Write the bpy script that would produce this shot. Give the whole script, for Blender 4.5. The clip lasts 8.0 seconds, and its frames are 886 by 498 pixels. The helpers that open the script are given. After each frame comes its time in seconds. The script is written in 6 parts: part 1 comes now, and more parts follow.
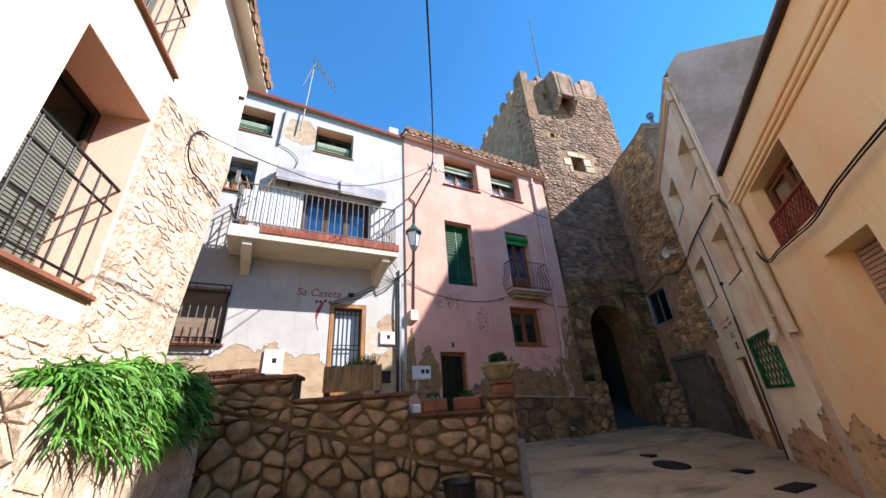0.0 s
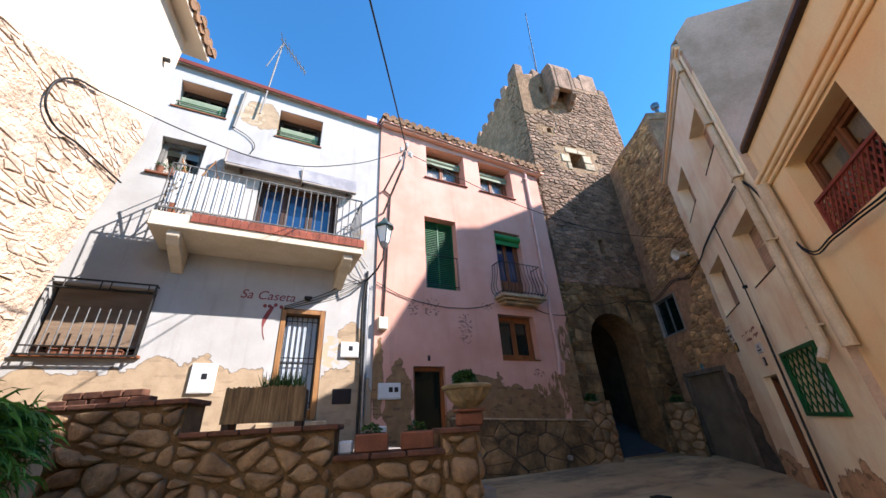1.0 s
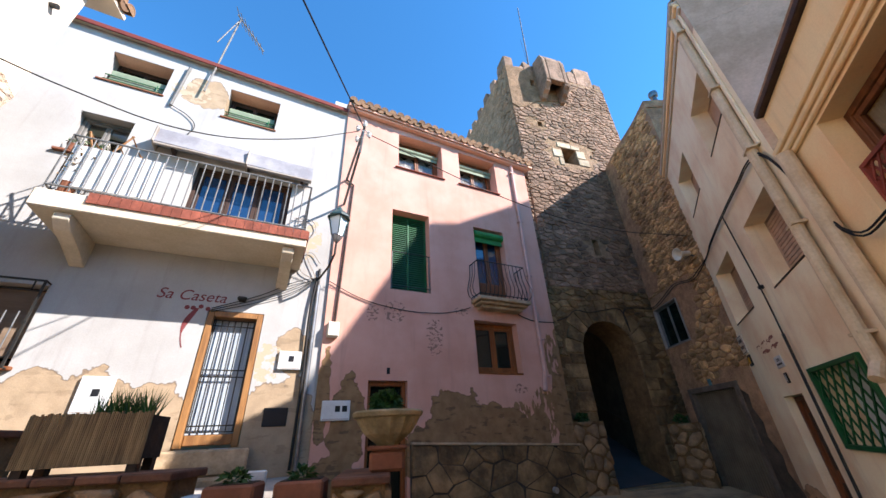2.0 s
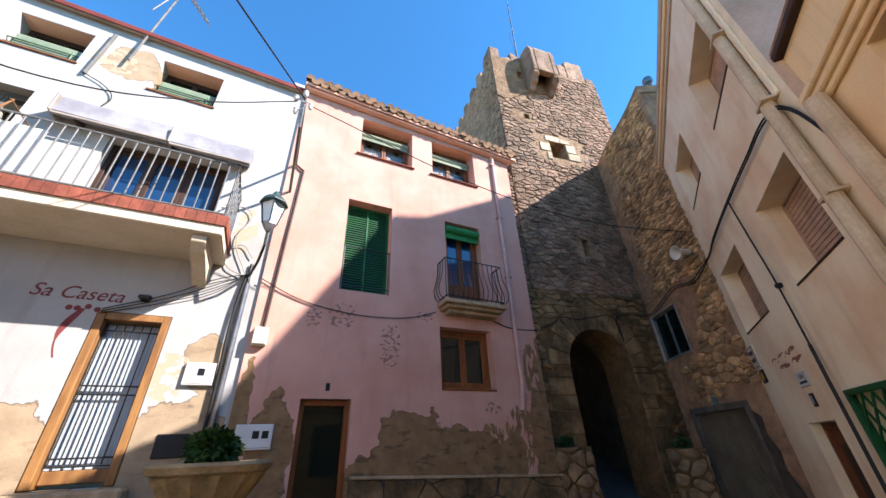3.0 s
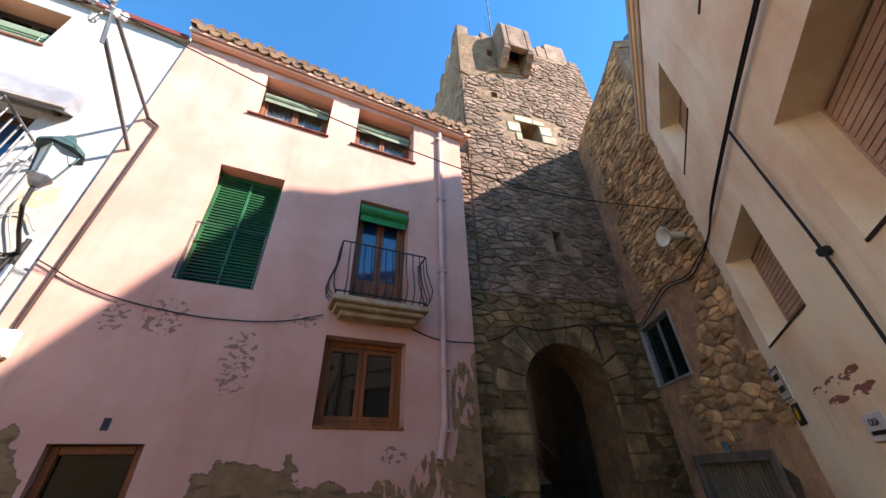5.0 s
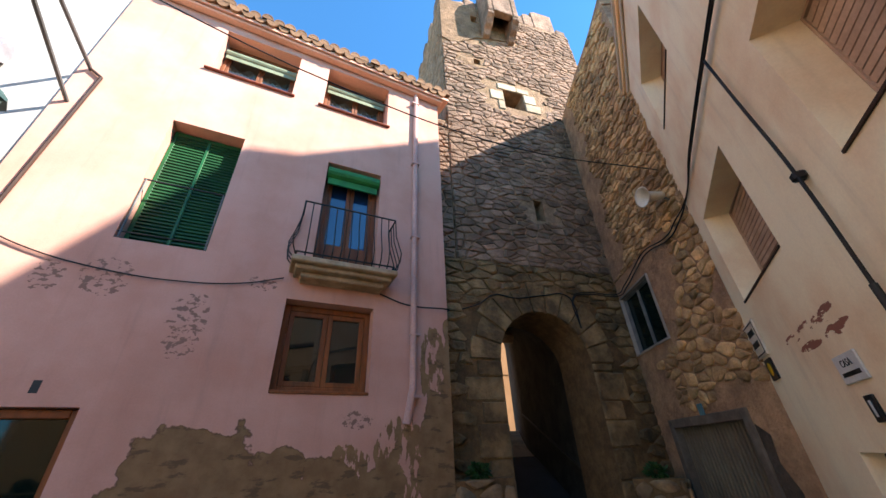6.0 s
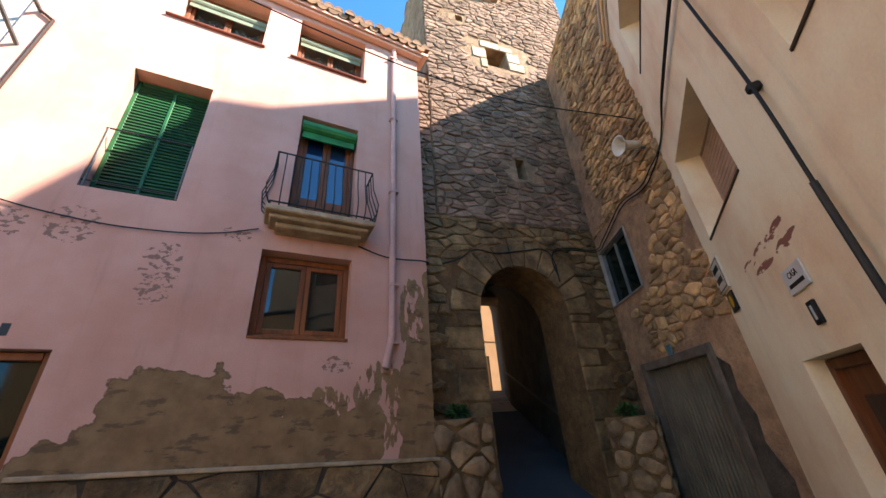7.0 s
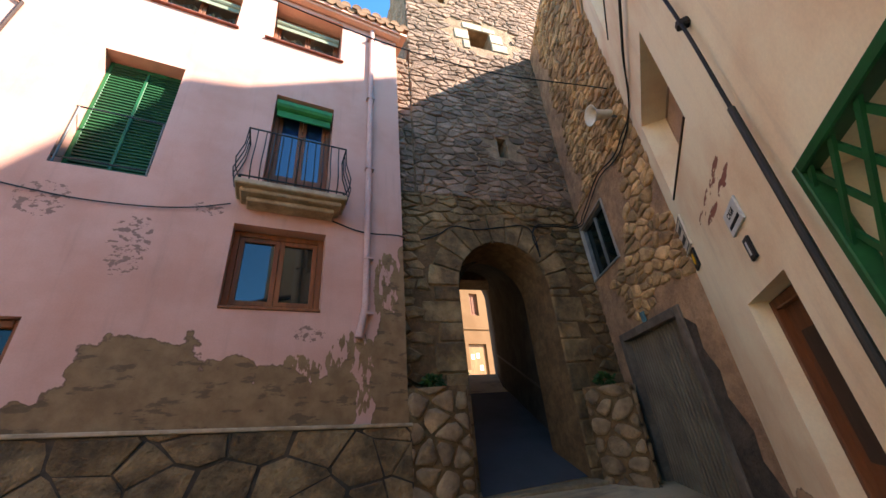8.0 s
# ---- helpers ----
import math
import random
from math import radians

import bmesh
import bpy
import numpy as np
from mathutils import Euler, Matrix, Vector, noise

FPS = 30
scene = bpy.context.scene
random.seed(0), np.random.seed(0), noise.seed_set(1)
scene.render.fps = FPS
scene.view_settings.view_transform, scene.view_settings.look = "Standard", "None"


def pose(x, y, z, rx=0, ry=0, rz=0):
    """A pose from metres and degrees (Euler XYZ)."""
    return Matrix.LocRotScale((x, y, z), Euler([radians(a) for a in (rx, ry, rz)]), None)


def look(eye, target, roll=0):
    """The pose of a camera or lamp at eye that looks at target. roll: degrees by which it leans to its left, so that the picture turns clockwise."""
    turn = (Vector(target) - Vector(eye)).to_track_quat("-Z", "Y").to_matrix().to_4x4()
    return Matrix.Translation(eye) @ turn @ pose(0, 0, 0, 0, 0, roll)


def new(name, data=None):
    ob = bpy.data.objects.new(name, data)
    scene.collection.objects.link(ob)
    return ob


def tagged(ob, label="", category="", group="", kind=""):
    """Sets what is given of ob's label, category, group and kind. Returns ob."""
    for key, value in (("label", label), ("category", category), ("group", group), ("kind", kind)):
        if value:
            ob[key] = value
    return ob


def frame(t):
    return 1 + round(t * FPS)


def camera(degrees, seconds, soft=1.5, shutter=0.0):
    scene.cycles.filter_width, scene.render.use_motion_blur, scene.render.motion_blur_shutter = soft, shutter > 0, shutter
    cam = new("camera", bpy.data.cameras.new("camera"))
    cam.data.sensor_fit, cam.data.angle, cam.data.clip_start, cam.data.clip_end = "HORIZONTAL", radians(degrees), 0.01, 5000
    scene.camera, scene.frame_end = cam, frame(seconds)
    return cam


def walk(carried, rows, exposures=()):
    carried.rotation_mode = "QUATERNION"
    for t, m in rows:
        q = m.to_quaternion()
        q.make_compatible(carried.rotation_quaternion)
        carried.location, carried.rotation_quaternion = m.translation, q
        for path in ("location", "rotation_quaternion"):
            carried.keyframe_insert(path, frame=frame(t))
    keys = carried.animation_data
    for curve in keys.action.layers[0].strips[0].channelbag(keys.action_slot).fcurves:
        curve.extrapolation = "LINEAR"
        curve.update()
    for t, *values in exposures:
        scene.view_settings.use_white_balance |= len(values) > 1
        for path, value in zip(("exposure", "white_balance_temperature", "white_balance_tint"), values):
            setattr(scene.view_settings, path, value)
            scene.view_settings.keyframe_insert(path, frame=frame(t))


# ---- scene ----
cam = camera(103, 8.0, soft=1.5)
PATH = [
    (0, -4.217, -7.846, 1.153, 114.73, 3.40, -26.11),
    (0.5, -3.694, -7.451, 1.231, 115.59, 3.22, -25.91),
    (1, -3.146, -7.059, 1.353, 116.46, 2.99, -25.73),
    (2.5, -1.464, -6.117, 1.631, 118.82, 2.45, -25.55),
    (3, -0.900, -5.801, 1.745, 119.59, 2.31, -25.60),
    (3.5, -0.277, -5.567, 1.769, 120.35, 1.99, -25.18),
    (4, 0.309, -5.349, 1.866, 121.27, 1.67, -24.63),
    (5.5, 1.738, -4.593, 2.170, 123.03, 1.53, -24.32),
    (6, 1.874, -4.560, 1.936, 120.59, 2.28, -24.98),
    (6.5, 1.982, -4.551, 1.753, 118.50, 3.09, -25.61),
    (7, 2.100, -4.480, 1.588, 116.92, 3.78, -25.83),
    (7.5, 2.276, -4.466, 1.402, 115.65, 4.36, -25.52),
    (8, 2.508, -4.547, 1.248, 116.28, 4.69, -24.79),
]
walk(cam, [(t, pose(x, y, z, rx, ry, rz)) for t, x, y, z, rx, ry, rz in PATH], exposures=[(0, 1.52, 6740, 12), (4, 1.79, 7040, 12), (5.5, 1.9, 7330, 12), (8, 2.4, 7740, 12)])

# ---- light ----
SUN = Vector((1.1, -1.0, 1.15))
world = bpy.data.worlds.new("sky")
scene.world = world
world.use_nodes = True
wn = world.node_tree.nodes
sky = wn.new("ShaderNodeTexSky")
sky.sky_type = "NISHITA"
sky.sun_disc = False
sky.sun_elevation = math.atan2(SUN.z, math.hypot(SUN.x, SUN.y))
sky.sun_rotation = math.atan2(SUN.x, SUN.y)
sky.altitude = 2500.0
sky.air_density, sky.dust_density, sky.ozone_density = 1.0, 0.0, 5.0
tint = wn.new("ShaderNodeMix")
tint.data_type, tint.blend_type = "RGBA", "MULTIPLY"
tint.inputs[0].default_value = 1.0
tint.inputs[7].default_value = (0.39, 0.965, 1.16, 1.0)
world.node_tree.links.new(sky.outputs["Color"], tint.inputs[6])
world.node_tree.links.new(tint.outputs[2], wn["Background"].inputs["Color"])
wn["Background"].inputs["Strength"].default_value = 0.14
sun_data = bpy.data.lights.new("sun", "SUN")
sun_data.energy, sun_data.angle, sun_data.color = 4.6, radians(0.5), (1.0, 0.965, 0.99)
sun = new("sun", sun_data)
sun.matrix_world = look(SUN * 30, (0, 0, 0))


# ---- materials ----
def hexc(h):
    """Linear colour from a hex triple."""
    v = [int(h[i:i + 2], 16) / 255 for i in (0, 2, 4)]
    return tuple(c / 12.92 if c <= 0.04045 else ((c + 0.055) / 1.055) ** 2.4 for c in v) + (1.0,)


class Nodes:
    """Short hand for building node trees."""

    def __init__(self, name):
        self.mat = bpy.data.materials.new(name)
        self.mat.use_nodes = True
        self.t = self.mat.node_tree
        self.bsdf = self.t.nodes["Principled BSDF"]
        self.pos = self.t.nodes.new("ShaderNodeTexCoord").outputs["Object"]

    def link(self, a, b):
        self.t.links.new(a, b)

    def put(self, socket, value):
        if isinstance(value, (int, float, tuple)):
            socket.default_value = value
        else:
            self.link(value, socket)

    def noise(self, scale, detail=4.0, rough=0.55, vec=None, stretch=None):
        n = self.t.nodes.new("ShaderNodeTexNoise")
        n.inputs["Scale"].default_value, n.inputs["Detail"].default_value, n.inputs["Roughness"].default_value = scale, detail, rough
        v = vec or self.pos
        if stretch:
            m = self.t.nodes.new("ShaderNodeVectorMath")
            m.operation = "MULTIPLY"
            self.link(v, m.inputs[0])
            m.inputs[1].default_value = stretch
            v = m.outputs[0]
        self.link(v, n.inputs["Vector"])
        return n.outputs["Fac"]

    def math(self, op, a, b=0.0, c=0.0):
        m = self.t.nodes.new("ShaderNodeMath")
        m.operation = op
        for k, v in enumerate((a, b, c)):
            self.put(m.inputs[k], v)
        return m.outputs[0]

    def ramp(self, fac, lo, hi):
        m = self.t.nodes.new("ShaderNodeMapRange")
        m.interpolation_type = "SMOOTHSTEP"
        self.put(m.inputs["Value"], fac)
        m.inputs["From Min"].default_value, m.inputs["From Max"].default_value = lo, hi
        return m.outputs["Result"]

    def mix(self, fac, a, b, mode="MIX"):
        m = self.t.nodes.new("ShaderNodeMix")
        m.data_type, m.blend_type = "RGBA", mode
        self.put(m.inputs[0], fac)
        self.put(m.inputs[6], a)
        self.put(m.inputs[7], b)
        return m.outputs[2]

    def grey(self, v):
        c = self.t.nodes.new("ShaderNodeCombineColor")
        for k in range(3):
            self.link(v, c.inputs[k])
        return c.outputs[0]

    def bump(self, height, strength, distance=0.02):
        b = self.t.nodes.new("ShaderNodeBump")
        b.inputs["Strength"].default_value, b.inputs["Distance"].default_value = strength, distance
        self.link(height, b.inputs["Height"])
        self.link(b.outputs[0], self.bsdf.inputs["Normal"])

    def dot(self, vec):
        m = self.t.nodes.new("ShaderNodeVectorMath")
        m.operation = "DOT_PRODUCT"
        self.link(self.pos, m.inputs[0])
        m.inputs[1].default_value = vec
        return m.outputs["Value"]

    def out(self, colour, rough=0.85, metal=0.0, spec=0.3):
        self.put(self.bsdf.inputs["Base Color"], colour)
        self.put(self.bsdf.inputs["Roughness"], rough)
        self.bsdf.inputs["Metallic"].default_value = metal
        self.bsdf.inputs["Specular IOR Level"].default_value = spec
        return self.mat


def surface(name, a, b, scale=1.5, fine=30.0, rough=0.85, bump=0.3, metal=0.0, vary=0.0, island=0.0, spec=0.3, stretch=None, distance=0.01):
    """Two tones in large clouds, a finer grain, tone by piece, and a fine relief."""
    n = Nodes(name)
    big = n.noise(scale, 5, 0.6, stretch=stretch)
    small = n.noise(fine, 4, 0.65, stretch=stretch)
    col = n.mix(n.ramp(big, 0.32, 0.68), hexc(a), hexc(b))
    tone = n.math("MULTIPLY_ADD", small, 0.5, 0.75)
    if bump >= 0.5:
        tone = n.math("MULTIPLY", tone, n.math("MULTIPLY_ADD", n.ramp(n.noise(fine * 0.22, 5, 0.65), 0.35, 0.65), 0.35, 0.82))
    if vary and not island:
        o = n.t.nodes.new("ShaderNodeObjectInfo").outputs["Random"]
        tone = n.math("MULTIPLY", tone, n.math("MULTIPLY_ADD", o, vary, 1 - vary / 2))
    if island:
        o = n.t.nodes.new("ShaderNodeNewGeometry").outputs["Random Per Island"]
        if vary:
            r = n.math("FRACT", n.math("ADD", o, n.t.nodes.new("ShaderNodeObjectInfo").outputs["Random"]))
            o = r
        tone = n.math("MULTIPLY", tone, n.math("MULTIPLY_ADD", o, island, 1 - island / 2))
    col = n.mix(1.0, col, n.grey(tone), "MULTIPLY")
    if bump:
        mid = n.noise(fine * 0.3, 5, 0.6, stretch=stretch)
        n.bump(n.math("ADD", n.math("MULTIPLY_ADD", mid, 1.2, n.math("MULTIPLY", big, 0.6)), small), bump, distance)
    return n.out(col, n.math("MULTIPLY_ADD", small, 0.15, rough - 0.08), metal, spec)


def plaster(name, paint, paint2, under, under2, blobs, along=(1, 0, 0), start=0.0, grime="6f6258", fray=0.55, edge=0.015, rain=0.25, bump=0.25, flakes=(), flake="6a4a3c", chip=7.0, drips=(), grain=(1.0, 1.0, 1.5), scars=0.6):
    """Old painted render that has fallen off in patches: blobs of (place along the wall, height, half width, half height)."""
    n = Nodes(name)
    s = n.math("SUBTRACT", n.dot(along), start)
    z = n.dot((0, 0, 1))
    wob = n.math("ADD", n.math("SUBTRACT", n.noise(2.4, 3, 0.5), 0.5), n.math("MULTIPLY", n.math("SUBTRACT", n.noise(8.0, 3, 0.5), 0.5), 0.3))
    mask = None
    for cs, cz, rs, rz in blobs:
        u = n.math("DIVIDE", n.math("SUBTRACT", s, cs), rs)
        v = n.math("DIVIDE", n.math("SUBTRACT", z, cz), rz)
        d = n.math("SUBTRACT", 1.0, n.math("SQRT", n.math("ADD", n.math("MULTIPLY", u, u), n.math("MULTIPLY", v, v))))
        mask = d if mask is None else n.math("MAXIMUM", mask, d)
    big = n.noise(0.9, 5, 0.6)
    mid = n.noise(5, 5, 0.6)
    fine = n.noise(55, 4, 0.7)
    top = n.mix(n.ramp(big, 0.35, 0.7), hexc(paint), hexc(paint2))
    streak = n.ramp(n.noise(3.0, 4, 0.6, stretch=(2.2, 2.2, 0.18)), 0.52, 0.8)
    top = n.mix(n.math("MULTIPLY", streak, rain), top, hexc(grime))
    low = n.mix(n.ramp(mid, 0.3, 0.7), hexc(under), hexc(under2))
    gouge = n.ramp(n.noise(3.6, 5, 0.6, stretch=(0.8, 0.8, 2.4)), 0.55, 0.62)
    low = n.mix(n.math("MULTIPLY", gouge, scars), low, hexc("4b3c2e"))
    height = n.math("MULTIPLY_ADD", fine, 0.25, n.math("MULTIPLY", mid, 0.5))
    if mask is not None:
        m = n.math("ADD", mask, n.math("MULTIPLY", wob, fray * 2))
        fac = n.ramp(m, -edge, edge)
        col = n.mix(fac, top, low)
        height = n.math("SUBTRACT", height, n.math("MULTIPLY", fac, 0.9))
        height = n.math("ADD", height, n.math("MULTIPLY", n.math("MULTIPLY", fac, mid), 1.0))
        # shade along the broken render's edge, put in as a dark rim
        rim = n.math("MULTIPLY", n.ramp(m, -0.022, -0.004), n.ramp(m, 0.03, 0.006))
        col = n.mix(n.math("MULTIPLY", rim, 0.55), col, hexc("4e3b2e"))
    else:
        col = top

    def spots(places, grain, level, width):
        field = None
        for cs, cz, rs, rz in places:
            u = n.math("DIVIDE", n.math("SUBTRACT", s, cs), rs)
            v = n.math("DIVIDE", n.math("SUBTRACT", z, cz), rz)
            d = n.ramp(n.math("ADD", n.math("MULTIPLY", u, u), n.math("MULTIPLY", v, v)), 1.0, 0.3)
            field = d if field is None else n.math("MAXIMUM", field, d)
        return n.ramp(n.math("MULTIPLY", field, grain), level, level + width)

    if flakes:
        f = spots(flakes, n.noise(chip, 6, 0.62, stretch=grain), 0.49 if chip < 8 else 0.52, 0.02)
        col = n.mix(f, col, hexc(flake))
        height = n.math("SUBTRACT", height, n.math("MULTIPLY", f, 0.8))
    if drips:
        f = spots(drips, n.noise(6.0, 6, 0.6, stretch=(1.5, 1.5, 0.5)), 0.46, 0.02)
        col = n.mix(f, col, low)
        height = n.math("SUBTRACT", height, n.math("MULTIPLY", f, 0.8))
    tone = n.math("MULTIPLY_ADD", fine, 0.24, 0.88)
    col = n.mix(1.0, col, n.grey(tone), "MULTIPLY")
    n.bump(height, bump, 0.02)
    return n.out(col, 0.9, 0.0, 0.2)


def glass(name, tint, rough=0.05, spec=0.9):
    n = Nodes(name)
    wave = n.noise(1.2, 2)
    n.bump(wave, 0.06, 0.02)
    return n.out(hexc(tint), rough, 0.0, spec)


A_DIR = (-0.798, -0.603, 0.0)
A_OFF = -0.798 * 6.45 + 0.603 * 2.73
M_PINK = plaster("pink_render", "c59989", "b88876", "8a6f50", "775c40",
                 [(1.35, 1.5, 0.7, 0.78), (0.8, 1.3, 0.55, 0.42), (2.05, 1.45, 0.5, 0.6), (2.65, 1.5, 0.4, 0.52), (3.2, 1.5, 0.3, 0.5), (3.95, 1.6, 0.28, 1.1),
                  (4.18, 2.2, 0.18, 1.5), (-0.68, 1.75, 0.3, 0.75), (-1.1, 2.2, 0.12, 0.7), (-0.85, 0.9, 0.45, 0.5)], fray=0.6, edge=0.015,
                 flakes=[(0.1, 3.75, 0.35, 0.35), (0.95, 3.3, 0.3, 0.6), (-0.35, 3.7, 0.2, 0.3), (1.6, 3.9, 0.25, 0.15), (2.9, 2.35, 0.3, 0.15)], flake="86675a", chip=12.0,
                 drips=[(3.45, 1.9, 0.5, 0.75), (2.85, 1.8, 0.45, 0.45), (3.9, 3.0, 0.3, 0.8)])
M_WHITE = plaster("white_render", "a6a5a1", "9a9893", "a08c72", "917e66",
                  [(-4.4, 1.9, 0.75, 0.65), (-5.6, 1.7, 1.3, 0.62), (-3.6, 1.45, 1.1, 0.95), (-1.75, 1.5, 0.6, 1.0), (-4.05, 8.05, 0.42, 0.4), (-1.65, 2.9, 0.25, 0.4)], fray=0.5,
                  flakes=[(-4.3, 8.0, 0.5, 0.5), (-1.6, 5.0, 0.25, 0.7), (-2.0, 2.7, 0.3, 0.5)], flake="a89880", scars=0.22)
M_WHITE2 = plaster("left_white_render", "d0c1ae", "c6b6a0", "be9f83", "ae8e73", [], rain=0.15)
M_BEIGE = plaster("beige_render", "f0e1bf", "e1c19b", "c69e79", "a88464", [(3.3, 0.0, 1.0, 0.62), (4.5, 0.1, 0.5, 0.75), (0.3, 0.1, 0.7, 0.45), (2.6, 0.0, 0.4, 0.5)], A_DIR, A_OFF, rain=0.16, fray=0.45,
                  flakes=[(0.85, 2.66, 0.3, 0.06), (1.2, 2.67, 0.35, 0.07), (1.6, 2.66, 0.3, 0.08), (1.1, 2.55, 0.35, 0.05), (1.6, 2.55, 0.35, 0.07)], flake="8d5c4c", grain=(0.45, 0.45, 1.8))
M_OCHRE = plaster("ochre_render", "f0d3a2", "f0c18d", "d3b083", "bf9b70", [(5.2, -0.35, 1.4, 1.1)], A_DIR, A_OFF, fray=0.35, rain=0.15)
M_BASE = surface("lower_render", "937e5f", "7d6a4f", 2.0, 18, 0.95, 0.8, distance=0.03)
M_GREYWALL = surface("cement_render", "cfb49d", "aa937b", 1.2, 25, 0.95, 0.4)
M_REVEAL = surface("salmon_render", "e0b39b", "d5a58d", 1.0, 40, 0.9, 0.15)
M_MORTAR = surface("mortar", "785d3d", "61492f", 3, 40, 0.95, 0.8, distance=0.03)
M_MORTAR_G = surface("brown_mortar", "b08a67", "8c6c53", 1.6, 26, 0.95, 0.9, distance=0.03)
M_JOINT = surface("dark_joint", "4a3f33", "3a3128", 4, 40, 0.95, 0.6)
M_COPING = surface("coping_brick", "694736", "523629", 3.5, 30, 0.9, 0.6, vary=0.4)
# passage plaster coloured darker to stand for the shade under the vault
M_PASSAGE = surface("passage_shade_plaster", "403b34", "302c25", 2.0, 22, 0.95, 0.9, distance=0.03)
M_MORTAR_T = surface("tower_mortar", "997d62", "7f674d", 2.5, 30, 0.95, 0.9, distance=0.03)
M_STONE_W = surface("field_stone", "957959", "755e47", 3.5, 28, 0.9, 1.0, vary=0.5, distance=0.02)
M_STONE_T = surface("tower_stone", "8d7360", "6d5846", 2.2, 22, 0.92, 0.9, vary=0.1, island=0.6, distance=0.03)
M_TEAL = surface("blue_green_glaze", "4f7f86", "3d656c", 6, 50, 0.3, 0.05)
M_CEMENT = surface("grey_cement", "6a6054", "574d42", 2.0, 26, 0.95, 0.5)
M_CEMENT2 = surface("dark_cement", "5a4e42", "3f362d", 3.0, 22, 0.95, 1.0, distance=0.04)
M_PATCH = surface("weathered_render", "8a6f55", "715b44", 2.0, 24, 0.95, 1.0, distance=0.04)
M_STONE_G = surface("house_stone", "c69e6d", "91704f", 2.4, 24, 0.92, 0.9, vary=0.1, island=0.8, distance=0.03)
M_STONE_A = surface("arch_stone", "927651", "55432e", 1.8, 16, 0.92, 1.0, vary=0.5, distance=0.04)
M_STONE_L = surface("left_stone", "c9b8a6", "b8a08a", 2.5, 24, 0.9, 0.9, vary=0.1, island=0.25, distance=0.02)
M_MORTAR_L = surface("left_mortar", "c8b29c", "b39a82", 4.0, 14, 0.95, 1.0, distance=0.06)
M_STONE_P = surface("planter_stone", "c1b29a", "a4937c", 2.5, 24, 0.9, 0.7, vary=0.3, distance=0.02)
M_DADO = surface("slab_stone", "8f7350", "4f3f2c", 1.9, 14, 0.92, 1.0, vary=0.5, distance=0.04)
M_ASHLAR = surface("pale_ashlar", "b4a48a", "9f8e74", 3, 30, 0.9, 0.5, vary=0.2)
M_TILE = surface("roof_tile", "937257", "7c6047", 3.0, 26, 0.9, 0.5, vary=0.5)
M_TILES = surface("roof_tiles", "a37e61", "8a6a4e", 3.0, 26, 0.9, 0.5, island=0.5)
M_BRICK = surface("red_brick", "884b3a", "6f3d30", 3.5, 30, 0.9, 0.5, vary=0.3)
M_TERRA = surface("terracotta", "82523c", "6c432f", 4, 30, 0.85, 0.3)
M_REDEDGE = surface("red_fascia", "713229", "622b24", 3, 40, 0.8, 0.2)
M_WOOD = surface("brown_wood", "7b4a2b", "613820", 2.0, 22, 0.6, 0.25, stretch=(6, 6, 0.8))
M_WOODL = surface("honey_wood", "92683c", "76502d", 2.0, 22, 0.55, 0.25, stretch=(6, 6, 0.8))
M_WOODD = surface("dark_wood", "3f2a1e", "2f2018", 2.0, 22, 0.6, 0.25, stretch=(6, 6, 0.8))
M_GREEN = surface("green_slat", "194b2b", "123a21", 2.0, 30, 0.5, 0.1)
M_GREENM = surface("green_metal", "15592f", "124626", 4, 40, 0.45, 0.1)
M_OLIVE = surface("olive_blind", "77836c", "69755f", 4, 40, 0.7, 0.1)
M_ROLL = surface("green_roll", "1f7a3d", "196432", 4, 40, 0.6, 0.2)
M_LATT = surface("red_lattice", "8e4234", "77382d", 4, 40, 0.6, 0.1)
M_GREYBLIND = surface("grey_blind", "656a61", "595d55", 4, 40, 0.6, 0.1)
M_LOUVRE = surface("brown_louvre", "b89880", "a58670", 4, 40, 0.6, 0.1)
M_IRON = surface("black_iron", "26241f", "1b1a18", 6, 50, 0.55, 0.2, spec=0.4)
M_GREYRAIL = surface("grey_painted_iron", "696a69", "565755", 6, 50, 0.5, 0.1)
M_WHITEPVC = surface("white_enamel", "c9cac6", "babbb7", 3, 60, 0.45, 0.05)
M_GREYPIPE = surface("grey_pipe", "9b9186", "877d73", 3, 40, 0.6, 0.1)
M_WALLPIPE = surface("beige_pipe", "d2bd9e", "bda584", 3, 30, 0.8, 0.2)
M_PINKPIPE = surface("pink_pipe", "c39d92", "b48f85", 3, 40, 0.7, 0.1)
M_CABLE = surface("black_cable", "1c1a18", "131211", 3, 40, 0.6, 0.0)
M_STEEL = surface("galvanised_steel", "84888c", "6d7175", 5, 50, 0.4, 0.1, metal=0.8)
M_ALU = surface("aluminium", "706d67", "5e5c56", 5, 50, 0.5, 0.1, metal=0.0)
M_GARAGE = surface("brown_metal", "6e624f", "564b3c", 2, 40, 0.5, 0.1, spec=0.4)
M_CONC = surface("concrete", "9c948a", "878076", 1.5, 25, 0.9, 0.4)
M_SLAB = surface("balcony_plaster", "cabea9", "b9ac94", 1.5, 25, 0.9, 0.3)
M_STEPS = surface("stained_plaster", "ac9679", "8f795c", 3.0, 25, 0.9, 0.5)
M_PLEAT = surface("pleated_curtain", "b2bbc0", "8d969c", 3, 30, 0.85, 0.2, stretch=(14, 14, 0.4))
M_BOWL = surface("bowl_stone", "978565", "766749", 3, 30, 0.9, 0.6, distance=0.02)
M_CANVAS = surface("grey_canvas", "8f8e90", "77767a", 3, 60, 0.85, 0.2)
M_PANE = glass("dark_pane", "0a1713", spec=0.25)
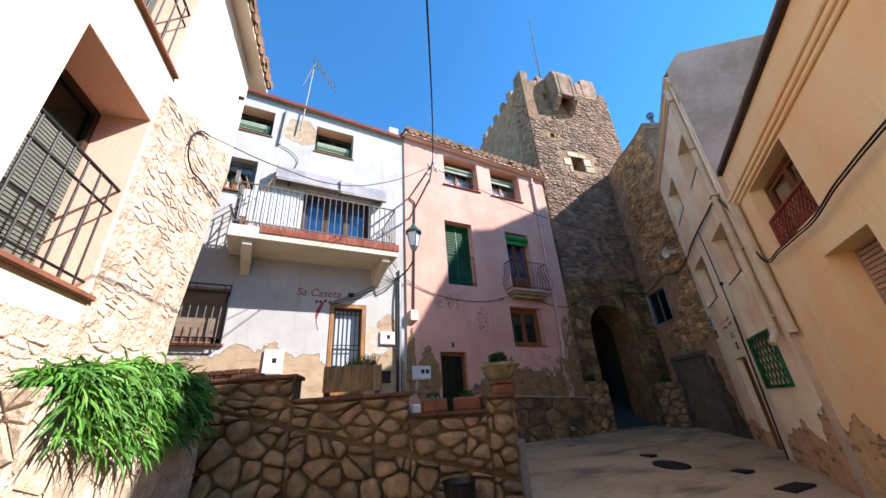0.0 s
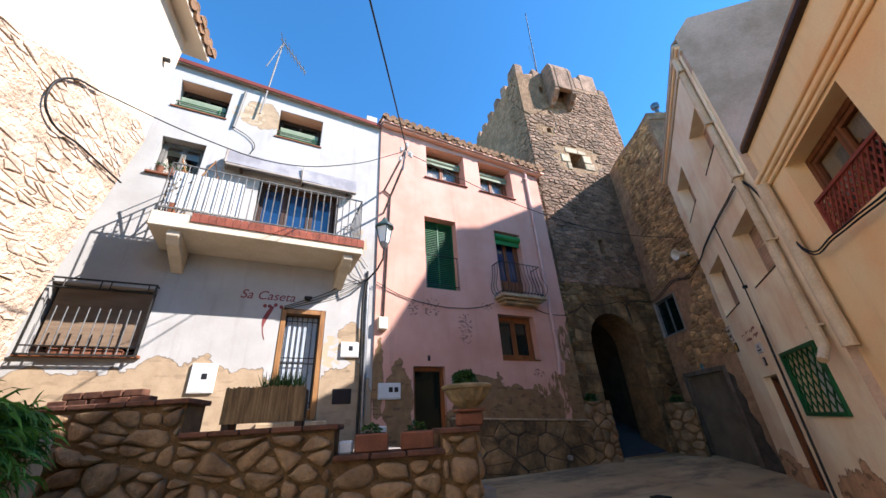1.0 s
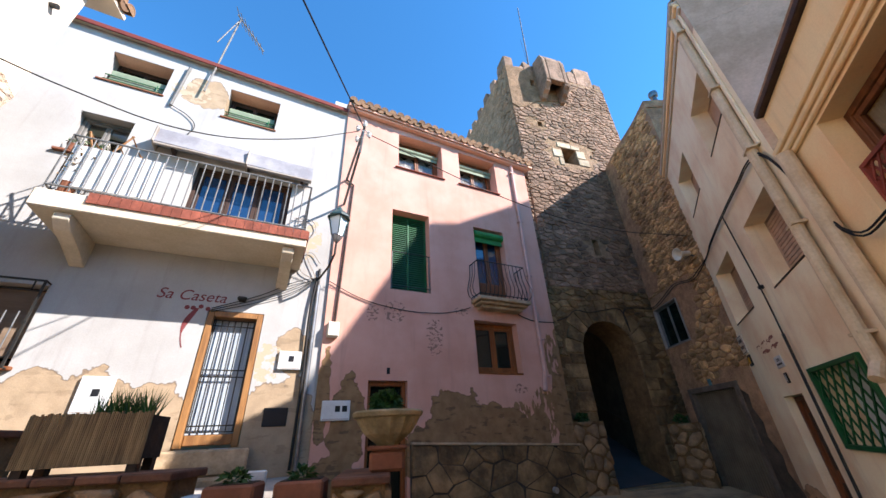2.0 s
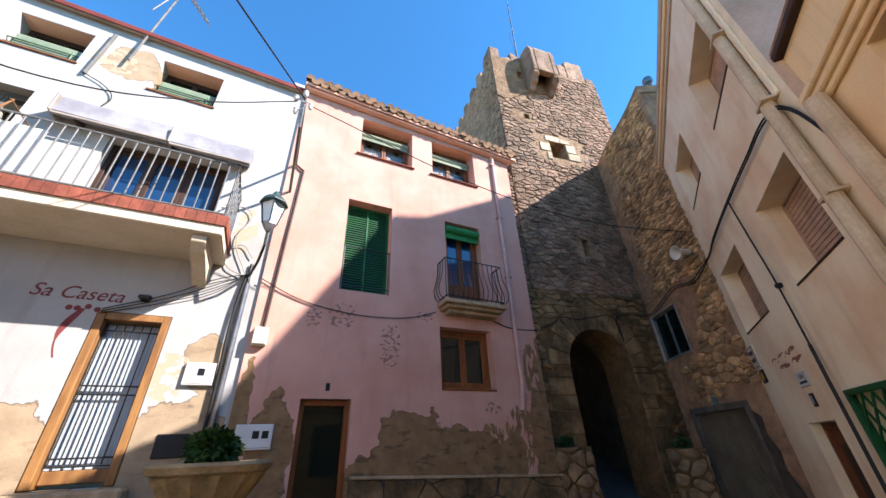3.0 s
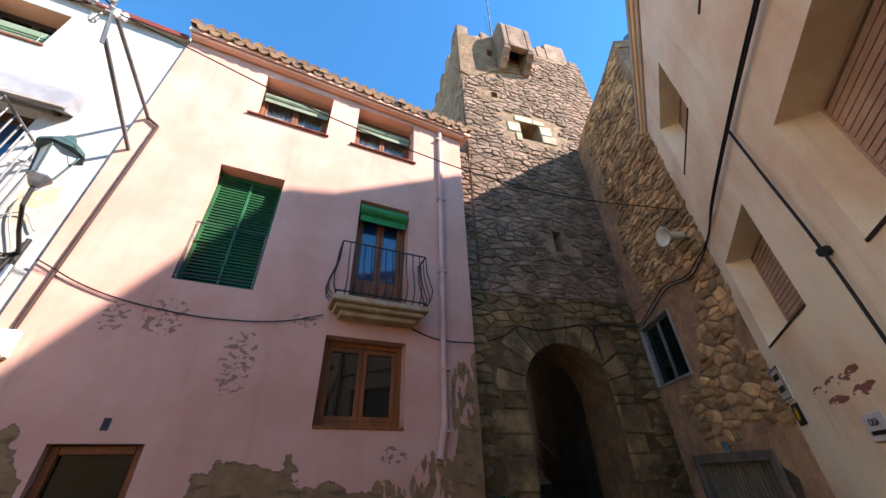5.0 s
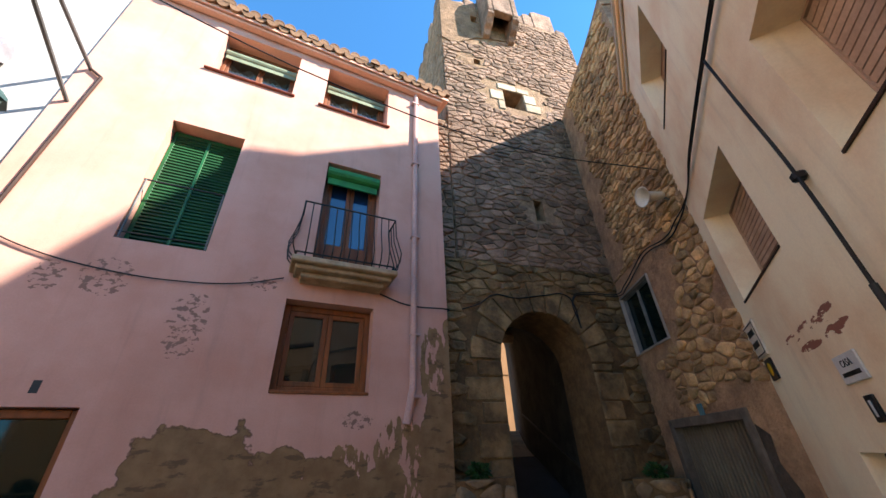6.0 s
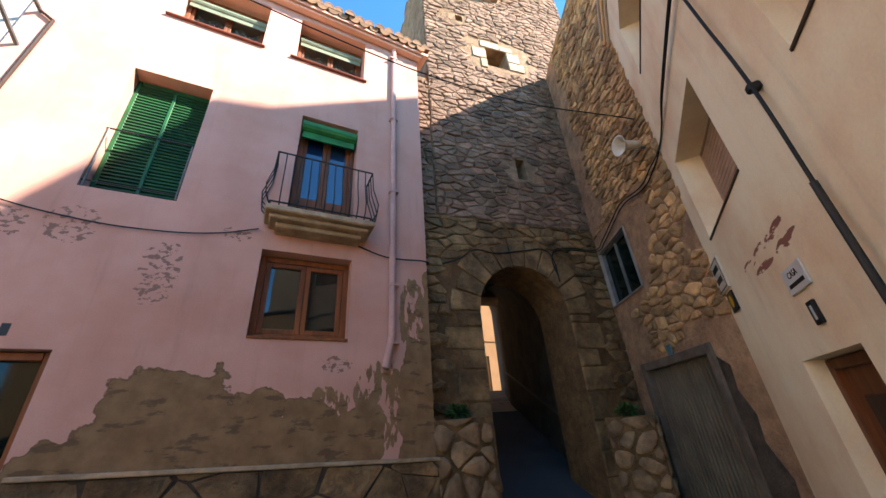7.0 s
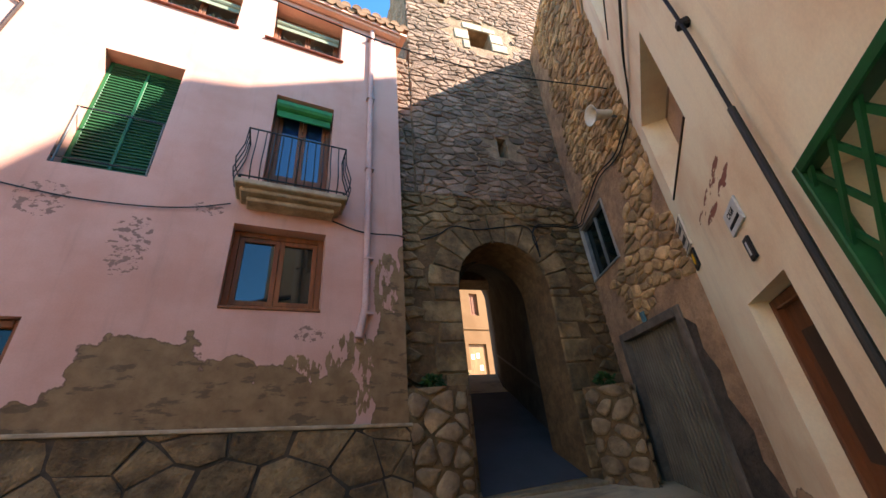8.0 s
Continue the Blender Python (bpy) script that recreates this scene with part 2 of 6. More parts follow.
M_PANED = glass("dark_green_pane", "141c1a", 0.03, 0.6)
M_CLEAR = glass("window_glass", "d0d0cc", spec=0.14)
M_CLEAR.node_tree.nodes["Principled BSDF"].inputs["Transmission Weight"].default_value = 1.0
M_WOODO = surface("orange_wood", "8a4f26", "6f3e1d", 2.0, 22, 0.55, 0.25, stretch=(6, 6, 0.8))
# blue of the mirrored sky is put into this pane's colour
M_PANE_SKY = glass("sky_reflection_pane", "16304f")
M_WOODD2 = surface("brown_blind", "7d6a57", "6c5a49", 2, 30, 0.8, 0.3, stretch=(1, 1, 8))
M_CURT = surface("net_curtain", "e2ded8", "cbc6c0", 6, 40, 0.9, 0.3, stretch=(9, 9, 0.6))
# near-black colour for sheets that stand for the shade inside openings
M_DARK = surface("inside_shade", "1d1a18", "141210", 2, 20, 0.9, 0.0)
M_FROST = glass("lantern_glass", "c9d4d6", 0.35)
M_REED = surface("reed", "8d7452", "67533a", 3, 20, 0.85, 0.3, island=0.4, stretch=(8, 8, 1))
M_LEAF = surface("leaf", "54812e", "356521", 4, 30, 0.6, 0.1, island=0.6)
M_LEAFD = surface("dark_leaf", "33511f", "263f19", 4, 30, 0.6, 0.1, island=0.6)
M_SOIL = surface("soil", "3a2c20", "2a2018", 6, 40, 0.95, 0.5)
M_INK = surface("maroon_paint", "7c3b3b", "6b3131", 6, 60, 0.8, 0.0)
M_BLACK = surface("black_enamel", "1a1a1c", "141416", 6, 60, 0.4, 0.0)
M_YELLOW = surface("yellow_enamel", "d6a827", "c79a20", 6, 60, 0.5, 0.0)
M_SIGN = surface("cream_enamel", "cfc6b4", "c1b7a4", 4, 60, 0.5, 0.0)
M_ORANGE = surface("peach_render", "745638", "674a2d", 0.8, 30, 0.9, 0.2)
M_COPPER = surface("teal_lantern_metal", "2c4a48", "22393a", 4, 40, 0.5, 0.1)


def road_material():
    n = Nodes("worn_concrete")
    big = n.noise(0.35, 5, 0.6)
    mid = n.noise(2.2, 6, 0.65)
    fine = n.noise(60, 4, 0.7)
    col = n.mix(n.ramp(big, 0.35, 0.65), hexc("c6aa82"), hexc("ab8f69"))
    stain = n.ramp(n.noise(0.9, 6, 0.65, stretch=(0.5, 1.6, 1.0)), 0.5, 0.68)
    col = n.mix(n.math("MULTIPLY", stain, 0.75), col, hexc("5f5144"))
    col = n.mix(n.math("MULTIPLY", n.ramp(mid, 0.52, 0.72), 0.5), col, hexc("665848"))
    col = n.mix(1.0, col, n.grey(n.math("MULTIPLY_ADD", fine, 0.5, 0.75)), "MULTIPLY")
    n.bump(n.math("ADD", n.math("MULTIPLY", mid, 0.6), fine), 0.4, 0.01)
    return n.out(col, 0.85, 0.0, 0.3)


M_ROAD = road_material()
M_ASPHALT = surface("asphalt", "45484a", "36393a", 0.8, 60, 0.85, 0.4)


# ---- building helpers ----
def side(ox, oy, ux, uy, nx, ny):
    """A wall's own measure: along it, out of it, and up."""
    return lambda s, d, z: Vector((ox + ux * s + nx * d, oy + uy * s + ny * d, z))


PK = side(0, 0, 1, 0, 0, -1)
WH = side(0, 0.05, 1, 0, 0, -1)
TW = side(4.55, 0.306, 0.9895, -0.1445, -0.1445, -0.9895)
TL = side(4.55, 0.306, 0.1445, 0.9895, -0.9895, 0.1445)
GW = side(7.847, -0.2, -0.4715, -0.882, -0.882, 0.4715)
AW = side(6.408, -2.674, -0.798, -0.603, -0.603, 0.798)
BW = side(2.468, -5.774, -0.798, -0.603, -0.603, 0.798)
LW = side(-5.153, -1.878, -0.188, -0.982, 0.982, -0.188)
AW_U, AW_N = Vector((-0.798, -0.603, 0)), Vector((-0.603, 0.798, 0))
SW_LINE = side(-1.021, -3.735, -0.953, 0.302, -0.302, -0.953)


def SW(s, d, z):
    """The terrace wall bends back a little past its first stretch."""
    return SW_LINE(s, d - 0.22 * max(0.0, s - 1.5), z)

FLAT = side(0, 0, 1, 0, 0, 1)


def ground_z(x, y):
    if y < 0:
        return 0.35 + 0.1 * max(y, -9.0)
    return 0.35 + 0.37 * min(y, 6.0) + 0.04 * min(max(y - 6.0, 0.0), 9.0)


def box(bm, P, s0, s1, d0, d1, z0, z1):
    v = [bm.verts.new(P(s, d, z)) for s in (s0, s1) for d in (d0, d1) for z in (z0, z1)]
    for f in ((0, 1, 3, 2), (4, 6, 7, 5), (0, 4, 5, 1), (2, 3, 7, 6), (0, 2, 6, 4), (1, 5, 7, 3)):
        bm.faces.new([v[i] for i in f])


def prism(bm, P, pts, d0, d1):
    """A flat outline of (along, up) with thickness."""
    a = [bm.verts.new(P(s, d0, z)) for s, z in pts]
    b = [bm.verts.new(P(s, d1, z)) for s, z in pts]
    bm.faces.new(a)
    bm.faces.new(b[::-1])
    for i in range(len(pts)):
        j = (i + 1) % len(pts)
        bm.faces.new((a[j], a[i], b[i], b[j]))


def tube(bm, p, q, r, n=8, r2=None):
    p, q = Vector(p), Vector(q)
    w = (q - p).normalized()
    u = w.orthogonal().normalized()
    v = w.cross(u)
    rings = []
    for c, rr in ((p, r), (q, r if r2 is None else r2)):
        rings.append([bm.verts.new(c + rr * (math.cos(2 * math.pi * k / n) * u + math.sin(2 * math.pi * k / n) * v)) for k in range(n)])
    bm.faces.new(rings[0])
    bm.faces.new(rings[1][::-1])
    for k in range(n):
        bm.faces.new((rings[0][(k + 1) % n], rings[0][k], rings[1][k], rings[1][(k + 1) % n]))


def lathe(bm, centre, profile, n=24, flute=0.0):
    """A turned shape from (radius, height) pairs, closed at both ends."""
    rings = []
    for r, z in profile:
        rings.append([bm.verts.new(Vector(centre) + Vector(((r * (1 + flute * math.cos(n / 2 * a))) * math.cos(a), (r * (1 + flute * math.cos(n / 2 * a))) * math.sin(a), z)))
                      for a in (2 * math.pi * k / n for k in range(n))])
    bm.faces.new(rings[0])
    bm.faces.new(rings[-1][::-1])
    for a, b in zip(rings, rings[1:]):
        for k in range(n):
            bm.faces.new((a[(k + 1) % n], a[k], b[k], b[(k + 1) % n]))


def make(name, bm, material, parent=None, label="", bevel=0.0, smooth=False):
    if bevel:
        bmesh.ops.bevel(bm, geom=bm.edges[:], offset=bevel, segments=1, affect="EDGES", clamp_overlap=True)
    bmesh.ops.recalc_face_normals(bm, faces=bm.faces[:])
    me = bpy.data.meshes.new(name)
    bm.to_mesh(me)
    bm.free()
    if smooth:
        me.polygons.foreach_set("use_smooth", [True] * len(me.polygons))
    me.materials.append(material)
    ob = new(name, me)
    if parent is not None:
        ob.parent = parent
        if parent.type == "EMPTY":
            ob.matrix_parent_inverse = Matrix.Translation(parent.location).inverted()
    if label:
        ob["label"] = label
    return ob


def thing(name, at, label, category, group="", kind=""):
    e = new(name)
    e.location = at
    e.empty_display_size = 0.2
    return tagged(e, label, category, group, kind)


def slab(name, P, dims, material, parent=None, label="", bevel=0.0):
    bm = bmesh.new()
    box(bm, P, *dims)
    return make(name, bm, material, parent, label, bevel)


def wall(name, P, s0, s1, z0, z1, thick, holes, material, parent, label="", top=None):
    """A wall with thickness, its outer face at 0, with openings that go through it. top: height of the upper edge by place, if it is not level."""
    ss = sorted({s0, s1, *[h[0] for h in holes], *[h[1] for h in holes], *([s0 + (s1 - s0) * k / 10 for k in range(1, 10)] if top else [])})
    zs = sorted({z0, z1, *[h[2] for h in holes], *[h[3] for h in holes]})
    zs = [z for z in zs if z0 <= z <= z1]
    ss = [s for s in ss if s0 <= s <= s1]

    def solid(i, j):
        if not (0 <= i < len(ss) - 1 and 0 <= j < len(zs) - 1):
            return False
        cs, cz = (ss[i] + ss[i + 1]) / 2, (zs[j] + zs[j + 1]) / 2
        return not any(h[0] < cs < h[1] and h[2] < cz < h[3] for h in holes)

    bm, seen = bmesh.new(), {}

    def v(i, j, k):
        if (i, j, k) not in seen:
            z = zs[j] if not (top and j == len(zs) - 1) else top(ss[i])
            seen[i, j, k] = bm.verts.new(P(ss[i], -thick * k, z))
        return seen[i, j, k]

    for i in range(len(ss) - 1):
        for j in range(len(zs) - 1):
            if not solid(i, j):
                continue
            for k in (0, 1):
                bm.faces.new((v(i, j, k), v(i + 1, j, k), v(i + 1, j + 1, k), v(i, j + 1, k)))
            for a, b, c, d, e, f in ((-1, 0, i, j, i, j + 1), (1, 0, i + 1, j, i + 1, j + 1), (0, -1, i, j, i + 1, j), (0, 1, i, j + 1, i + 1, j + 1)):
                if not solid(i + a, j + b):
                    bm.faces.new((v(c, d, 0), v(e, f, 0), v(e, f, 1), v(c, d, 1)))
    return make(name, bm, material, parent, label)


def clip(poly, a, b, c):
    """The part of a convex outline where a*s + b*z <= c."""
    out = []
    for k, p in enumerate(poly):
        q = poly[(k + 1) % len(poly)]
        fp, fq = a * p[0] + b * p[1] - c, a * q[0] + b * q[1] - c
        if fp <= 0:
            out.append(p)
        if fp * fq < 0:
            t = fp / (fp - fq)
            out.append((p[0] + t * (q[0] - p[0]), p[1] + t * (q[1] - p[1])))
    return out


def rubble(s0, s1, z0, z1, w, h, seed, jitter=0.8, skip=None):
    """Outlines of stones that fill a stretch of wall: cells round scattered points, flattened by the stones' proportions."""
    rng = random.Random(seed)
    k = w / h
    pts = {}
    rows, cols = int((z1 - z0) / h) + 3, int((s1 - s0) / w) + 3
    for j in range(-1, rows):
        for i in range(-1, cols):
            pts[i, j] = (s0 + (i + 0.5 * (j % 2) + jitter * (rng.random() - 0.5)) * w, z0 + (j + 0.5 + jitter * (rng.random() - 0.5)) * h)
    cells = []
    for (i, j), p in pts.items():
        if not (s0 - w < p[0] < s1 + w and z0 - h < p[1] < z1 + h):
            continue
        poly = [(p[0] - 2 * w, p[1] - 2 * h), (p[0] + 2 * w, p[1] - 2 * h), (p[0] + 2 * w, p[1] + 2 * h), (p[0] - 2 * w, p[1] + 2 * h)]
        for di in (-2, -1, 0, 1, 2):
            for dj in (-2, -1, 0, 1, 2):
                q = pts.get((i + di, j + dj))
                if q and q != p:
                    a, b = (q[0] - p[0]), (q[1] - p[1]) * k * k
                    poly = clip(poly, a, b, a * (p[0] + q[0]) / 2 + b * (p[1] + q[1]) / 2)
                    if len(poly) < 3:
                        break
            if len(poly) < 3:
                break
        for a, b, c in ((-1, 0, -s0), (1, 0, s1), (0, -1, -z0), (0, 1, z1)):
            if len(poly) >= 3:
                poly = clip(poly, a, b, c)
        if len(poly) < 3:
            continue
        cs, cz = sum(q[0] for q in poly) / len(poly), sum(q[1] for q in poly) / len(poly)
        area = abs(sum(a[0] * b[1] - a[1] * b[0] for a, b in zip(poly, poly[1:] + poly[:1]))) / 2
        if area < 0.15 * w * h or (skip and (skip(cs, cz) or any(skip(*q) for q in poly))):
            continue
        cells.append(poly)
    return cells


def stone(bm, P, poly, gap, proud, rng, round_it=True, back=-0.02):
    """One stone: its outline drawn in by the joint, corners worn, and a domed face."""
    cs, cz = sum(q[0] for q in poly) / len(poly), sum(q[1] for q in poly) / len(poly)
    pts = []
    for s, z in poly:
        d = math.hypot(s - cs, z - cz) or 1e-6
        f = max(0.3, 1 - gap * 1.3 / d)
        pts.append((cs + (s - cs) * f, cz + (z - cz) * f))
    if round_it:
        pts = [q for a, b in zip(pts, pts[1:] + pts[:1]) for q in ((a[0] * 0.75 + b[0] * 0.25, a[1] * 0.75 + b[1] * 0.25), (a[0] * 0.25 + b[0] * 0.75, a[1] * 0.25 + b[1] * 0.75))]
    proud *= 0.6 + 0.8 * rng.random()
    slope = min(0.3, proud * 4.5)
    tilt = (rng.random() - 0.5) * slope, (rng.random() - 0.5) * slope
    rings = []
    steps = ((1.0, back), (1.0, proud * 0.4), (0.9, proud * 0.8), (0.6, proud)) if round_it else ((1.0, back), (0.97, proud * 0.6), (0.74, proud))
    worn = [1 + rng.uniform(-0.07, 0.05) for _ in pts]
    for scale, d in steps:
        rings.append([bm.verts.new(P(cs + (s - cs) * scale * f, d + (tilt[0] * (s - cs) + tilt[1] * (z - cz) + rng.uniform(-0.1, 0.1) * proud) * (d > 0), cz + (z - cz) * scale * f)) for (s, z), f in zip(pts, worn)])
    n = len(pts)
    bm.faces.new(rings[-1])
    for a, b in zip(rings, rings[1:]):
        for i in range(n):
            bm.faces.new((a[i], a[(i + 1) % n], b[(i + 1) % n], b[i]))


def stones(name, P, cells, gap, proud, material, parent, seed, round_it=True, single=False, label="", near=0):
    """Stones of a wall, each its own piece; past the lowest few hundred they stay joined."""
    rng = random.Random(seed)
    cells = sorted(cells, key=lambda c: sum(q[1] for q in c) / len(c))
    cut = len(cells) if single else near
    for c in cells[:cut]:
        bm = bmesh.new()
        stone(bm, P, c, gap, proud, rng, round_it)
        make(name, bm, material, parent, smooth=round_it)
    if len(cells) > cut:
        bm = bmesh.new()
        for c in cells[cut:]:
            stone(bm, P, c, gap, proud, rng, round_it)
        ob = make("rubble", bm, material, parent, label, smooth=round_it)
        ob["kind"] = "stuff"


def cable(name, pts, r, label, material=None, parent=None, category="cable"):
    cu = bpy.data.curves.new(name, "CURVE")
    cu.dimensions, cu.bevel_depth, cu.bevel_resolution, cu.resolution_u = "3D", r, 2, 6
    sp = cu.splines.new("BEZIER")
    sp.bezier_points.add(len(pts) - 1)
    for b, p in zip(sp.bezier_points, pts):
        b.co = p
        b.handle_left_type = b.handle_right_type = "AUTO"
    cu.materials.append(material or M_CABLE)
    ob = new(name, cu)
    if parent is not None:
        ob.parent = parent
        if parent.type == "EMPTY":
            ob.matrix_parent_inverse = Matrix.Translation(parent.location).inverted()
        if label:
            ob["label"] = label
        return ob
    return tagged(ob, label, category)


def rect_frame(bm, P, s0, s1, z0, z1, w, d0, d1, bottom=True):
    box(bm, P, s0, s0 + w, d0, d1, z0, z1)
    box(bm, P, s1 - w, s1, d0, d1, z0, z1)
    box(bm, P, s0 + w, s1 - w, d0, d1, z1 - w, z1)
    if bottom:
        box(bm, P, s0 + w, s1 - w, d0, d1, z0, z0 + w)


def casement(P, house, s0, s1, z0, z1, depth, wood, pane_mat, name="window", label="", leaves=2, fw=0.07, curtain=False, sill=None):
    """A framed window set back in its opening: frame, leaves, a pane in each."""
    bm = bmesh.new()
    rect_frame(bm, P, s0, s1, z0, z1, fw, -depth - 0.05, -depth + 0.03)
    win = make(name, bm, wood, house, label, bevel=0.006)
    step = (s1 - s0 - 2 * fw) / leaves
    for k in range(leaves):
        a = s0 + fw + k * step
        bm = bmesh.new()
        rect_frame(bm, P, a + 0.003, a + step - 0.003, z0 + fw + 0.003, z1 - fw - 0.003, fw * 0.8, -depth - 0.045, -depth + 0.015)
        make("leaf", bm, wood, win, bevel=0.005)
        pane = slab("pane", P, (a + fw * 0.7, a + step - fw * 0.7, -depth - 0.025, -depth - 0.018, z0 + fw * 1.7, z1 - fw * 1.7), M_CLEAR if curtain else pane_mat, win)
        pane.visible_shadow = False
        if curtain:
            bm = bmesh.new()
            w = step - fw * 1.6
            n = 18
            top, bot = [], []
            for i in range(n + 1):
                s = a + fw * 0.8 + w * i / n
                d = -depth - 0.05 - 0.015 * (i % 2)
                t = i / n if k == 0 else 1 - i / n
                high = z1 - fw * 1.8 if curtain == "tied" else z0 + (z1 - z0) * (0.62 + 0.05 * math.cos(9 * t)) if curtain == "low" else z0 + (z1 - z0) * (0.5 + 0.12 * math.cos(6.3 * t))
                low = high - (z1 - z0) * (0.75 - 0.6 * t) if curtain == "tied" else z0 + fw * 1.8
                top.append(bm.verts.new(P(s, d, high)))
                bot.append(bm.verts.new(P(s, d, low)))
            for i in range(n):
                bm.faces.new((top[i], top[i + 1], bot[i + 1], bot[i]))
            bmesh.ops.solidify(bm, geom=bm.faces[:], thickness=0.004)
            make("curtain", bm, M_CURT, win, "pale net curtain")
    # dark sheet paints the unlit room behind the glass
    slab("shade_backing", P, (s0 - 0.05, s1 + 0.05, -depth - 0.55, -depth - 0.5, z0 - 0.05, z1 + 0.05), M_DARK, win)
    if sill:
        slab("sill", P, (s0 - 0.06, s1 + 0.06, -depth, 0.06, z0 - 0.05, z0 - 0.002), sill, win, bevel=0.008)
    return win


def railing(name, pts, z0, z1, step, r, material, parent, label="", belly=0.0, out=None):
    """An iron railing along a line of points: rails, and a bar every step; belly bends the bars out."""
    rail = None
    for z in (z1, z0 + 0.06):
        bm = bmesh.new()
        for a, b in zip(pts, pts[1:]):
            tube(bm, (a[0], a[1], z), (b[0], b[1], z), r * 1.5, 8)
        ob = make(name if rail is None else "rail", bm, material, rail or parent, label if rail is None else "")
        rail = rail or ob
    for a, b in zip(pts, pts[1:]):
        n = max(1, round(math.hypot(b[0] - a[0], b[1] - a[1]) / step))
        for k in range(n + 1):
            x, y = a[0] + (b[0] - a[0]) * k / n, a[1] + (b[1] - a[1]) * k / n
            bm = bmesh.new()
            if belly and out is not None:
                prof = [(0.0, z1), (0.02, z0 + 0.65 * (z1 - z0)), (belly, z0 + 0.28 * (z1 - z0)), (belly * 0.8, z0 + 0.12 * (z1 - z0)), (0.0, z0)]
                ox, oy = out(x, y)
                for (d0, h0), (d1, h1) in zip(prof, prof[1:]):
                    tube(bm, (x + ox * d0, y + oy * d0, h0), (x + ox * d1, y + oy * d1, h1), r, 6)
            else:
                tube(bm, (x, y, z0), (x, y, z1), r, 6)
            make("bar", bm, material, rail)
    return rail


def tile_mesh(length, r):
    bm = bmesh.new()
    n = 8
    rows = []
    for y, k in ((0.0, 1.0), (length, 0.8)):
        for rr in (r * k, r * k - 0.014):
            rows.append([bm.verts.new((rr * math.cos(math.pi * i / n), y, rr * math.sin(math.pi * i / n))) for i in range(n + 1)])
    a, b, c, d = rows
    for i in range(n):
        bm.faces.new((a[i], a[i + 1], c[i + 1], c[i]))
        bm.faces.new((b[i + 1], b[i], d[i], d[i + 1]))
        bm.faces.new((a[i + 1], a[i], b[i], b[i + 1]))
        bm.faces.new((c[i], c[i + 1], d[i + 1], d[i]))
    for p, q, u, v in ((a, b, c, d),):
        bm.faces.new((p[0], q[0], v[0], u[0]))
        bm.faces.new((p[n], u[n], v[n], q[n]))
    bm.faces.new([bm.verts.new((w.co.x * 0.99, 0.004, w.co.z * 0.99)) for w in b])
    bmesh.ops.recalc_face_normals(bm, faces=bm.faces[:])
    return bm


def tiled_roof(P, s0, s1, eave_d, eave_z, rise, depth, parent, deck_mat, seed):
    """A pitched roof of curved clay tiles: deck, tiles in rows, those at the eave single."""
    rng = random.Random(seed)
    bm = bmesh.new()
    v = [bm.verts.new(P(s, d, z)) for s in (s0, s1) for d, z in ((eave_d - 0.06, eave_z), (eave_d - 0.06, eave_z + 0.07), (-depth, eave_z + 0.07 + rise * (depth + eave_d)), (-depth, eave_z + rise * (depth + eave_d)))]
    for f in ((0, 1, 2, 3), (7, 6, 5, 4), (0, 4, 5, 1), (1, 5, 6, 2), (2, 6, 7, 3), (3, 7, 4, 0)):
        bm.faces.new([v[i] for i in f])
    roof = make("roof", bm, deck_mat, parent)
    proto = tile_mesh(0.42, 0.1)
    me = bpy.data.meshes.new("tile")
    proto.to_mesh(me)
    me.materials.append(M_TILE)
    o = P(0, 0, 0)
    ux, nx = (P(1, 0, 0) - o), (P(0, 1, 0) - o)
    slope = (-nx + Vector((0, 0, rise))).normalized()
    up = ux.cross(slope)
    if up.z < 0:
        up = -up
    rot = Matrix((ux, slope, up)).transposed().to_4x4()
    n = int((s1 - s0) / 0.2)
    rest = bmesh.new()
    for i in range(n + 1):
        for kind in (0, 1):
            s = s0 + 0.08 + i * (s1 - s0 - 0.16) / n + (0.5 * (s1 - s0 - 0.16) / n if kind else 0)
            if s > s1 - 0.02:
                continue
            for row in range(int((depth + eave_d) / 0.34)):
                d = eave_d + rng.uniform(-0.015, 0.03) - row * 0.34
                z = eave_z + 0.085 + rise * (eave_d - d) + 0.012 * (row % 2) + rng.uniform(0, 0.012)
                m = Matrix.Translation(P(s + rng.uniform(-0.01, 0.01), d, z + (0.085 if kind == 0 else 0.0) - (0.04 if kind == 0 else -0.04))) @ rot
                if kind == 1:
                    m = m @ Matrix.Rotation(math.pi, 4, "Y")
                if row == 0:
                    ob = new("tile", me)
                    ob.parent = roof
                    ob.matrix_local = m
                else:
                    c = proto.copy()
                    c.transform(m)
                    tmp = bpy.data.meshes.new("tmp")
                    c.to_mesh(tmp)
                    rest.from_mesh(tmp)
                    c.free()
                    bpy.data.meshes.remove(tmp)
    proto.free()
    if rest.verts:
        make("tiles", rest, M_TILES, roof)["kind"] = "stuff"
    else:
        rest.free()
    return roof


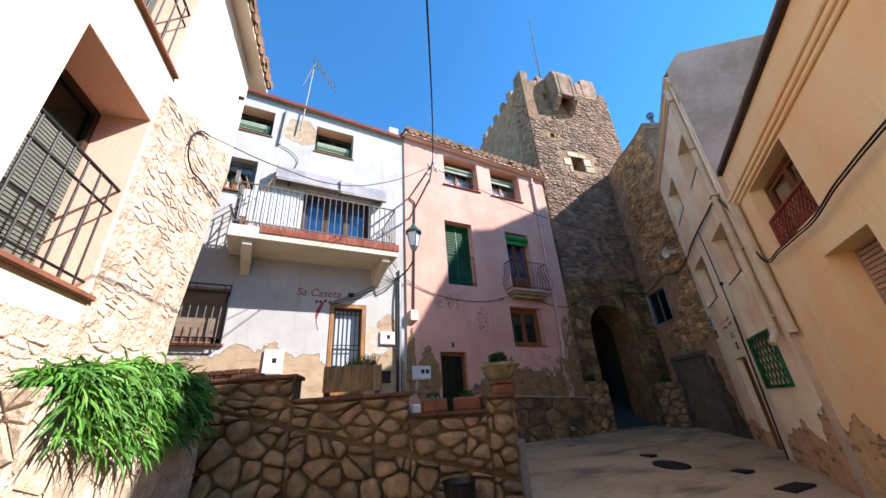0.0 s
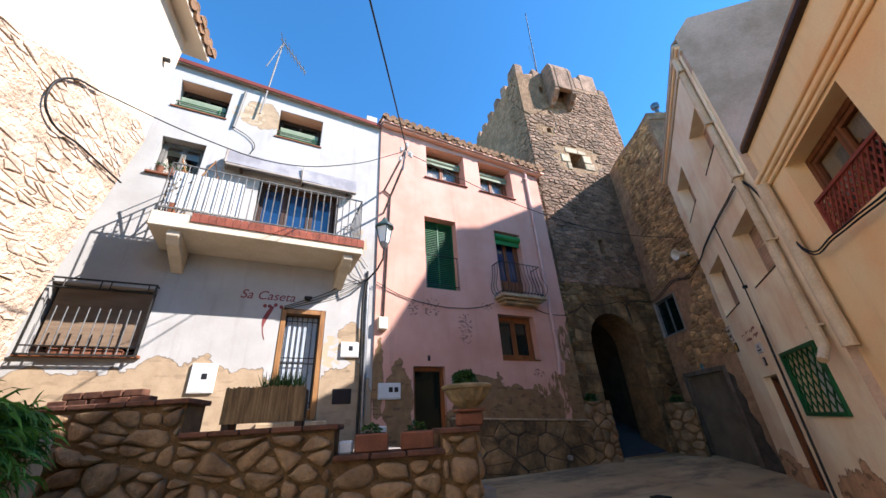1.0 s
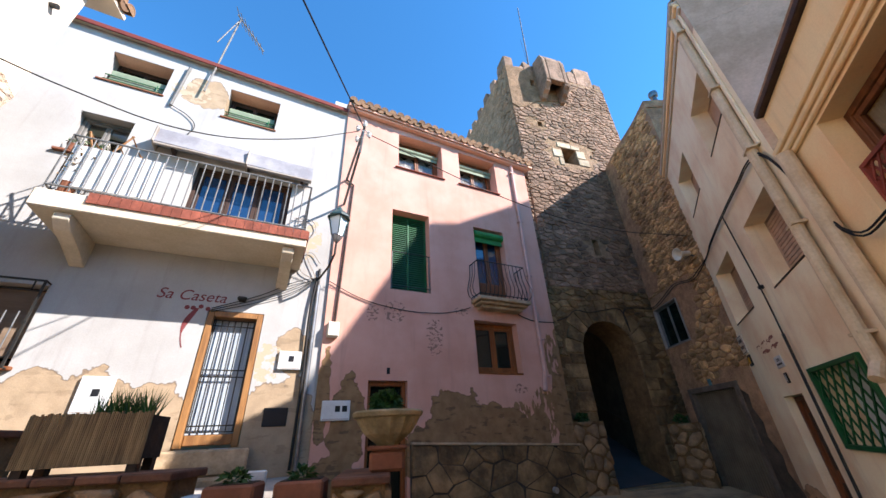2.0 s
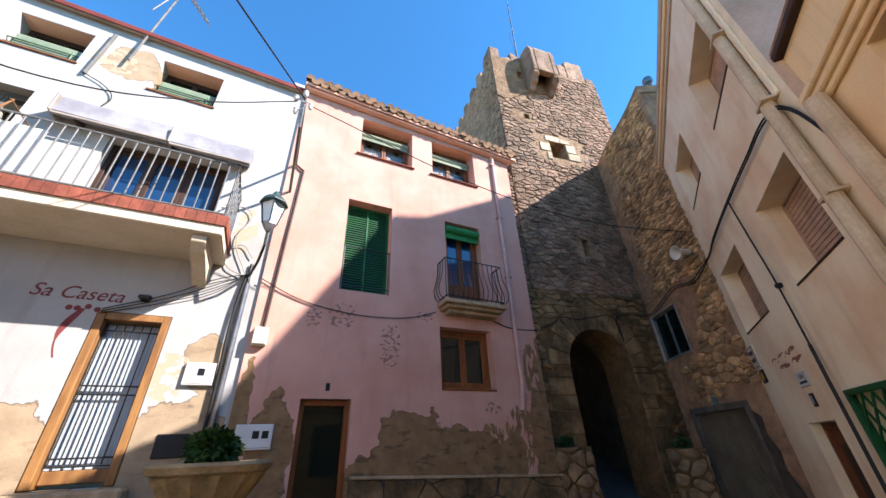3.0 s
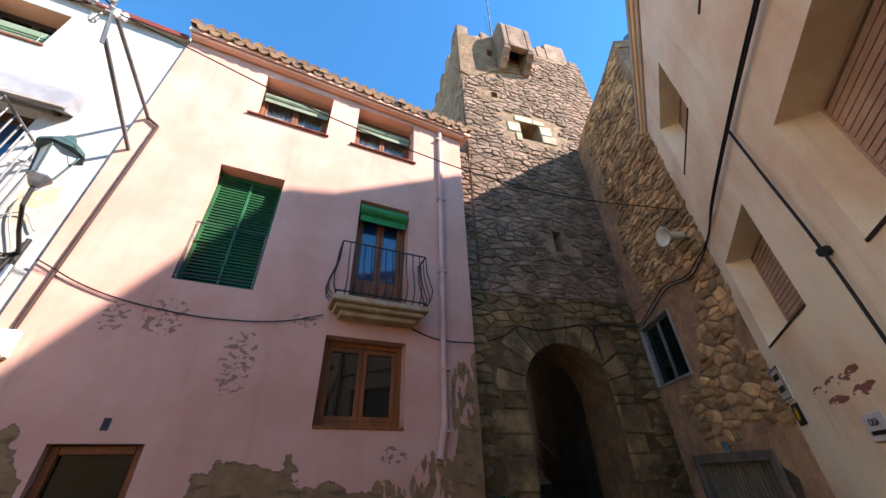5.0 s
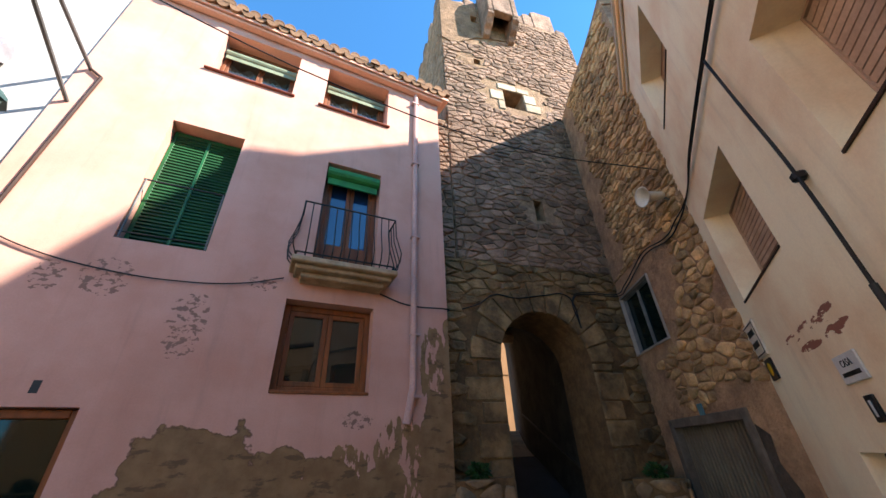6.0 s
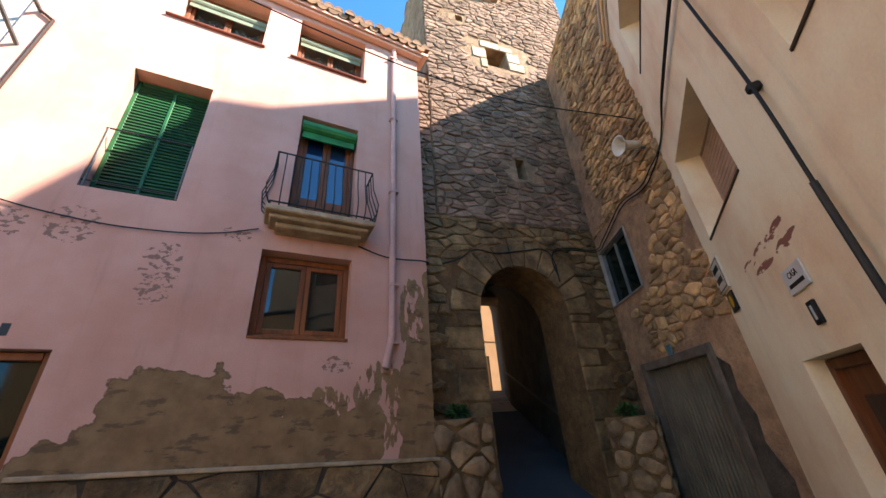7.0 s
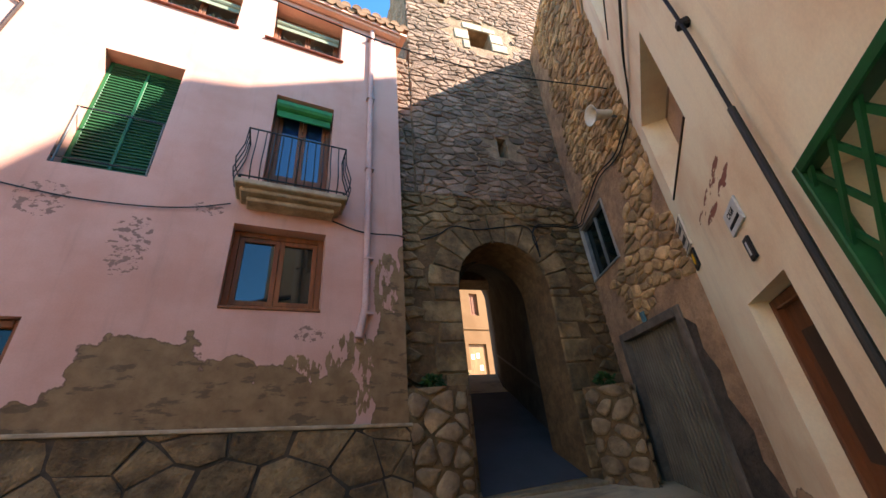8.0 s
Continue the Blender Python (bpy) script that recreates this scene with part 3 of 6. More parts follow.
def foliage(name, centre, size, count, leaf, material, parent, seed, droop=0.0, label=""):
    """Many small bent leaves in a loose clump."""
    rng = random.Random(seed)
    bm = bmesh.new()
    c = Vector(centre)
    for _ in range(count):
        while True:
            p = Vector((rng.uniform(-1, 1), rng.uniform(-1, 1), rng.uniform(-1, 1)))
            if 0.15 < p.length < 1:
                break
        p = p * (0.75 + 0.35 * noise.noise(p * 2 + c))
        at = c + Vector((p.x * size[0], p.y * size[1], p.z * size[2]))
        dirn = (p.normalized() + Vector((rng.uniform(-0.6, 0.6), rng.uniform(-0.6, 0.6), rng.uniform(-0.3, 0.8) - droop))).normalized()
        sidev = dirn.cross(Vector((rng.uniform(-1, 1), rng.uniform(-1, 1), rng.uniform(-1, 1)))).normalized()
        ln = leaf * rng.uniform(0.7, 1.4)
        wd = ln * 0.22
        mid = at + dirn * ln * 0.5 + Vector((0, 0, -0.05 * ln))
        tip = at + dirn * ln + Vector((0, 0, -(0.25 + droop) * ln))
        vs = [bm.verts.new(q) for q in (at, mid + sidev * wd, tip, mid - sidev * wd)]
        bm.faces.new(vs)
    me = bpy.data.meshes.new(name)
    bm.to_mesh(me)
    bm.free()
    me.materials.append(material)
    ob = new(name, me)
    if parent is not None:
        ob.parent = parent
        if parent.type == "EMPTY":
            ob.matrix_parent_inverse = Matrix.Translation(parent.location).inverted()
    if label:
        ob["label"] = label
    return ob


# ---- ground ----
def build_ground():
    xs = [-200, -60, -20, -10, -7] + [-6 + 0.5 * k for k in range(33)] + [12, 14, 17, 22, 60, 200]
    ys = [-200, -60, -20, -12, -9] + [-8.5 + 0.5 * k for k in range(55)] + [22, 30, 60, 200]
    bm = bmesh.new()
    g = [[bm.verts.new((x, y, ground_z(x, y) + 0.012 * noise.noise(Vector((x * 0.6, y * 0.6, 0))))) for y in ys] for x in xs]
    for i in range(len(xs) - 1):
        for j in range(len(ys) - 1):
            bm.faces.new((g[i][j], g[i + 1][j], g[i + 1][j + 1], g[i][j + 1]))
    tagged(make("ground", bm, M_ROAD), "worn grey concrete lane sloping up to the gate", "ground", kind="structure")
    # smoother strip of asphalt through the gate
    bm = bmesh.new()
    rows = []
    for k in range(9):
        y = 0.05 + k * 0.5
        c = 6.08 + 0.38 * y
        rows.append([bm.verts.new((c + w, y, ground_z(c, y) + 0.02)) for w in (-1.0, 1.0)])
    for a, b in zip(rows, rows[1:]):
        bm.faces.new((a[0], a[1], b[1], b[0]))
    tagged(make("road", bm, M_ASPHALT), "dark asphalt lane rising through the gate passage", "road", kind="structure")


def threshold():
    bm = bmesh.new()
    box(bm, TW, 0.72, 2.38, -0.1, 0.28, 0.2, 0.372)
    tagged(make("threshold", bm, M_BASE, bevel=0.012), "rough concrete strip across the gate's foot", "threshold")


threshold()


def disc_on_ground(name, x, y, r, label):
    bm = bmesh.new()
    ring = [bm.verts.new((x + r * math.cos(a), y + r * math.sin(a), ground_z(x + r * math.cos(a), y + r * math.sin(a)) + 0.022)) for a in (2 * math.pi * k / 24 for k in range(24))]
    low = [bm.verts.new(v.co - Vector((0, 0, 0.05))) for v in ring]
    bm.faces.new(ring)
    bm.faces.new(low[::-1])
    for k in range(24):
        bm.faces.new((ring[k], low[k], low[(k + 1) % 24], ring[(k + 1) % 24]))
    tagged(make(name, bm, M_IRON), label, "manhole cover")


build_ground()
disc_on_ground("manhole_cover", 2.55, -3.08, 0.3, "round dark iron manhole cover in the lane")
for gx, gy, gw in ((3.1, -3.9, 0.12), (2.75, -4.7, 0.3), (2.9, -2.4, 0.1)):
    bm = bmesh.new()
    for k in range(5):
        box(bm, FLAT, gx - gw + k * gw * 0.45, gx - gw + k * gw * 0.45 + gw * 0.3, gy - 0.12, gy + 0.12, ground_z(gx, gy) - 0.03, ground_z(gx, gy) + 0.03)
    tagged(make("drain_grate", bm, M_IRON), "small dark iron drain grate in the lane", "drain")


# ---- pink house ----
def build_pink():
    h = thing("pink_house", (1.5, 0, 0.35), "three-storey pink rendered house with peeling plaster, green blinds and tiled eaves", "house")
    holes = [(0.12, 1.34, 7.45, 8.56), (1.86, 3.05, 7.45, 8.56), (0.0, 0.9, 4.22, 6.17), (2.12, 3.0, 4.18, 6.17), (1.9, 3.02, 2.64, 3.74), (-0.36, 0.37, 0.3, 2.46)]
    w = wall("wall", PK, -1.2, 4.15, -0.3, 9.0, 0.4, holes, M_PINK, h, top=lambda s: 8.82 - 0.035 * (s - 1.5))
    slab("side_wall", side(4.15, 0, 0, 1, 1, 0), (0.4, 6.0, -0.35, 0, -0.3, 8.8), M_PINK, h)
    slab("back_wall", PK, (-1.2, 4.15, -6.3, -6.0, -0.3, 10.4), M_PINK, h)
    eave = lambda s, d, z: PK(s, d, z - 0.035 * (s - 1.5))
    tiled_roof(eave, -1.22, 4.34, 0.25, 8.74, 0.28, 6.0, h, M_REVEAL, 3)
    slab("eaves_board", eave, (-1.2, 4.22, 0.003, 0.15, 8.69, 8.737), M_REVEAL, h, bevel=0.02)
    # upper windows with rolled olive blinds
    for s0, s1 in ((0.12, 1.34), (1.86, 3.05)):
        win = casement(PK, h, s0 + 0.01, s1 - 0.01, 7.46, 8.55, 0.33, M_WOOD, M_PANE, "window", "brown wooden window under a rolled olive blind", 2, 0.06, "low", None)
        bm = bmesh.new()
        tube(bm, PK(s0 + 0.03, -0.25, 8.28), PK(s1 - 0.03, -0.25, 8.28), 0.07, 12)
        box(bm, PK, s0 + 0.04, s1 - 0.04, -0.235, -0.22, 8.13, 8.28)
        make("blind_roll", bm, M_OLIVE, win, "rolled olive-green blind", smooth=False)
        bm = bmesh.new()
        box(bm, PK, s0 - 0.08, s1 + 0.05, -0.2, 0.05, 7.41, 7.445)
        make("sill", bm, M_BRICK, win, "red tile sill", bevel=0.01)
        bm = bmesh.new()
        prism(bm, PK, [(s0 + 0.03, 7.5), (s0 + 0.06, 7.47), (s0 + 0.42, 7.66), (s0 + 0.4, 7.7)], -0.24, -0.22)
        make("latch_bar", bm, M_WHITEPVC, win)
        slab("lining", PK, (s0, s1, -0.33, -0.002, 8.553, 8.559), M_REVEAL, win)
    # green slatted blind window
    bm = bmesh.new()
    rect_frame(bm, PK, 0.005, 0.895, 4.23, 6.16, 0.05, -0.33, -0.21)
    box(bm, PK, 0.43, 0.47, -0.28, -0.2, 4.28, 6.1)
    blind = make("shutter", bm, M_GREENM, h, "dark green slatted roller shutter, lowered", bevel=0.006)
    for k in range(36):
        z = 4.29 + k * 0.051
        bm = bmesh.new()
        a = [bm.verts.new(PK(s, d, zz)) for s in (0.055, 0.845) for d, zz in ((-0.23, z), (-0.205, z + 0.012), (-0.22, z + 0.046), (-0.245, z + 0.04))]
        for f in ((0, 1, 2, 3), (7, 6, 5, 4), (0, 4, 5, 1), (1, 5, 6, 2), (2, 6, 7, 3), (3, 7, 4, 0)):
            bm.faces.new([a[i] for i in f])
        make("slat", bm, M_GREEN, blind)
    bm = bmesh.new()
    tube(bm, PK(0.0, -0.03, 5.1), PK(0.9, -0.03, 5.1), 0.012, 6)
    rail = make("guard_rail", bm, M_IRON, h, "low iron guard rail in front of the blind")
    for s in (0.025, 0.875):
        bm = bmesh.new()
        tube(bm, PK(s, -0.03, 4.24), PK(s, -0.03, 5.1), 0.012, 6)
        make("post", bm, M_GREYRAIL, rail)
    bm = bmesh.new()
    tube(bm, PK(0.0, -0.03, 4.32), PK(0.9, -0.03, 4.32), 0.01, 6)
    make("lower_bar", bm, M_IRON, rail)
    slab("shade_backing", PK, (-0.05, 0.95, -0.6, -0.55, 4.1, 6.3), M_DARK, h)
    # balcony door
    door = casement(PK, h, 2.13, 2.99, 4.2, 6.14, 0.22, M_WOOD, M_PANE_SKY, "balcony_door", "brown glazed double door behind a small balcony", 2, 0.07)
    for k, s in enumerate((2.22, 2.6)):
        slab("panel", PK, (s, s + 0.31, -0.235, -0.2, 4.3, 4.75), M_WOOD, door, bevel=0.012)
    bm = bmesh.new()
    tube(bm, PK(2.14, -0.06, 6.0), PK(2.98, -0.06, 6.0), 0.1, 12)
    box(bm, PK, 2.16, 2.96, -0.08, -0.05, 5.78, 6.0)
    make("blind_roll", bm, M_ROLL, door, "bright green rolled-up blind")
    bm = bmesh.new()
    box(bm, PK, 1.86, 3.22, 0.0, 0.42, 4.09, 4.17)
    box(bm, PK, 1.92, 3.16, 0.0, 0.34, 4.03, 4.09)
    box(bm, PK, 2.0, 3.08, 0.0, 0.24, 3.96, 4.03)
    balc = make("balcony", bm, M_STEPS, h, "stained stepped plaster balcony slab", bevel=0.015)
    pts = [(1.9, -0.02), (1.9, -0.36), (3.18, -0.36), (3.18, -0.02)]

    def outward(x, y):
        ox = -1.0 if x < 1.95 else (1.0 if x > 3.13 else 0.0)
        return ox * (0.6 if y < -0.3 else 1.0), (-1.0 if y < -0.3 else 0.0)

    railing("railing", pts, 4.18, 5.03, 0.105, 0.008, M_IRON, balc, "black iron railing with bellied bars", 0.11, outward)
    # ground-floor window and door
    casement(PK, h, 1.9, 3.02, 2.65, 3.73, 0.21, M_WOODO, M_PANED, "window", "varnished orange-brown two-leaf window with dark glass", 2, 0.075)
    slab("window_sill", PK, (1.902, 3.018, -0.2, 0.02, 2.62, 2.655), M_WOODO, h, bevel=0.006)
    bm = bmesh.new()
    rect_frame(bm, PK, -0.36, 0.37, 0.36, 2.45, 0.075, -0.22, -0.1, False)
    d = make("door", bm, M_WOODO, h, "narrow brown door with dark glass, closed", bevel=0.008)
    slab("pane", PK, (-0.285, 0.295, -0.17, -0.16, 0.36, 2.37), M_PANE, d)
    slab("step", PK, (-0.5, 0.5, -0.2, 0.25, 0.2, 0.4), M_CONC, h, bevel=0.02)
    slab("house_number", PK, (-0.03, 0.03, 0.0, 0.004, 2.57, 2.68), M_BLACK, h, "small dark number mark")
    # down pipes
    bm = bmesh.new()
    tube(bm, PK(3.63, 0.05, 8.7), PK(3.58, 0.05, 2.7), 0.045, 12)
    tube(bm, PK(3.58, 0.05, 2.7), PK(3.5, 0.05, 2.3), 0.05, 12)
    p = make("downpipe", bm, M_PINKPIPE, h, "pink painted downpipe")
    for z in (8.3, 6.6, 5.0, 3.4, 2.6):
        slab("clip", PK, (3.54, 3.68, 0.0, 0.1, z, z + 0.03), M_PINKPIPE, p)
    bm = bmesh.new()
    for a, b in (((-1.06, 6.64), (-0.92, 6.54)), ((-0.92, 6.54), (-0.98, 4.8)), ((-0.98, 4.8), (-1.03, 3.4))):
        tube(bm, PK(a[0], 0.03, a[1]), PK(b[0], 0.03, b[1]), 0.02, 8)
    make("conduit", bm, M_WOODD, h, "thin brown conduit")
    # slab-faced foot of the wall with its cement ledge
    dado_top = lambda s: 1.45 - 0.05 * s
    bm = bmesh.new()
    prism(bm, PK, [(0.42, -0.2), (4.17, -0.2), (4.17, dado_top(4.17)), (0.42, dado_top(0.42))], 0.0, 0.035)
    foot = make("wall_foot", bm, M_JOINT, h, "foot of the wall faced with irregular stone slabs")
    bm = bmesh.new()
    prism(bm, PK, [(0.42, dado_top(0.42)), (4.18, dado_top(4.18)), (4.18, dado_top(4.18) + 0.04), (0.42, dado_top(0.42) + 0.04)], 0.0, 0.07)
    make("ledge", bm, M_STEPS, h, "thin pale mortar ledge", bevel=0.008)
    cells = rubble(0.42, 4.17, 0.05, 1.45, 0.5, 0.34, 11, 1.0)
    cells = [c for c in (clip(c, 0.05, 1.0, 1.45) for c in cells) if len(c) >= 3]
    stones("slab_stone", lambda s, d, z: PK(s, d + 0.035, z), cells, 0.007, 0.02, M_DADO, foot, 5, False, True)
    bm = bmesh.new()
    tube(bm, PK(3.32, 0.0, 0.55), PK(3.32, 0.12, 0.54), 0.05, 14)
    make("drain_spout", bm, M_CONC, h)
    return h


build_pink()


# ---- white house ----
def build_white():
    h = thing("white_house", (-4, 0.05, 1.1), "white rendered house with a long balcony and bare lower plaster", "house")
    holes = [(-5.7, -4.73, 7.68, 8.46), (-3.69, -2.7, 7.57, 8.4), (-5.65, -4.9, 5.93, 6.83), (-3.8, -2.13, 4.7, 6.32), (-6.25, -4.93, 2.53, 3.64), (-2.99, -2.18, 1.53, 3.49)]
    wall("wall", WH, -9.5, -1.2, -0.3, 8.85, 0.45, holes, M_WHITE, h, top=lambda s: 8.82 - 0.037 * (s + 3.5))
    roofline = lambda s, d, z: WH(s, d, z - 0.037 * (s + 3.5))
    slab("side_wall", side(-1.2, 0.05, 0, 1, -1, 0), (0.45, 6.0, 0.0, 0.3, 8.5, 9.6), M_WHITE, h)
    slab("back_wall", WH, (-9.5, -1.2, -6.3, -6.0, -0.3, 10.0), M_WHITE, h)
    bm = bmesh.new()
    v = [bm.verts.new(roofline(s, d, z)) for s in (-9.6, -1.22) for d, z in ((0.1, 8.8), (0.1, 8.86), (-6.2, 10.3), (-6.2, 10.2))]
    for f in ((0, 1, 2, 3), (7, 6, 5, 4), (0, 4, 5, 1), (1, 5, 6, 2), (2, 6, 7, 3), (3, 7, 4, 0)):
        bm.faces.new([v[i] for i in f])
    roof = make("roof", bm, M_SLAB, h)
    slab("fascia", roofline, (-9.6, -1.22, 0.1, 0.13, 8.77, 8.88), M_REDEDGE, roof, "red painted roof edge", bevel=0.006)
    for s0, s1, z0, z1 in ((-5.7, -4.73, 7.68, 8.46), (-3.69, -2.7, 7.57, 8.4)):
        win = casement(WH, h, s0 + 0.01, s1 - 0.01, z0 + 0.01, z1 - 0.01, 0.34, M_WOODD, M_PANE, "window", "deep dark window with a green roller and guard bars", 2, 0.05)
        bm = bmesh.new()
        tube(bm, WH(s0 + 0.06, -0.2, z0 + 0.37), WH(s1 - 0.06, -0.2, z0 + 0.37), 0.075, 12)
        box(bm, WH, s0 + 0.07, s1 - 0.07, -0.14, -0.125, z0 + 0.17, z0 + 0.36)
        make("roller", bm, M_OLIVE, win, "green roller blind")
        bm = bmesh.new()
        for z in (z0 + 0.12, z0 + 0.24):
            tube(bm, WH(s0, -0.1, z), WH(s1, -0.1, z), 0.012, 6)
        tube(bm, WH(s1 - 0.16, -0.1, z0), WH(s1 - 0.16, -0.1, z0 + 0.3), 0.012, 6)
        make("guard_bar", bm, M_GREENM, win)
        slab("sill", WH, (s0 - 0.03, s1 + 0.03, -0.3, 0.03, z0 - 0.04, z0 - 0.002), M_TERRA, win, bevel=0.006)
        slab("lining", WH, (s0, s1, -0.33, -0.01, z1 - 0.008, z1 - 0.002), M_REVEAL, win)
    casement(WH, h, -5.64, -4.91, 5.94, 6.82, 0.2, M_ALU, M_PANE, "window", "small grey window with half curtains and pots on its sill", 2, 0.05, "half", M_TERRA)
    # balcony doors
    bm = bmesh.new()
    rect_frame(bm, WH, -3.8, -2.13, 4.66, 6.31, 0.06, -0.3, -0.18, False)
    bd = make("balcony_door", bm, M_WOODD, h, "dark brown glazed balcony doors, panes coloured with the sky's blue reflection", bevel=0.006)
    for k in range(3):
        a = -3.74 + k * 0.515
        bm = bmesh.new()
        rect_frame(bm, WH, a, a + 0.51, 4.68, 6.25, 0.07, -0.28, -0.22)
        make("leaf", bm, M_WOODD, bd, bevel=0.005)
        slab("pane", WH, (a + 0.06, a + 0.45, -0.255, -0.245, 4.74, 6.19), M_PANE_SKY, bd)
    slab("shade_backing", WH, (-3.9, -2.05, -0.75, -0.7, 4.6, 6.4), M_DARK, bd)
    GR = lambda s, d, z: WH(s, d, z + 0.06)
    # grille window
    casement(GR, h, -6.24, -4.94, 2.49, 3.56, 0.25, M_WOODD, M_PANE, "window", "barred ground-floor window with a brown sill", 2, 0.06, False, M_WOOD)
    slab("shutter_board", GR, (-6.2, -4.98, -0.19, -0.16, 2.62, 3.55), M_WOODD2, h, "lowered brown blind behind the grille", bevel=0.006)
    bm = bmesh.new()
    rect_frame(bm, GR, -6.25, -4.91, 2.45, 3.61, 0.024, 0.128, 0.152)
    g = make("grille", bm, M_IRON, h, "projecting dark iron window grille with short grey bars")
    for k in range(10):
        bm = bmesh.new()
        s = -6.14 + k * 0.124
        tube(bm, GR(s, 0.14, 2.47), GR(s, 0.14, 3.16), 0.009, 6)
        make("bar", bm, M_GREYRAIL, g)
    for s in (-6.24, -4.92):
        for z in (2.46, 3.6):
            bm = bmesh.new()
            tube(bm, GR(s, 0.13, z), GR(s, -0.01, z), 0.011, 6)
            make("standoff", bm, M_IRON, g)
    for z in (2.58, 3.45):
        bm = bmesh.new()
        tube(bm, GR(-6.24, 0.14, z), GR(-4.92, 0.14, z), 0.011, 6)
        make("rail", bm, M_IRON, g)
    for s in (-6.05, -5.62, -5.5, -5.02):
        bm = bmesh.new()
        tube(bm, GR(s, 0.14, 3.45), GR(s, 0.14, 3.6), 0.01, 6)
        make("bar", bm, M_IRON, g)
    DW = lambda s, d, z: WH(s + 0.02, d, z + 0.07)
    # front door
    bm = bmesh.new()
    rect_frame(bm, DW, -3.0, -2.21, 1.47, 3.41, 0.09, -0.22, 0.01, False)
    door = make("door", bm, M_WOODL, h, "honey-coloured wooden door with grey curtain glass, closed", bevel=0.008)
    slab("curtain_panel", DW, (-2.91, -2.3, -0.2, -0.17, 1.64, 3.3), M_PLEAT, door, "grey pleated curtain behind the door glass")
    slab("kick_panel", DW, (-2.91, -2.3, -0.2, -0.12, 1.5, 1.64), M_WOODL, door, bevel=0.012)
    bm = bmesh.new()
    rect_frame(bm, DW, -2.91, -2.3, 1.66, 3.3, 0.016, -0.118, -0.102)
    g = make("grille", bm, M_IRON, door, "dark iron door grille")
    for z in (1.75, 2.42, 2.52, 3.2):
        bm = bmesh.new()
        tube(bm, DW(-2.9, -0.11, z), DW(-2.31, -0.11, z), 0.01, 6)
        make("rail", bm, M_IRON, g)
    for k in range(7):
        bm = bmesh.new()
        s = -2.88 + k * 0.093
        tube(bm, DW(s, -0.11, 1.68), DW(s, -0.11, 3.28), 0.009, 6)
        make("bar", bm, M_IRON, g)
    for k, (z, d) in enumerate(((1.3, 0.32), (1.14, 0.62))):
        slab("step", DW, (-3.15 - 0.05 * k, -2.05 + 0.05 * k, -0.2 if k == 0 else 0.3, d, z - 0.16, z + 0.15 if k == 0 else z), M_STEPS, h, bevel=0.025)
    # balcony
    bm = bmesh.new()
    box(bm, WH, -5.1, -1.75, 0.0, 0.98, 4.36, 4.62)
    balc = make("balcony", bm, M_SLAB, h, "long plastered balcony slab", bevel=0.015)
    for k in range(24):
        s = -4.55 + k * 0.117
        slab("edge_tile", WH, (s, s + 0.112, 0.975, 1.005, 4.5, 4.66), M_BRICK, balc)
    for k in range(8):
        slab("edge_tile", side(-1.75, 0.05, 0, -1, 1, 0), (0.1 + k * 0.112, 0.2 + k * 0.112, 0.0, 0.025, 4.5, 4.66), M_BRICK, balc)
    for s in (-4.75, -2.0):
        bm = bmesh.new()
        prof = [(0.0, 4.36), (0.9, 4.36), (0.9, 4.26), (0.75, 4.16), (0.4, 4.1), (0.0, 3.95)]
        a = [bm.verts.new(WH(s - 0.09, d, z)) for d, z in prof]
        b = [bm.verts.new(WH(s + 0.09, d, z)) for d, z in prof]
        bm.faces.new(a)
        bm.faces.new(b[::-1])
        for i in range(len(prof)):
            j = (i + 1) % len(prof)
            bm.faces.new((a[j], a[i], b[i], b[j]))
        make("bracket", bm, M_SLAB, balc, bevel=0.012)
    railing("railing", [(-5.05, 0.03), (-5.05, -0.88), (-1.8, -0.88), (-1.8, 0.03)], 4.66, 5.6, 0.125, 0.01, M_GREYRAIL, balc, "grey iron balcony railing")
    # white sheet added at the rail in place of the wall behind it
    slab("wall_sheet", WH, (-5.0, -3.95, 0.86, 0.88, 4.78, 5.48), M_WHITEPVC, balc, "white sheet behind the bars in place of the house wall")
    # awning
    prof = [(0.02, 6.62), (0.12, 6.72), (0.2, 6.7), (0.26, 6.36), (0.22, 6.31), (0.04, 6.42)]
    aw = thing("awning", WH(-3.1, 0.0, 6.5), "folded grey canvas awning in two lengths over the balcony doors", "awning")
    for s0, s1, lo in ((-4.45, -3.02, 0.0), (-2.98, -1.8, 0.05)):
        bm = bmesh.new()
        a = [bm.verts.new(WH(s0, d, z - lo)) for d, z in prof]
        b = [bm.verts.new(WH(s1, d, z - lo - 0.03)) for d, z in prof]
        bm.faces.new(a)
        bm.faces.new(b[::-1])
        for i in range(len(prof)):
            j = (i + 1) % len(prof)
            bm.faces.new((a[j], a[i], b[i], b[j]))
        make("canvas", bm, M_CANVAS, aw)
        slab("front_bar", WH, (s0, s1, 0.25, 0.275, 6.29 - lo, 6.33 - lo), M_GREYPIPE, aw, "grey front bar", bevel=0.006)
        slab("end_cap", WH, (s0 - 0.03, s0, 0.0, 0.3, 6.32 - lo, 6.68 - lo), M_GREYPIPE, aw, bevel=0.01)
    for s in (-4.2, -3.0, -2.0):
        slab("bracket", WH, (s, s + 0.05, 0.0, 0.2, 6.3, 6.42), M_WOODD, aw)
    # lettering
    cu = bpy.data.curves.new("lettering", "FONT")
    cu.body, cu.size, cu.extrude, cu.shear = "Sa Caseta", 0.24, 0.002, 0.25
    cu.materials.append(M_INK)
    ob = new("lettering", cu)
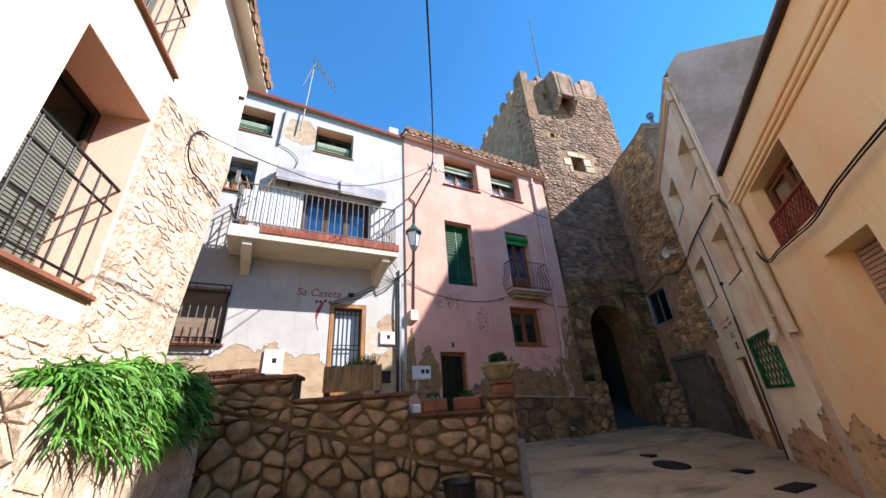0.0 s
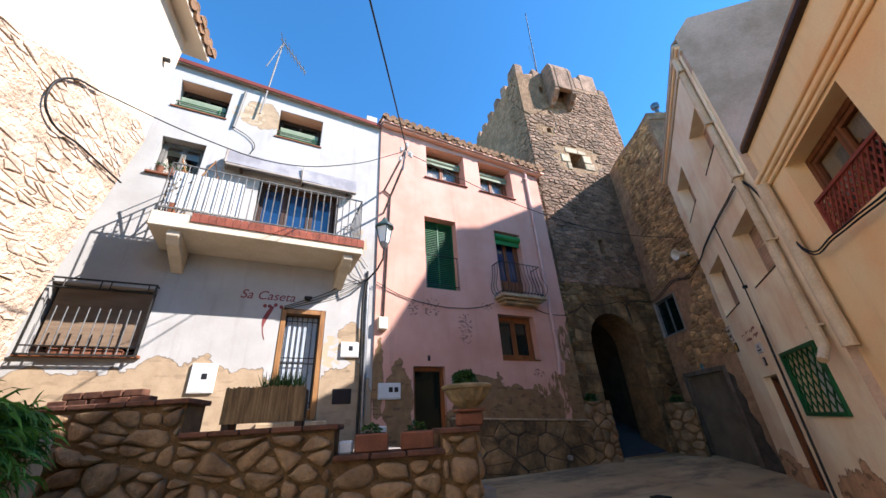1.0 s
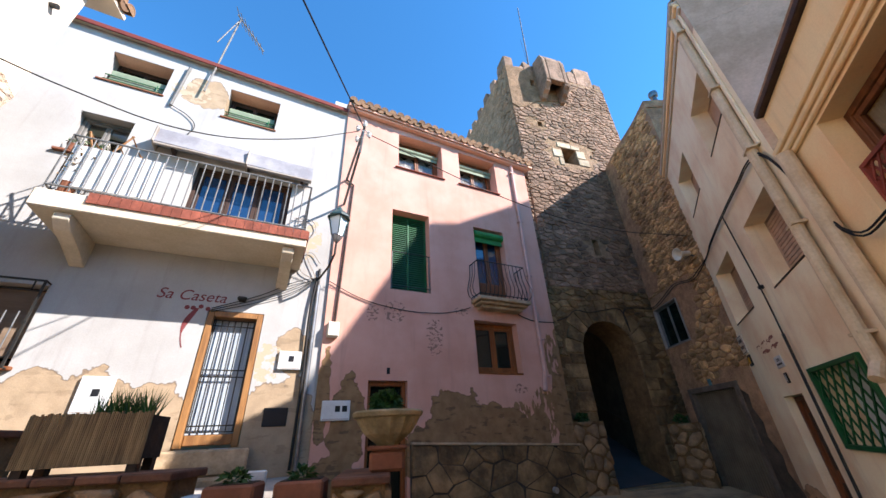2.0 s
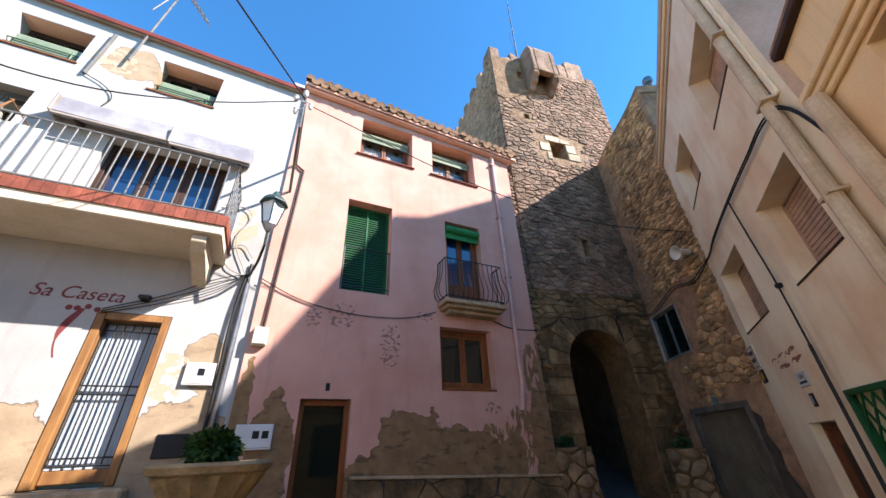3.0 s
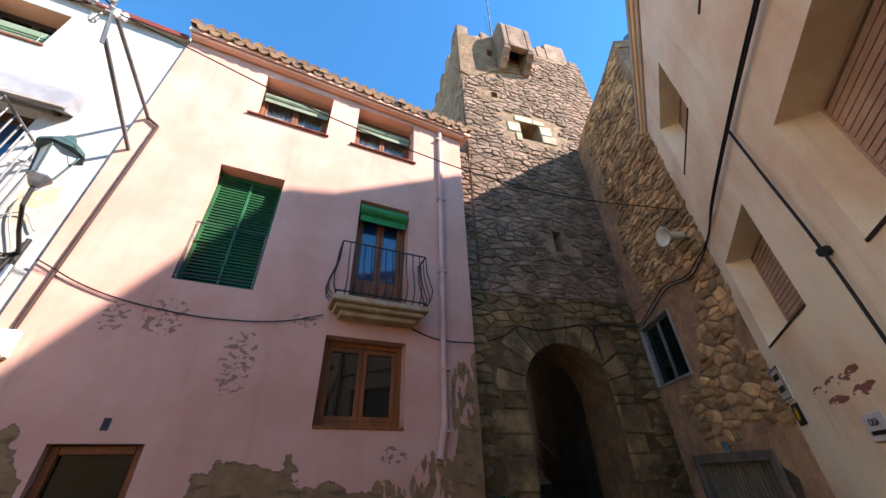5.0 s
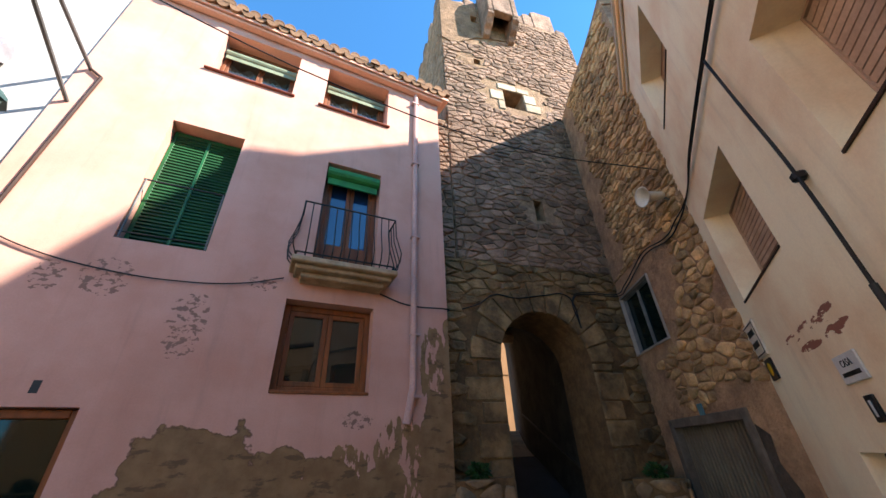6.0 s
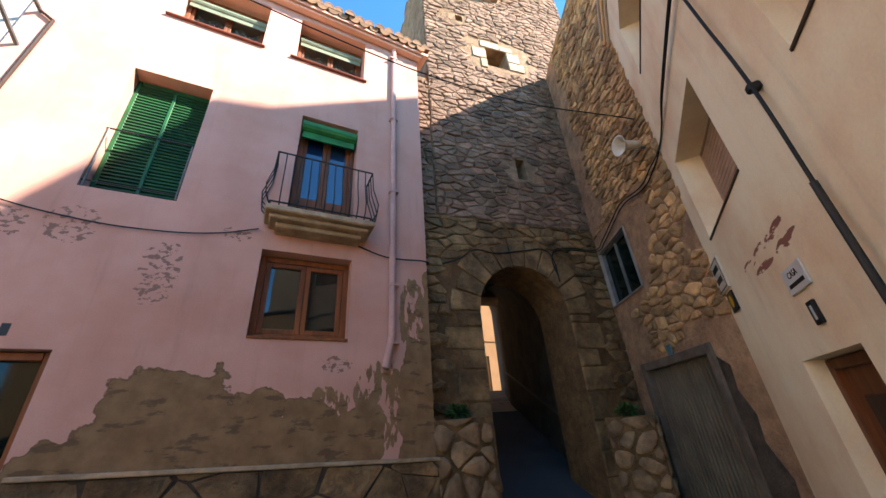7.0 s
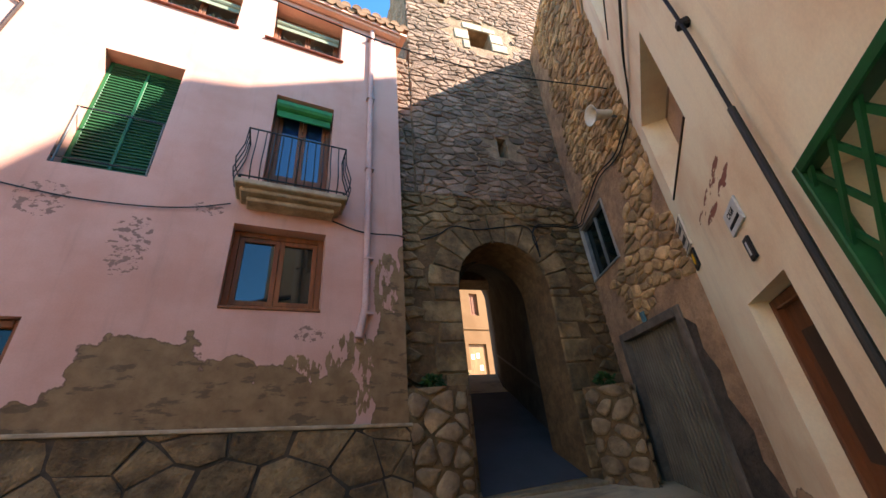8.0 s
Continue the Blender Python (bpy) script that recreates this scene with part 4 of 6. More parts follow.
    ob.matrix_world = Matrix.Translation(WH(-3.72, 0.005, 3.62)) @ Matrix.Rotation(radians(90), 4, "X")
    ob.parent = h
    ob.matrix_parent_inverse = Matrix.Translation(h.location).inverted()
    ob["label"] = "painted maroon house name"
    bm = bmesh.new()
    prev = None
    for k in range(13):
        t = k / 12
        s, z = -3.12 - 0.12 * math.sin(t * 2.6) - 0.02, 3.5 - 0.62 * t
        w = 0.035 * math.sin(math.pi * min(1, t * 1.3 + 0.15)) + 0.008
        cur = (bm.verts.new(WH(s - w, 0.004, z)), bm.verts.new(WH(s + w, 0.004, z)))
        if prev:
            bm.faces.new((prev[0], prev[1], cur[1], cur[0]))
        prev = cur
    make("painted_tail", bm, M_INK, h, "maroon painted flourish")
    for s, z in ((-3.2, 3.5), (-3.1, 3.53), (-3.0, 3.5), (-3.28, 3.5)):
        bm = bmesh.new()
        tube(bm, WH(s, 0.0, z), WH(s, 0.004, z), 0.035, 10)
        make("painted_dot", bm, M_INK, h)
    # meter covers
    for s0, s1, z0, z1, two in ((-4.17, -3.81, 1.99, 2.45, 0), (-1.85, -1.5, 2.6, 2.89, 0), (-1.1, -0.65, 1.83, 2.13, 1)):
        box_thing(PK if two else WH, s0, s1, z0, z1, two)
    vent = tagged(slab("vent_cover", WH, (-1.93, -1.59, -0.02, 0.02, 1.78, 2.04), M_BLACK, None, "", 0.008), "black square vent cover in the wall", "vent")
    return h


def box_thing(P, s0, s1, z0, z1, two):
    b = tagged(slab("meter_box", P, (s0, s1, 0.0, 0.05, z0, z1), M_WHITEPVC, None, "", 0.008), "white enamelled meter box on the wall", "meter box")
    for k in range(2 if two else 1):
        c = s0 + (s1 - s0) * (0.55 + 0.25 * k)
        slab("meter_window", P, (c - 0.04, c + 0.04, 0.05, 0.054, (z0 + z1) / 2 - 0.02, (z0 + z1) / 2 + 0.07), M_BLACK, b, "dark reading window")
    slab("cover_frame", P, (s0 + 0.02, s1 - 0.02, 0.05, 0.053, z0 + 0.02, z0 + 0.03), M_GREYPIPE, b)


build_white()


# ---- tower with the gate ----
ARCH_S, ARCH_R, ARCH_Z = 1.48, 0.85, 3.23


def arch_points(r, n=14):
    return [(ARCH_S + r * math.cos(math.pi * k / n), ARCH_Z + r * math.sin(math.pi * k / n)) for k in range(n + 1)]


def in_arch(s, z, extra=0.0):
    r = ARCH_R + extra
    return abs(s - ARCH_S) < r and (z < ARCH_Z or (s - ARCH_S) ** 2 + (z - ARCH_Z) ** 2 < r * r)


def build_tower():
    h = thing("gate_tower", (6.8, 0, 0.35), "tall rubble-stone medieval gate tower with broken battlements", "tower")
    sq, hole, slit = (1.64, 2.24, 9.72, 10.42), (0.72, 1.1, 11.3, 11.55), (1.86, 2.08, 6.14, 6.68)
    small = (1.0, 1.22, 13.5, 13.92)
    wall("wall", TW, 0.0, 4.65, 5.0, 14.45, 0.9, [sq, hole, slit, small], M_MORTAR_T, h)
    for o in (sq, hole, slit, small):
        slab("shade_backing", TW, (o[0] - 0.05, o[1] + 0.05, -0.75, -0.7, o[2] - 0.05, o[3] + 0.05), M_DARK, h)
    # gate wall below, with the arch through it
    n = 14
    bm = bmesh.new()
    outer = [(4.65, -0.4), (4.65, 5.0), (-0.5, 5.0), (-0.5, -0.4)]
    arch = [(ARCH_S + ARCH_R, -0.4)] + arch_points(ARCH_R, n) + [(ARCH_S - ARCH_R, -0.4)]
    for d in (0.0, -0.9):
        right = [(4.65, -0.4), (4.65, 5.0)] + [(ARCH_S, 5.0)] + [p for p in arch if p[0] >= ARCH_S - 1e-6][::-1]
        left = [(ARCH_S, 5.0), (-0.5, 5.0), (-0.5, -0.4)] + [p for p in arch if p[0] <= ARCH_S + 1e-6][::-1]
        for poly in (right, left):
            bm.faces.new([bm.verts.new(TW(s, d, z)) for s, z in poly])
    for ring in (arch, outer):
        for a, b in zip(ring, ring[1:]):
            bm.faces.new([bm.verts.new(TW(s, d, z)) for (s, z), d in ((a, 0.0), (b, 0.0), (b, -0.9), (a, -0.9))])
    bmesh.ops.remove_doubles(bm, verts=bm.verts[:], dist=1e-4)
    gate = make("gate_wall", bm, M_MORTAR, h, "rubble wall pierced by a round arch")
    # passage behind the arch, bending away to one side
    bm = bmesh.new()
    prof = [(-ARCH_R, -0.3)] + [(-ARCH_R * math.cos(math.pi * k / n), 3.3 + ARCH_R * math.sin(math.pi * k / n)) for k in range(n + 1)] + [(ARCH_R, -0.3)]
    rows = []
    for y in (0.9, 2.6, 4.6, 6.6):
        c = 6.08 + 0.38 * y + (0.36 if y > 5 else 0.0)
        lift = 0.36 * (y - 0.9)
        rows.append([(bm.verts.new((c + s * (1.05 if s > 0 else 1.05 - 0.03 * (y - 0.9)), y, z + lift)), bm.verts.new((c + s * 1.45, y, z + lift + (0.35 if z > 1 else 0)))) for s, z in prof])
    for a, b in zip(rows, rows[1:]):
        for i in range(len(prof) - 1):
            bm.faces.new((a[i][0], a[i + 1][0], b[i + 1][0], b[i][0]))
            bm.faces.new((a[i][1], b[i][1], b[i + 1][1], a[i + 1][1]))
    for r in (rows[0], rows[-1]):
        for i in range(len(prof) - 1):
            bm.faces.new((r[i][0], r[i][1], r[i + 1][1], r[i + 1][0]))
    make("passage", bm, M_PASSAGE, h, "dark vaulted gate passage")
    bm = bmesh.new()
    tube(bm, (7.2, 0.9, 1.55), (8.55, 4.4, 2.9), 0.02, 8)
    make("handrail", bm, M_IRON, h, "thin iron handrail in the passage")
    slab("infill", TW, (-0.42, 0.0, -0.5, -0.03, 4.99, 8.7), M_MORTAR_T, h)
    stones("rubble", lambda s, d, z: TW(s, d - 0.03, z), rubble(-0.4, 0.0, 5.0, 8.65, 0.25, 0.14, 25, 1.1), 0.012, 0.03, M_STONE_T, h, 19, False)
    # other faces of the tower
    wall("side_wall", TL, 0.0, 4.6, 4.5, 14.45, 0.9, [], M_MORTAR_T, h)
    slab("far_wall", side(9.15, -0.366, 0.1445, 0.9895, 0.9895, -0.1445), (0.0, 4.6, -0.9, 0.0, 4.5, 14.45), M_MORTAR_T, h)
    slab("back_wall", TW, (0.0, 4.65, -4.6, -3.8, 4.9, 14.45), M_MORTAR_T, h)
    slab("platform", TW, (0.5, 4.2, -4.2, -0.5, 13.6, 13.9), M_MORTAR_T, h)
    # worn battlements
    rng = random.Random(4)
    tops = [(0.0, 0.4, 15.12), (0.4, 0.85, 14.6), (0.85, 1.25, 14.95), (1.25, 2.4, 14.85), (2.4, 3.0, 15.0), (3.0, 3.4, 15.2), (3.4, 4.25, 15.55), (4.25, 4.65, 14.8)]
    for s0, s1, z in tops:
        bm = bmesh.new()
        k = 5
        top = [(s1 - (s1 - s0) * i / k, z + rng.uniform(-0.14, 0.06)) for i in range(k + 1)]
        prism(bm, TW, [(s0, 14.45), (s1, 14.45)] + top, -0.6, 0.0)
        make("merlon", bm, M_STONE_T, h, bevel=0.03)
    for k in range(6):
        s0 = 0.25 + k * 0.72
        bm = bmesh.new()
        z = 14.98 - 0.03 * k
        top = [(s0 + 0.42 - 0.42 * i / 4, z + rng.uniform(-0.15, 0.08)) for i in range(5)]
        prism(bm, TL, [(s0, 14.45), (s0 + 0.42, 14.45)] + top, -0.6, 0.0)
        make("merlon", bm, M_STONE_T, h, bevel=0.03)
    # older smoothed masonry under the battlements
    bm = bmesh.new()
    prism(bm, TW, [(0.0, 12.2), (0.25, 12.08), (0.5, 12.15), (0.8, 12.4), (1.05, 12.62), (1.4, 12.75), (2.4, 13.0), (2.4, 14.44), (1.23, 14.44), (1.23, 13.49), (0.99, 13.49), (0.99, 14.44), (0.0, 14.44)], 0.0, 0.03)
    make("weathered_render", bm, M_PATCH, h, "darker smooth render below the battlements")
    # box over the gate on corbels
    bm = bmesh.new()
    prof = [(0.0, 13.2), (0.34, 13.2), (0.6, 13.32), (0.62, 14.5), (0.5, 14.86), (0.0, 14.95)]
    for a, b in ((1.3, 1.48), (2.12, 2.32)):
        va = [bm.verts.new(TW(a, d, z)) for d, z in prof]
        vb = [bm.verts.new(TW(b, d, z)) for d, z in prof]
        bm.faces.new(va)
        bm.faces.new(vb[::-1])
        for i in range(len(prof)):
            j = (i + 1) % len(prof)
            bm.faces.new((va[j], va[i], vb[i], vb[j]))
    machic = make("machicolation", bm, M_STONE_T, h, "projecting stone box on corbels", bevel=0.03)
    bm = bmesh.new()
    v = [bm.verts.new(TW(s, d, z)) for s in (1.48, 2.12) for d, z in ((0.4, 13.34), (0.6, 13.34), (0.62, 14.5), (0.5, 14.86), (0.0, 14.95), (0.0, 14.75), (0.34, 14.6))]
    bm.faces.new(v[:7])
    bm.faces.new(v[:6:-1])
    for i in range(7):
        j = (i + 1) % 7
        bm.faces.new((v[j], v[i], v[i + 7], v[j + 7]))
    make("front_stone", bm, M_STONE_T, machic, bevel=0.02)
    for s in (1.3, 2.12):
        bm = bmesh.new()
        prof = [(0.0, 12.75), (0.14, 12.78), (0.22, 12.92), (0.38, 12.98), (0.46, 13.12), (0.58, 13.2), (0.58, 13.3), (0.0, 13.2)]
        a = [bm.verts.new(TW(s - 0.01, d, z)) for d, z in prof]
        b = [bm.verts.new(TW(s + 0.21, d, z)) for d, z in prof]
        bm.faces.new(a)
        bm.faces.new(b[::-1])
        for i in range(len(prof)):
            j = (i + 1) % len(prof)
            bm.faces.new((a[j], a[i], b[i], b[j]))
        make("corbel", bm, M_STONE_T, machic, bevel=0.02)
    # dressed frame of the square window
    for s0, s1, z0, z1 in ((1.25, 1.63, 9.95, 10.3), (1.5, 2.05, 10.43, 10.66), (2.06, 2.42, 10.43, 10.62), (2.25, 2.7, 9.72, 10.02), (2.25, 2.6, 10.05, 10.4), (1.45, 1.63, 9.6, 9.93)):
        slab("ashlar", TW, (s0, s1, -0.05, 0.028, z0, z1), M_ASHLAR, h, bevel=0.012)

    def skip(s, z):
        for o in (sq, hole, slit, small):
            if o[0] - 0.04 < s < o[1] + 0.04 and o[2] - 0.05 < z < o[3] + 0.05:
                return True
        return (1.25 < s < 2.8 and 9.6 < z < 10.72) or (s < 2.42 and z > 12.02 + 0.45 * min(s, 2.2)) or z > 14.4

    stones("wall_stone", TW, rubble(0.0, 4.65, 5.0, 14.45, 0.27, 0.135, 21, 1.25, skip), 0.01, 0.03, M_STONE_T, h, 6, False, near=300)
    stones("rubble", TL, rubble(0.0, 4.6, 8.5, 14.4, 0.45, 0.22, 22, 0.9), 0.03, 0.012, M_MORTAR_T, h, 7, False)
    # arch stones and jamb blocks
    for k in range(11):
        a0, a1 = math.pi * k / 11 + 0.012, math.pi * (k + 1) / 11 - 0.012
        r1 = ARCH_R + 0.52 + 0.06 * ((k * 7) % 3 - 1)
        pts = [(ARCH_S + r * math.cos(a), ARCH_Z + r * math.sin(a)) for r, a in ((ARCH_R + 0.004, a0), (r1, a0), (r1, (a0 + a1) / 2), (r1, a1), (ARCH_R + 0.004, a1), (ARCH_R + 0.004, (a0 + a1) / 2))]
        bm = bmesh.new()
        prism(bm, TW, pts, -0.3, 0.035)
        make("voussoir", bm, M_STONE_A, gate, bevel=0.012)
    rng = random.Random(12)
    for sgn in (-1, 1):
        z = 0.2
        k = 0
        while z < ARCH_Z - 0.1:
            hgt = min(rng.uniform(0.28, 0.46), ARCH_Z - z)
            wid = (0.55 if k % 2 else 0.36) * rng.uniform(0.85, 1.2)
            a, b = sorted((ARCH_S + sgn * (ARCH_R + 0.004), ARCH_S + sgn * (ARCH_R + wid)))
            slab("jamb_block", TW, (a, b, -0.3, 0.03 + rng.uniform(-0.012, 0.012), z, z + hgt - 0.018), M_STONE_A, gate, bevel=0.018)
            z += hgt
            k += 1

    def skip2(s, z):
        return in_arch(s, z, 0.46) or (abs(s - ARCH_S) < ARCH_R + 0.4 and z < ARCH_Z)

    stones("rubble_stone", TW, rubble(-0.35, 3.5, 0.3, 5.0, 0.33, 0.16, 23, 0.9, skip2), 0.012, 0.035, M_STONE_A, gate, 9, False, True)
    return h


build_tower()


# ---- stone house beside the gate ----
def g_top(s):
    return 9.76 + 0.05 * math.sin(s * 2.1)


HORN_S, HORN_Z = 2.42, 5.12


def build_stone_house():
    h = thing("stone_house", (7.2, -1.5, 0.3), "tall rubble-stone house wall beside the gate with a shuttered garage", "house")
    win, gar = (0.07, 1.18, 3.37, 4.43), (0.46, 2.01, 0.0, 2.19)
    wall("wall", GW, -0.3, 2.95, -0.3, 9.9, 0.5, [win, gar], M_MORTAR_G, h, top=g_top)
    slab("end_wall", side(6.456, -2.802, 0.882, -0.4715, -0.4715, -0.882), (0.502, 5.0, -0.4, 0.0, 3.0, 9.74), M_MORTAR_G, h)
    slab("ledge", side(6.456, -2.802, 0.882, -0.4715, -0.4715, -0.882), (0.0, 5.0, 0.0, 0.03, 9.45, 9.5), M_MORTAR_G, h, bevel=0.01)
    slab("roof", GW, (0.1, 2.55, -5.0, -0.502, 9.4, 9.6), M_TILES, h)

    def skip(s, z):
        return (s > 2.05 and z < 2.3) or any(o[0] - 0.12 < s < o[1] + 0.12 and o[2] - 0.1 < z < o[3] + 0.12 for o in (win, gar)) or z > g_top(s) - 0.05 or s > 2.93 or (s < 0.5 + 0.25 * noise.noise(Vector((z * 0.9, 2.0, 0.0))) and z > 4.9) or (z > 4.4 and z < 4.75 and s < 1.9) or (z < 4.8 and (s < 0.5 or noise.noise(Vector((s * 1.3, z * 1.1, 9.0))) > 0.32))

    stones("wall_stone", GW, rubble(0.0, 2.95, 4.8, 9.85, 0.22, 0.1, 41, 1.35, skip), 0.012, 0.035, M_STONE_G, h, 10, False, near=120)
    stones("wall_stone", GW, rubble(0.0, 2.95, 0.2, 5.0, 0.23, 0.14, 42, 1.35, skip), 0.012, 0.03, M_STONE_G, h, 11, True, near=180)
    c = casement(GW, h, *win, 0.06, M_GREYRAIL, M_PANE, "window", "grey metal-framed sliding window", 2, 0.026)
    bm = bmesh.new()
    rect_frame(bm, GW, win[0] - 0.02, win[1] + 0.02, win[2] - 0.02, win[3] + 0.02, 0.022, -0.05, 0.03)
    make("surround", bm, M_CONC, c)
    # corrugated garage door
    bm = bmesh.new()
    n = 80
    a, b, a2, b2 = [], [], [], []
    for k in range(n + 1):
        s = gar[0] + 0.03 + (gar[1] - gar[0] - 0.06) * k / n
        d = -0.085 - (0.045 if k % 4 == 2 else 0.0)
        for lst, z, dd in ((a, 0.02, 0), (b, gar[3] - 0.02, 0), (a2, 0.02, -0.02), (b2, gar[3] - 0.02, -0.02)):
            lst.append(bm.verts.new(GW(s, d + dd, z)))
    for k in range(n):
        bm.faces.new((a[k], a[k + 1], b[k + 1], b[k]))
        bm.faces.new((a2[k + 1], a2[k], b2[k], b2[k + 1]))
    g = make("garage_door", bm, M_GARAGE, h, "brown corrugated metal garage door, closed")
    bm = bmesh.new()
    rect_frame(bm, GW, gar[0] - 0.1, gar[1] + 0.12, -0.1, gar[3] + 0.1, 0.12, -0.12, 0.025, False)
    make("surround", bm, M_CEMENT, g, "grey cement surround", bevel=0.01)
    bm = bmesh.new()
    prism(bm, GW, [(2.14, 2.12), (2.3, 2.0), (2.26, 1.75), (2.38, 1.5), (2.34, 1.25), (2.5, 0.95), (2.46, 0.7), (2.62, 0.4), (2.7, -0.2), (2.14, -0.2)], 0.0, 0.006)
    make("cement_patch", bm, M_CEMENT2, h, "dark rough cement patch beside the garage")
    slab("shade_backing", GW, (gar[0] - 0.1, gar[1] + 0.1, -0.6, -0.55, -0.2, 2.3), M_DARK, h)
    # loudspeaker horn
    e = thing("horn_loudspeaker", GW(HORN_S, 0.0, HORN_Z), "cream horn loudspeaker bracketed to the stone wall", "loudspeaker")
    base = GW(HORN_S, 0.08, HORN_Z)
    ax = Vector((-0.85, 0.33, -0.1)).normalized()
    u = ax.orthogonal().normalized()
    v = ax.cross(u)
    prof = [(0.05, 0.0), (0.06, 0.02), (0.07, 0.15), (0.08, 0.23), (0.1, 0.28), (0.145, 0.33), (0.155, 0.335), (0.14, 0.33), (0.09, 0.27), (0.055, 0.2), (0.03, 0.15)]
    bm = bmesh.new()
    rings = [[bm.verts.new(base + ax * t + r * (math.cos(k * math.pi / 10) * u + math.sin(k * math.pi / 10) * v)) for k in range(20)] for r, t in prof]
    bm.faces.new(rings[0])
    bm.faces.new(rings[-1][::-1])
    for a, b in zip(rings, rings[1:]):
        for k in range(20):
            bm.faces.new((a[(k + 1) % 20], a[k], b[k], b[(k + 1) % 20]))
    make("horn", bm, M_SIGN, e, smooth=True)
    bm = bmesh.new()
    tube(bm, GW(HORN_S, -0.02, HORN_Z - 0.08), GW(HORN_S, 0.2, HORN_Z), 0.02, 8)
    make("bracket", bm, M_STEEL, e)


build_stone_house()


# ---- beige house along the lane ----
def shuttered(P, h, s0, s1, z0, z1, label, wall_mat):
    """A deep opening closed by a roller shutter of flat slats."""
    bm = bmesh.new()
    rect_frame(bm, P, s0 + 0.005, s1 - 0.005, z0 + 0.005, z1 - 0.005, 0.02, -0.3, -0.255)
    w = make("window", bm, M_LOUVRE, h, label)
    n = int((z1 - z0 - 0.06) / 0.055)
    step = (z1 - z0 - 0.06) / n
    for k in range(n):
        z = z0 + 0.03 + k * step
        bm = bmesh.new()
        v = [bm.verts.new(P(s, d, zz)) for s in (s0 + 0.025, s1 - 0.025) for d, zz in ((-0.29, z), (-0.268, z + 0.003), (-0.262, z + step - 0.014), (-0.29, z + step - 0.008))]
        for f in ((0, 1, 2, 3), (7, 6, 5, 4), (0, 4, 5, 1), (1, 5, 6, 2), (2, 6, 7, 3), (3, 7, 4, 0)):
            bm.faces.new([v[i] for i in f])
        make("slat", bm, M_LOUVRE, w)
    slab("sill", P, (s0 + 0.002, s1 - 0.002, -0.255, -0.004, z0 - 0.02, z0 + 0.004), wall_mat, w, bevel=0.004)
    # thin dark strip along the opening's lower edge
    slab("dark_edge", P, (s0 + 0.002, s1 - 0.002, -0.003, 0.012, z0 - 0.016, z0 + 0.002), M_WOODD, w)
    slab("shade_backing", P, (s0 - 0.05, s1 + 0.05, -0.5, -0.42, z0 - 0.05, z1 + 0.05), M_DARK, w)


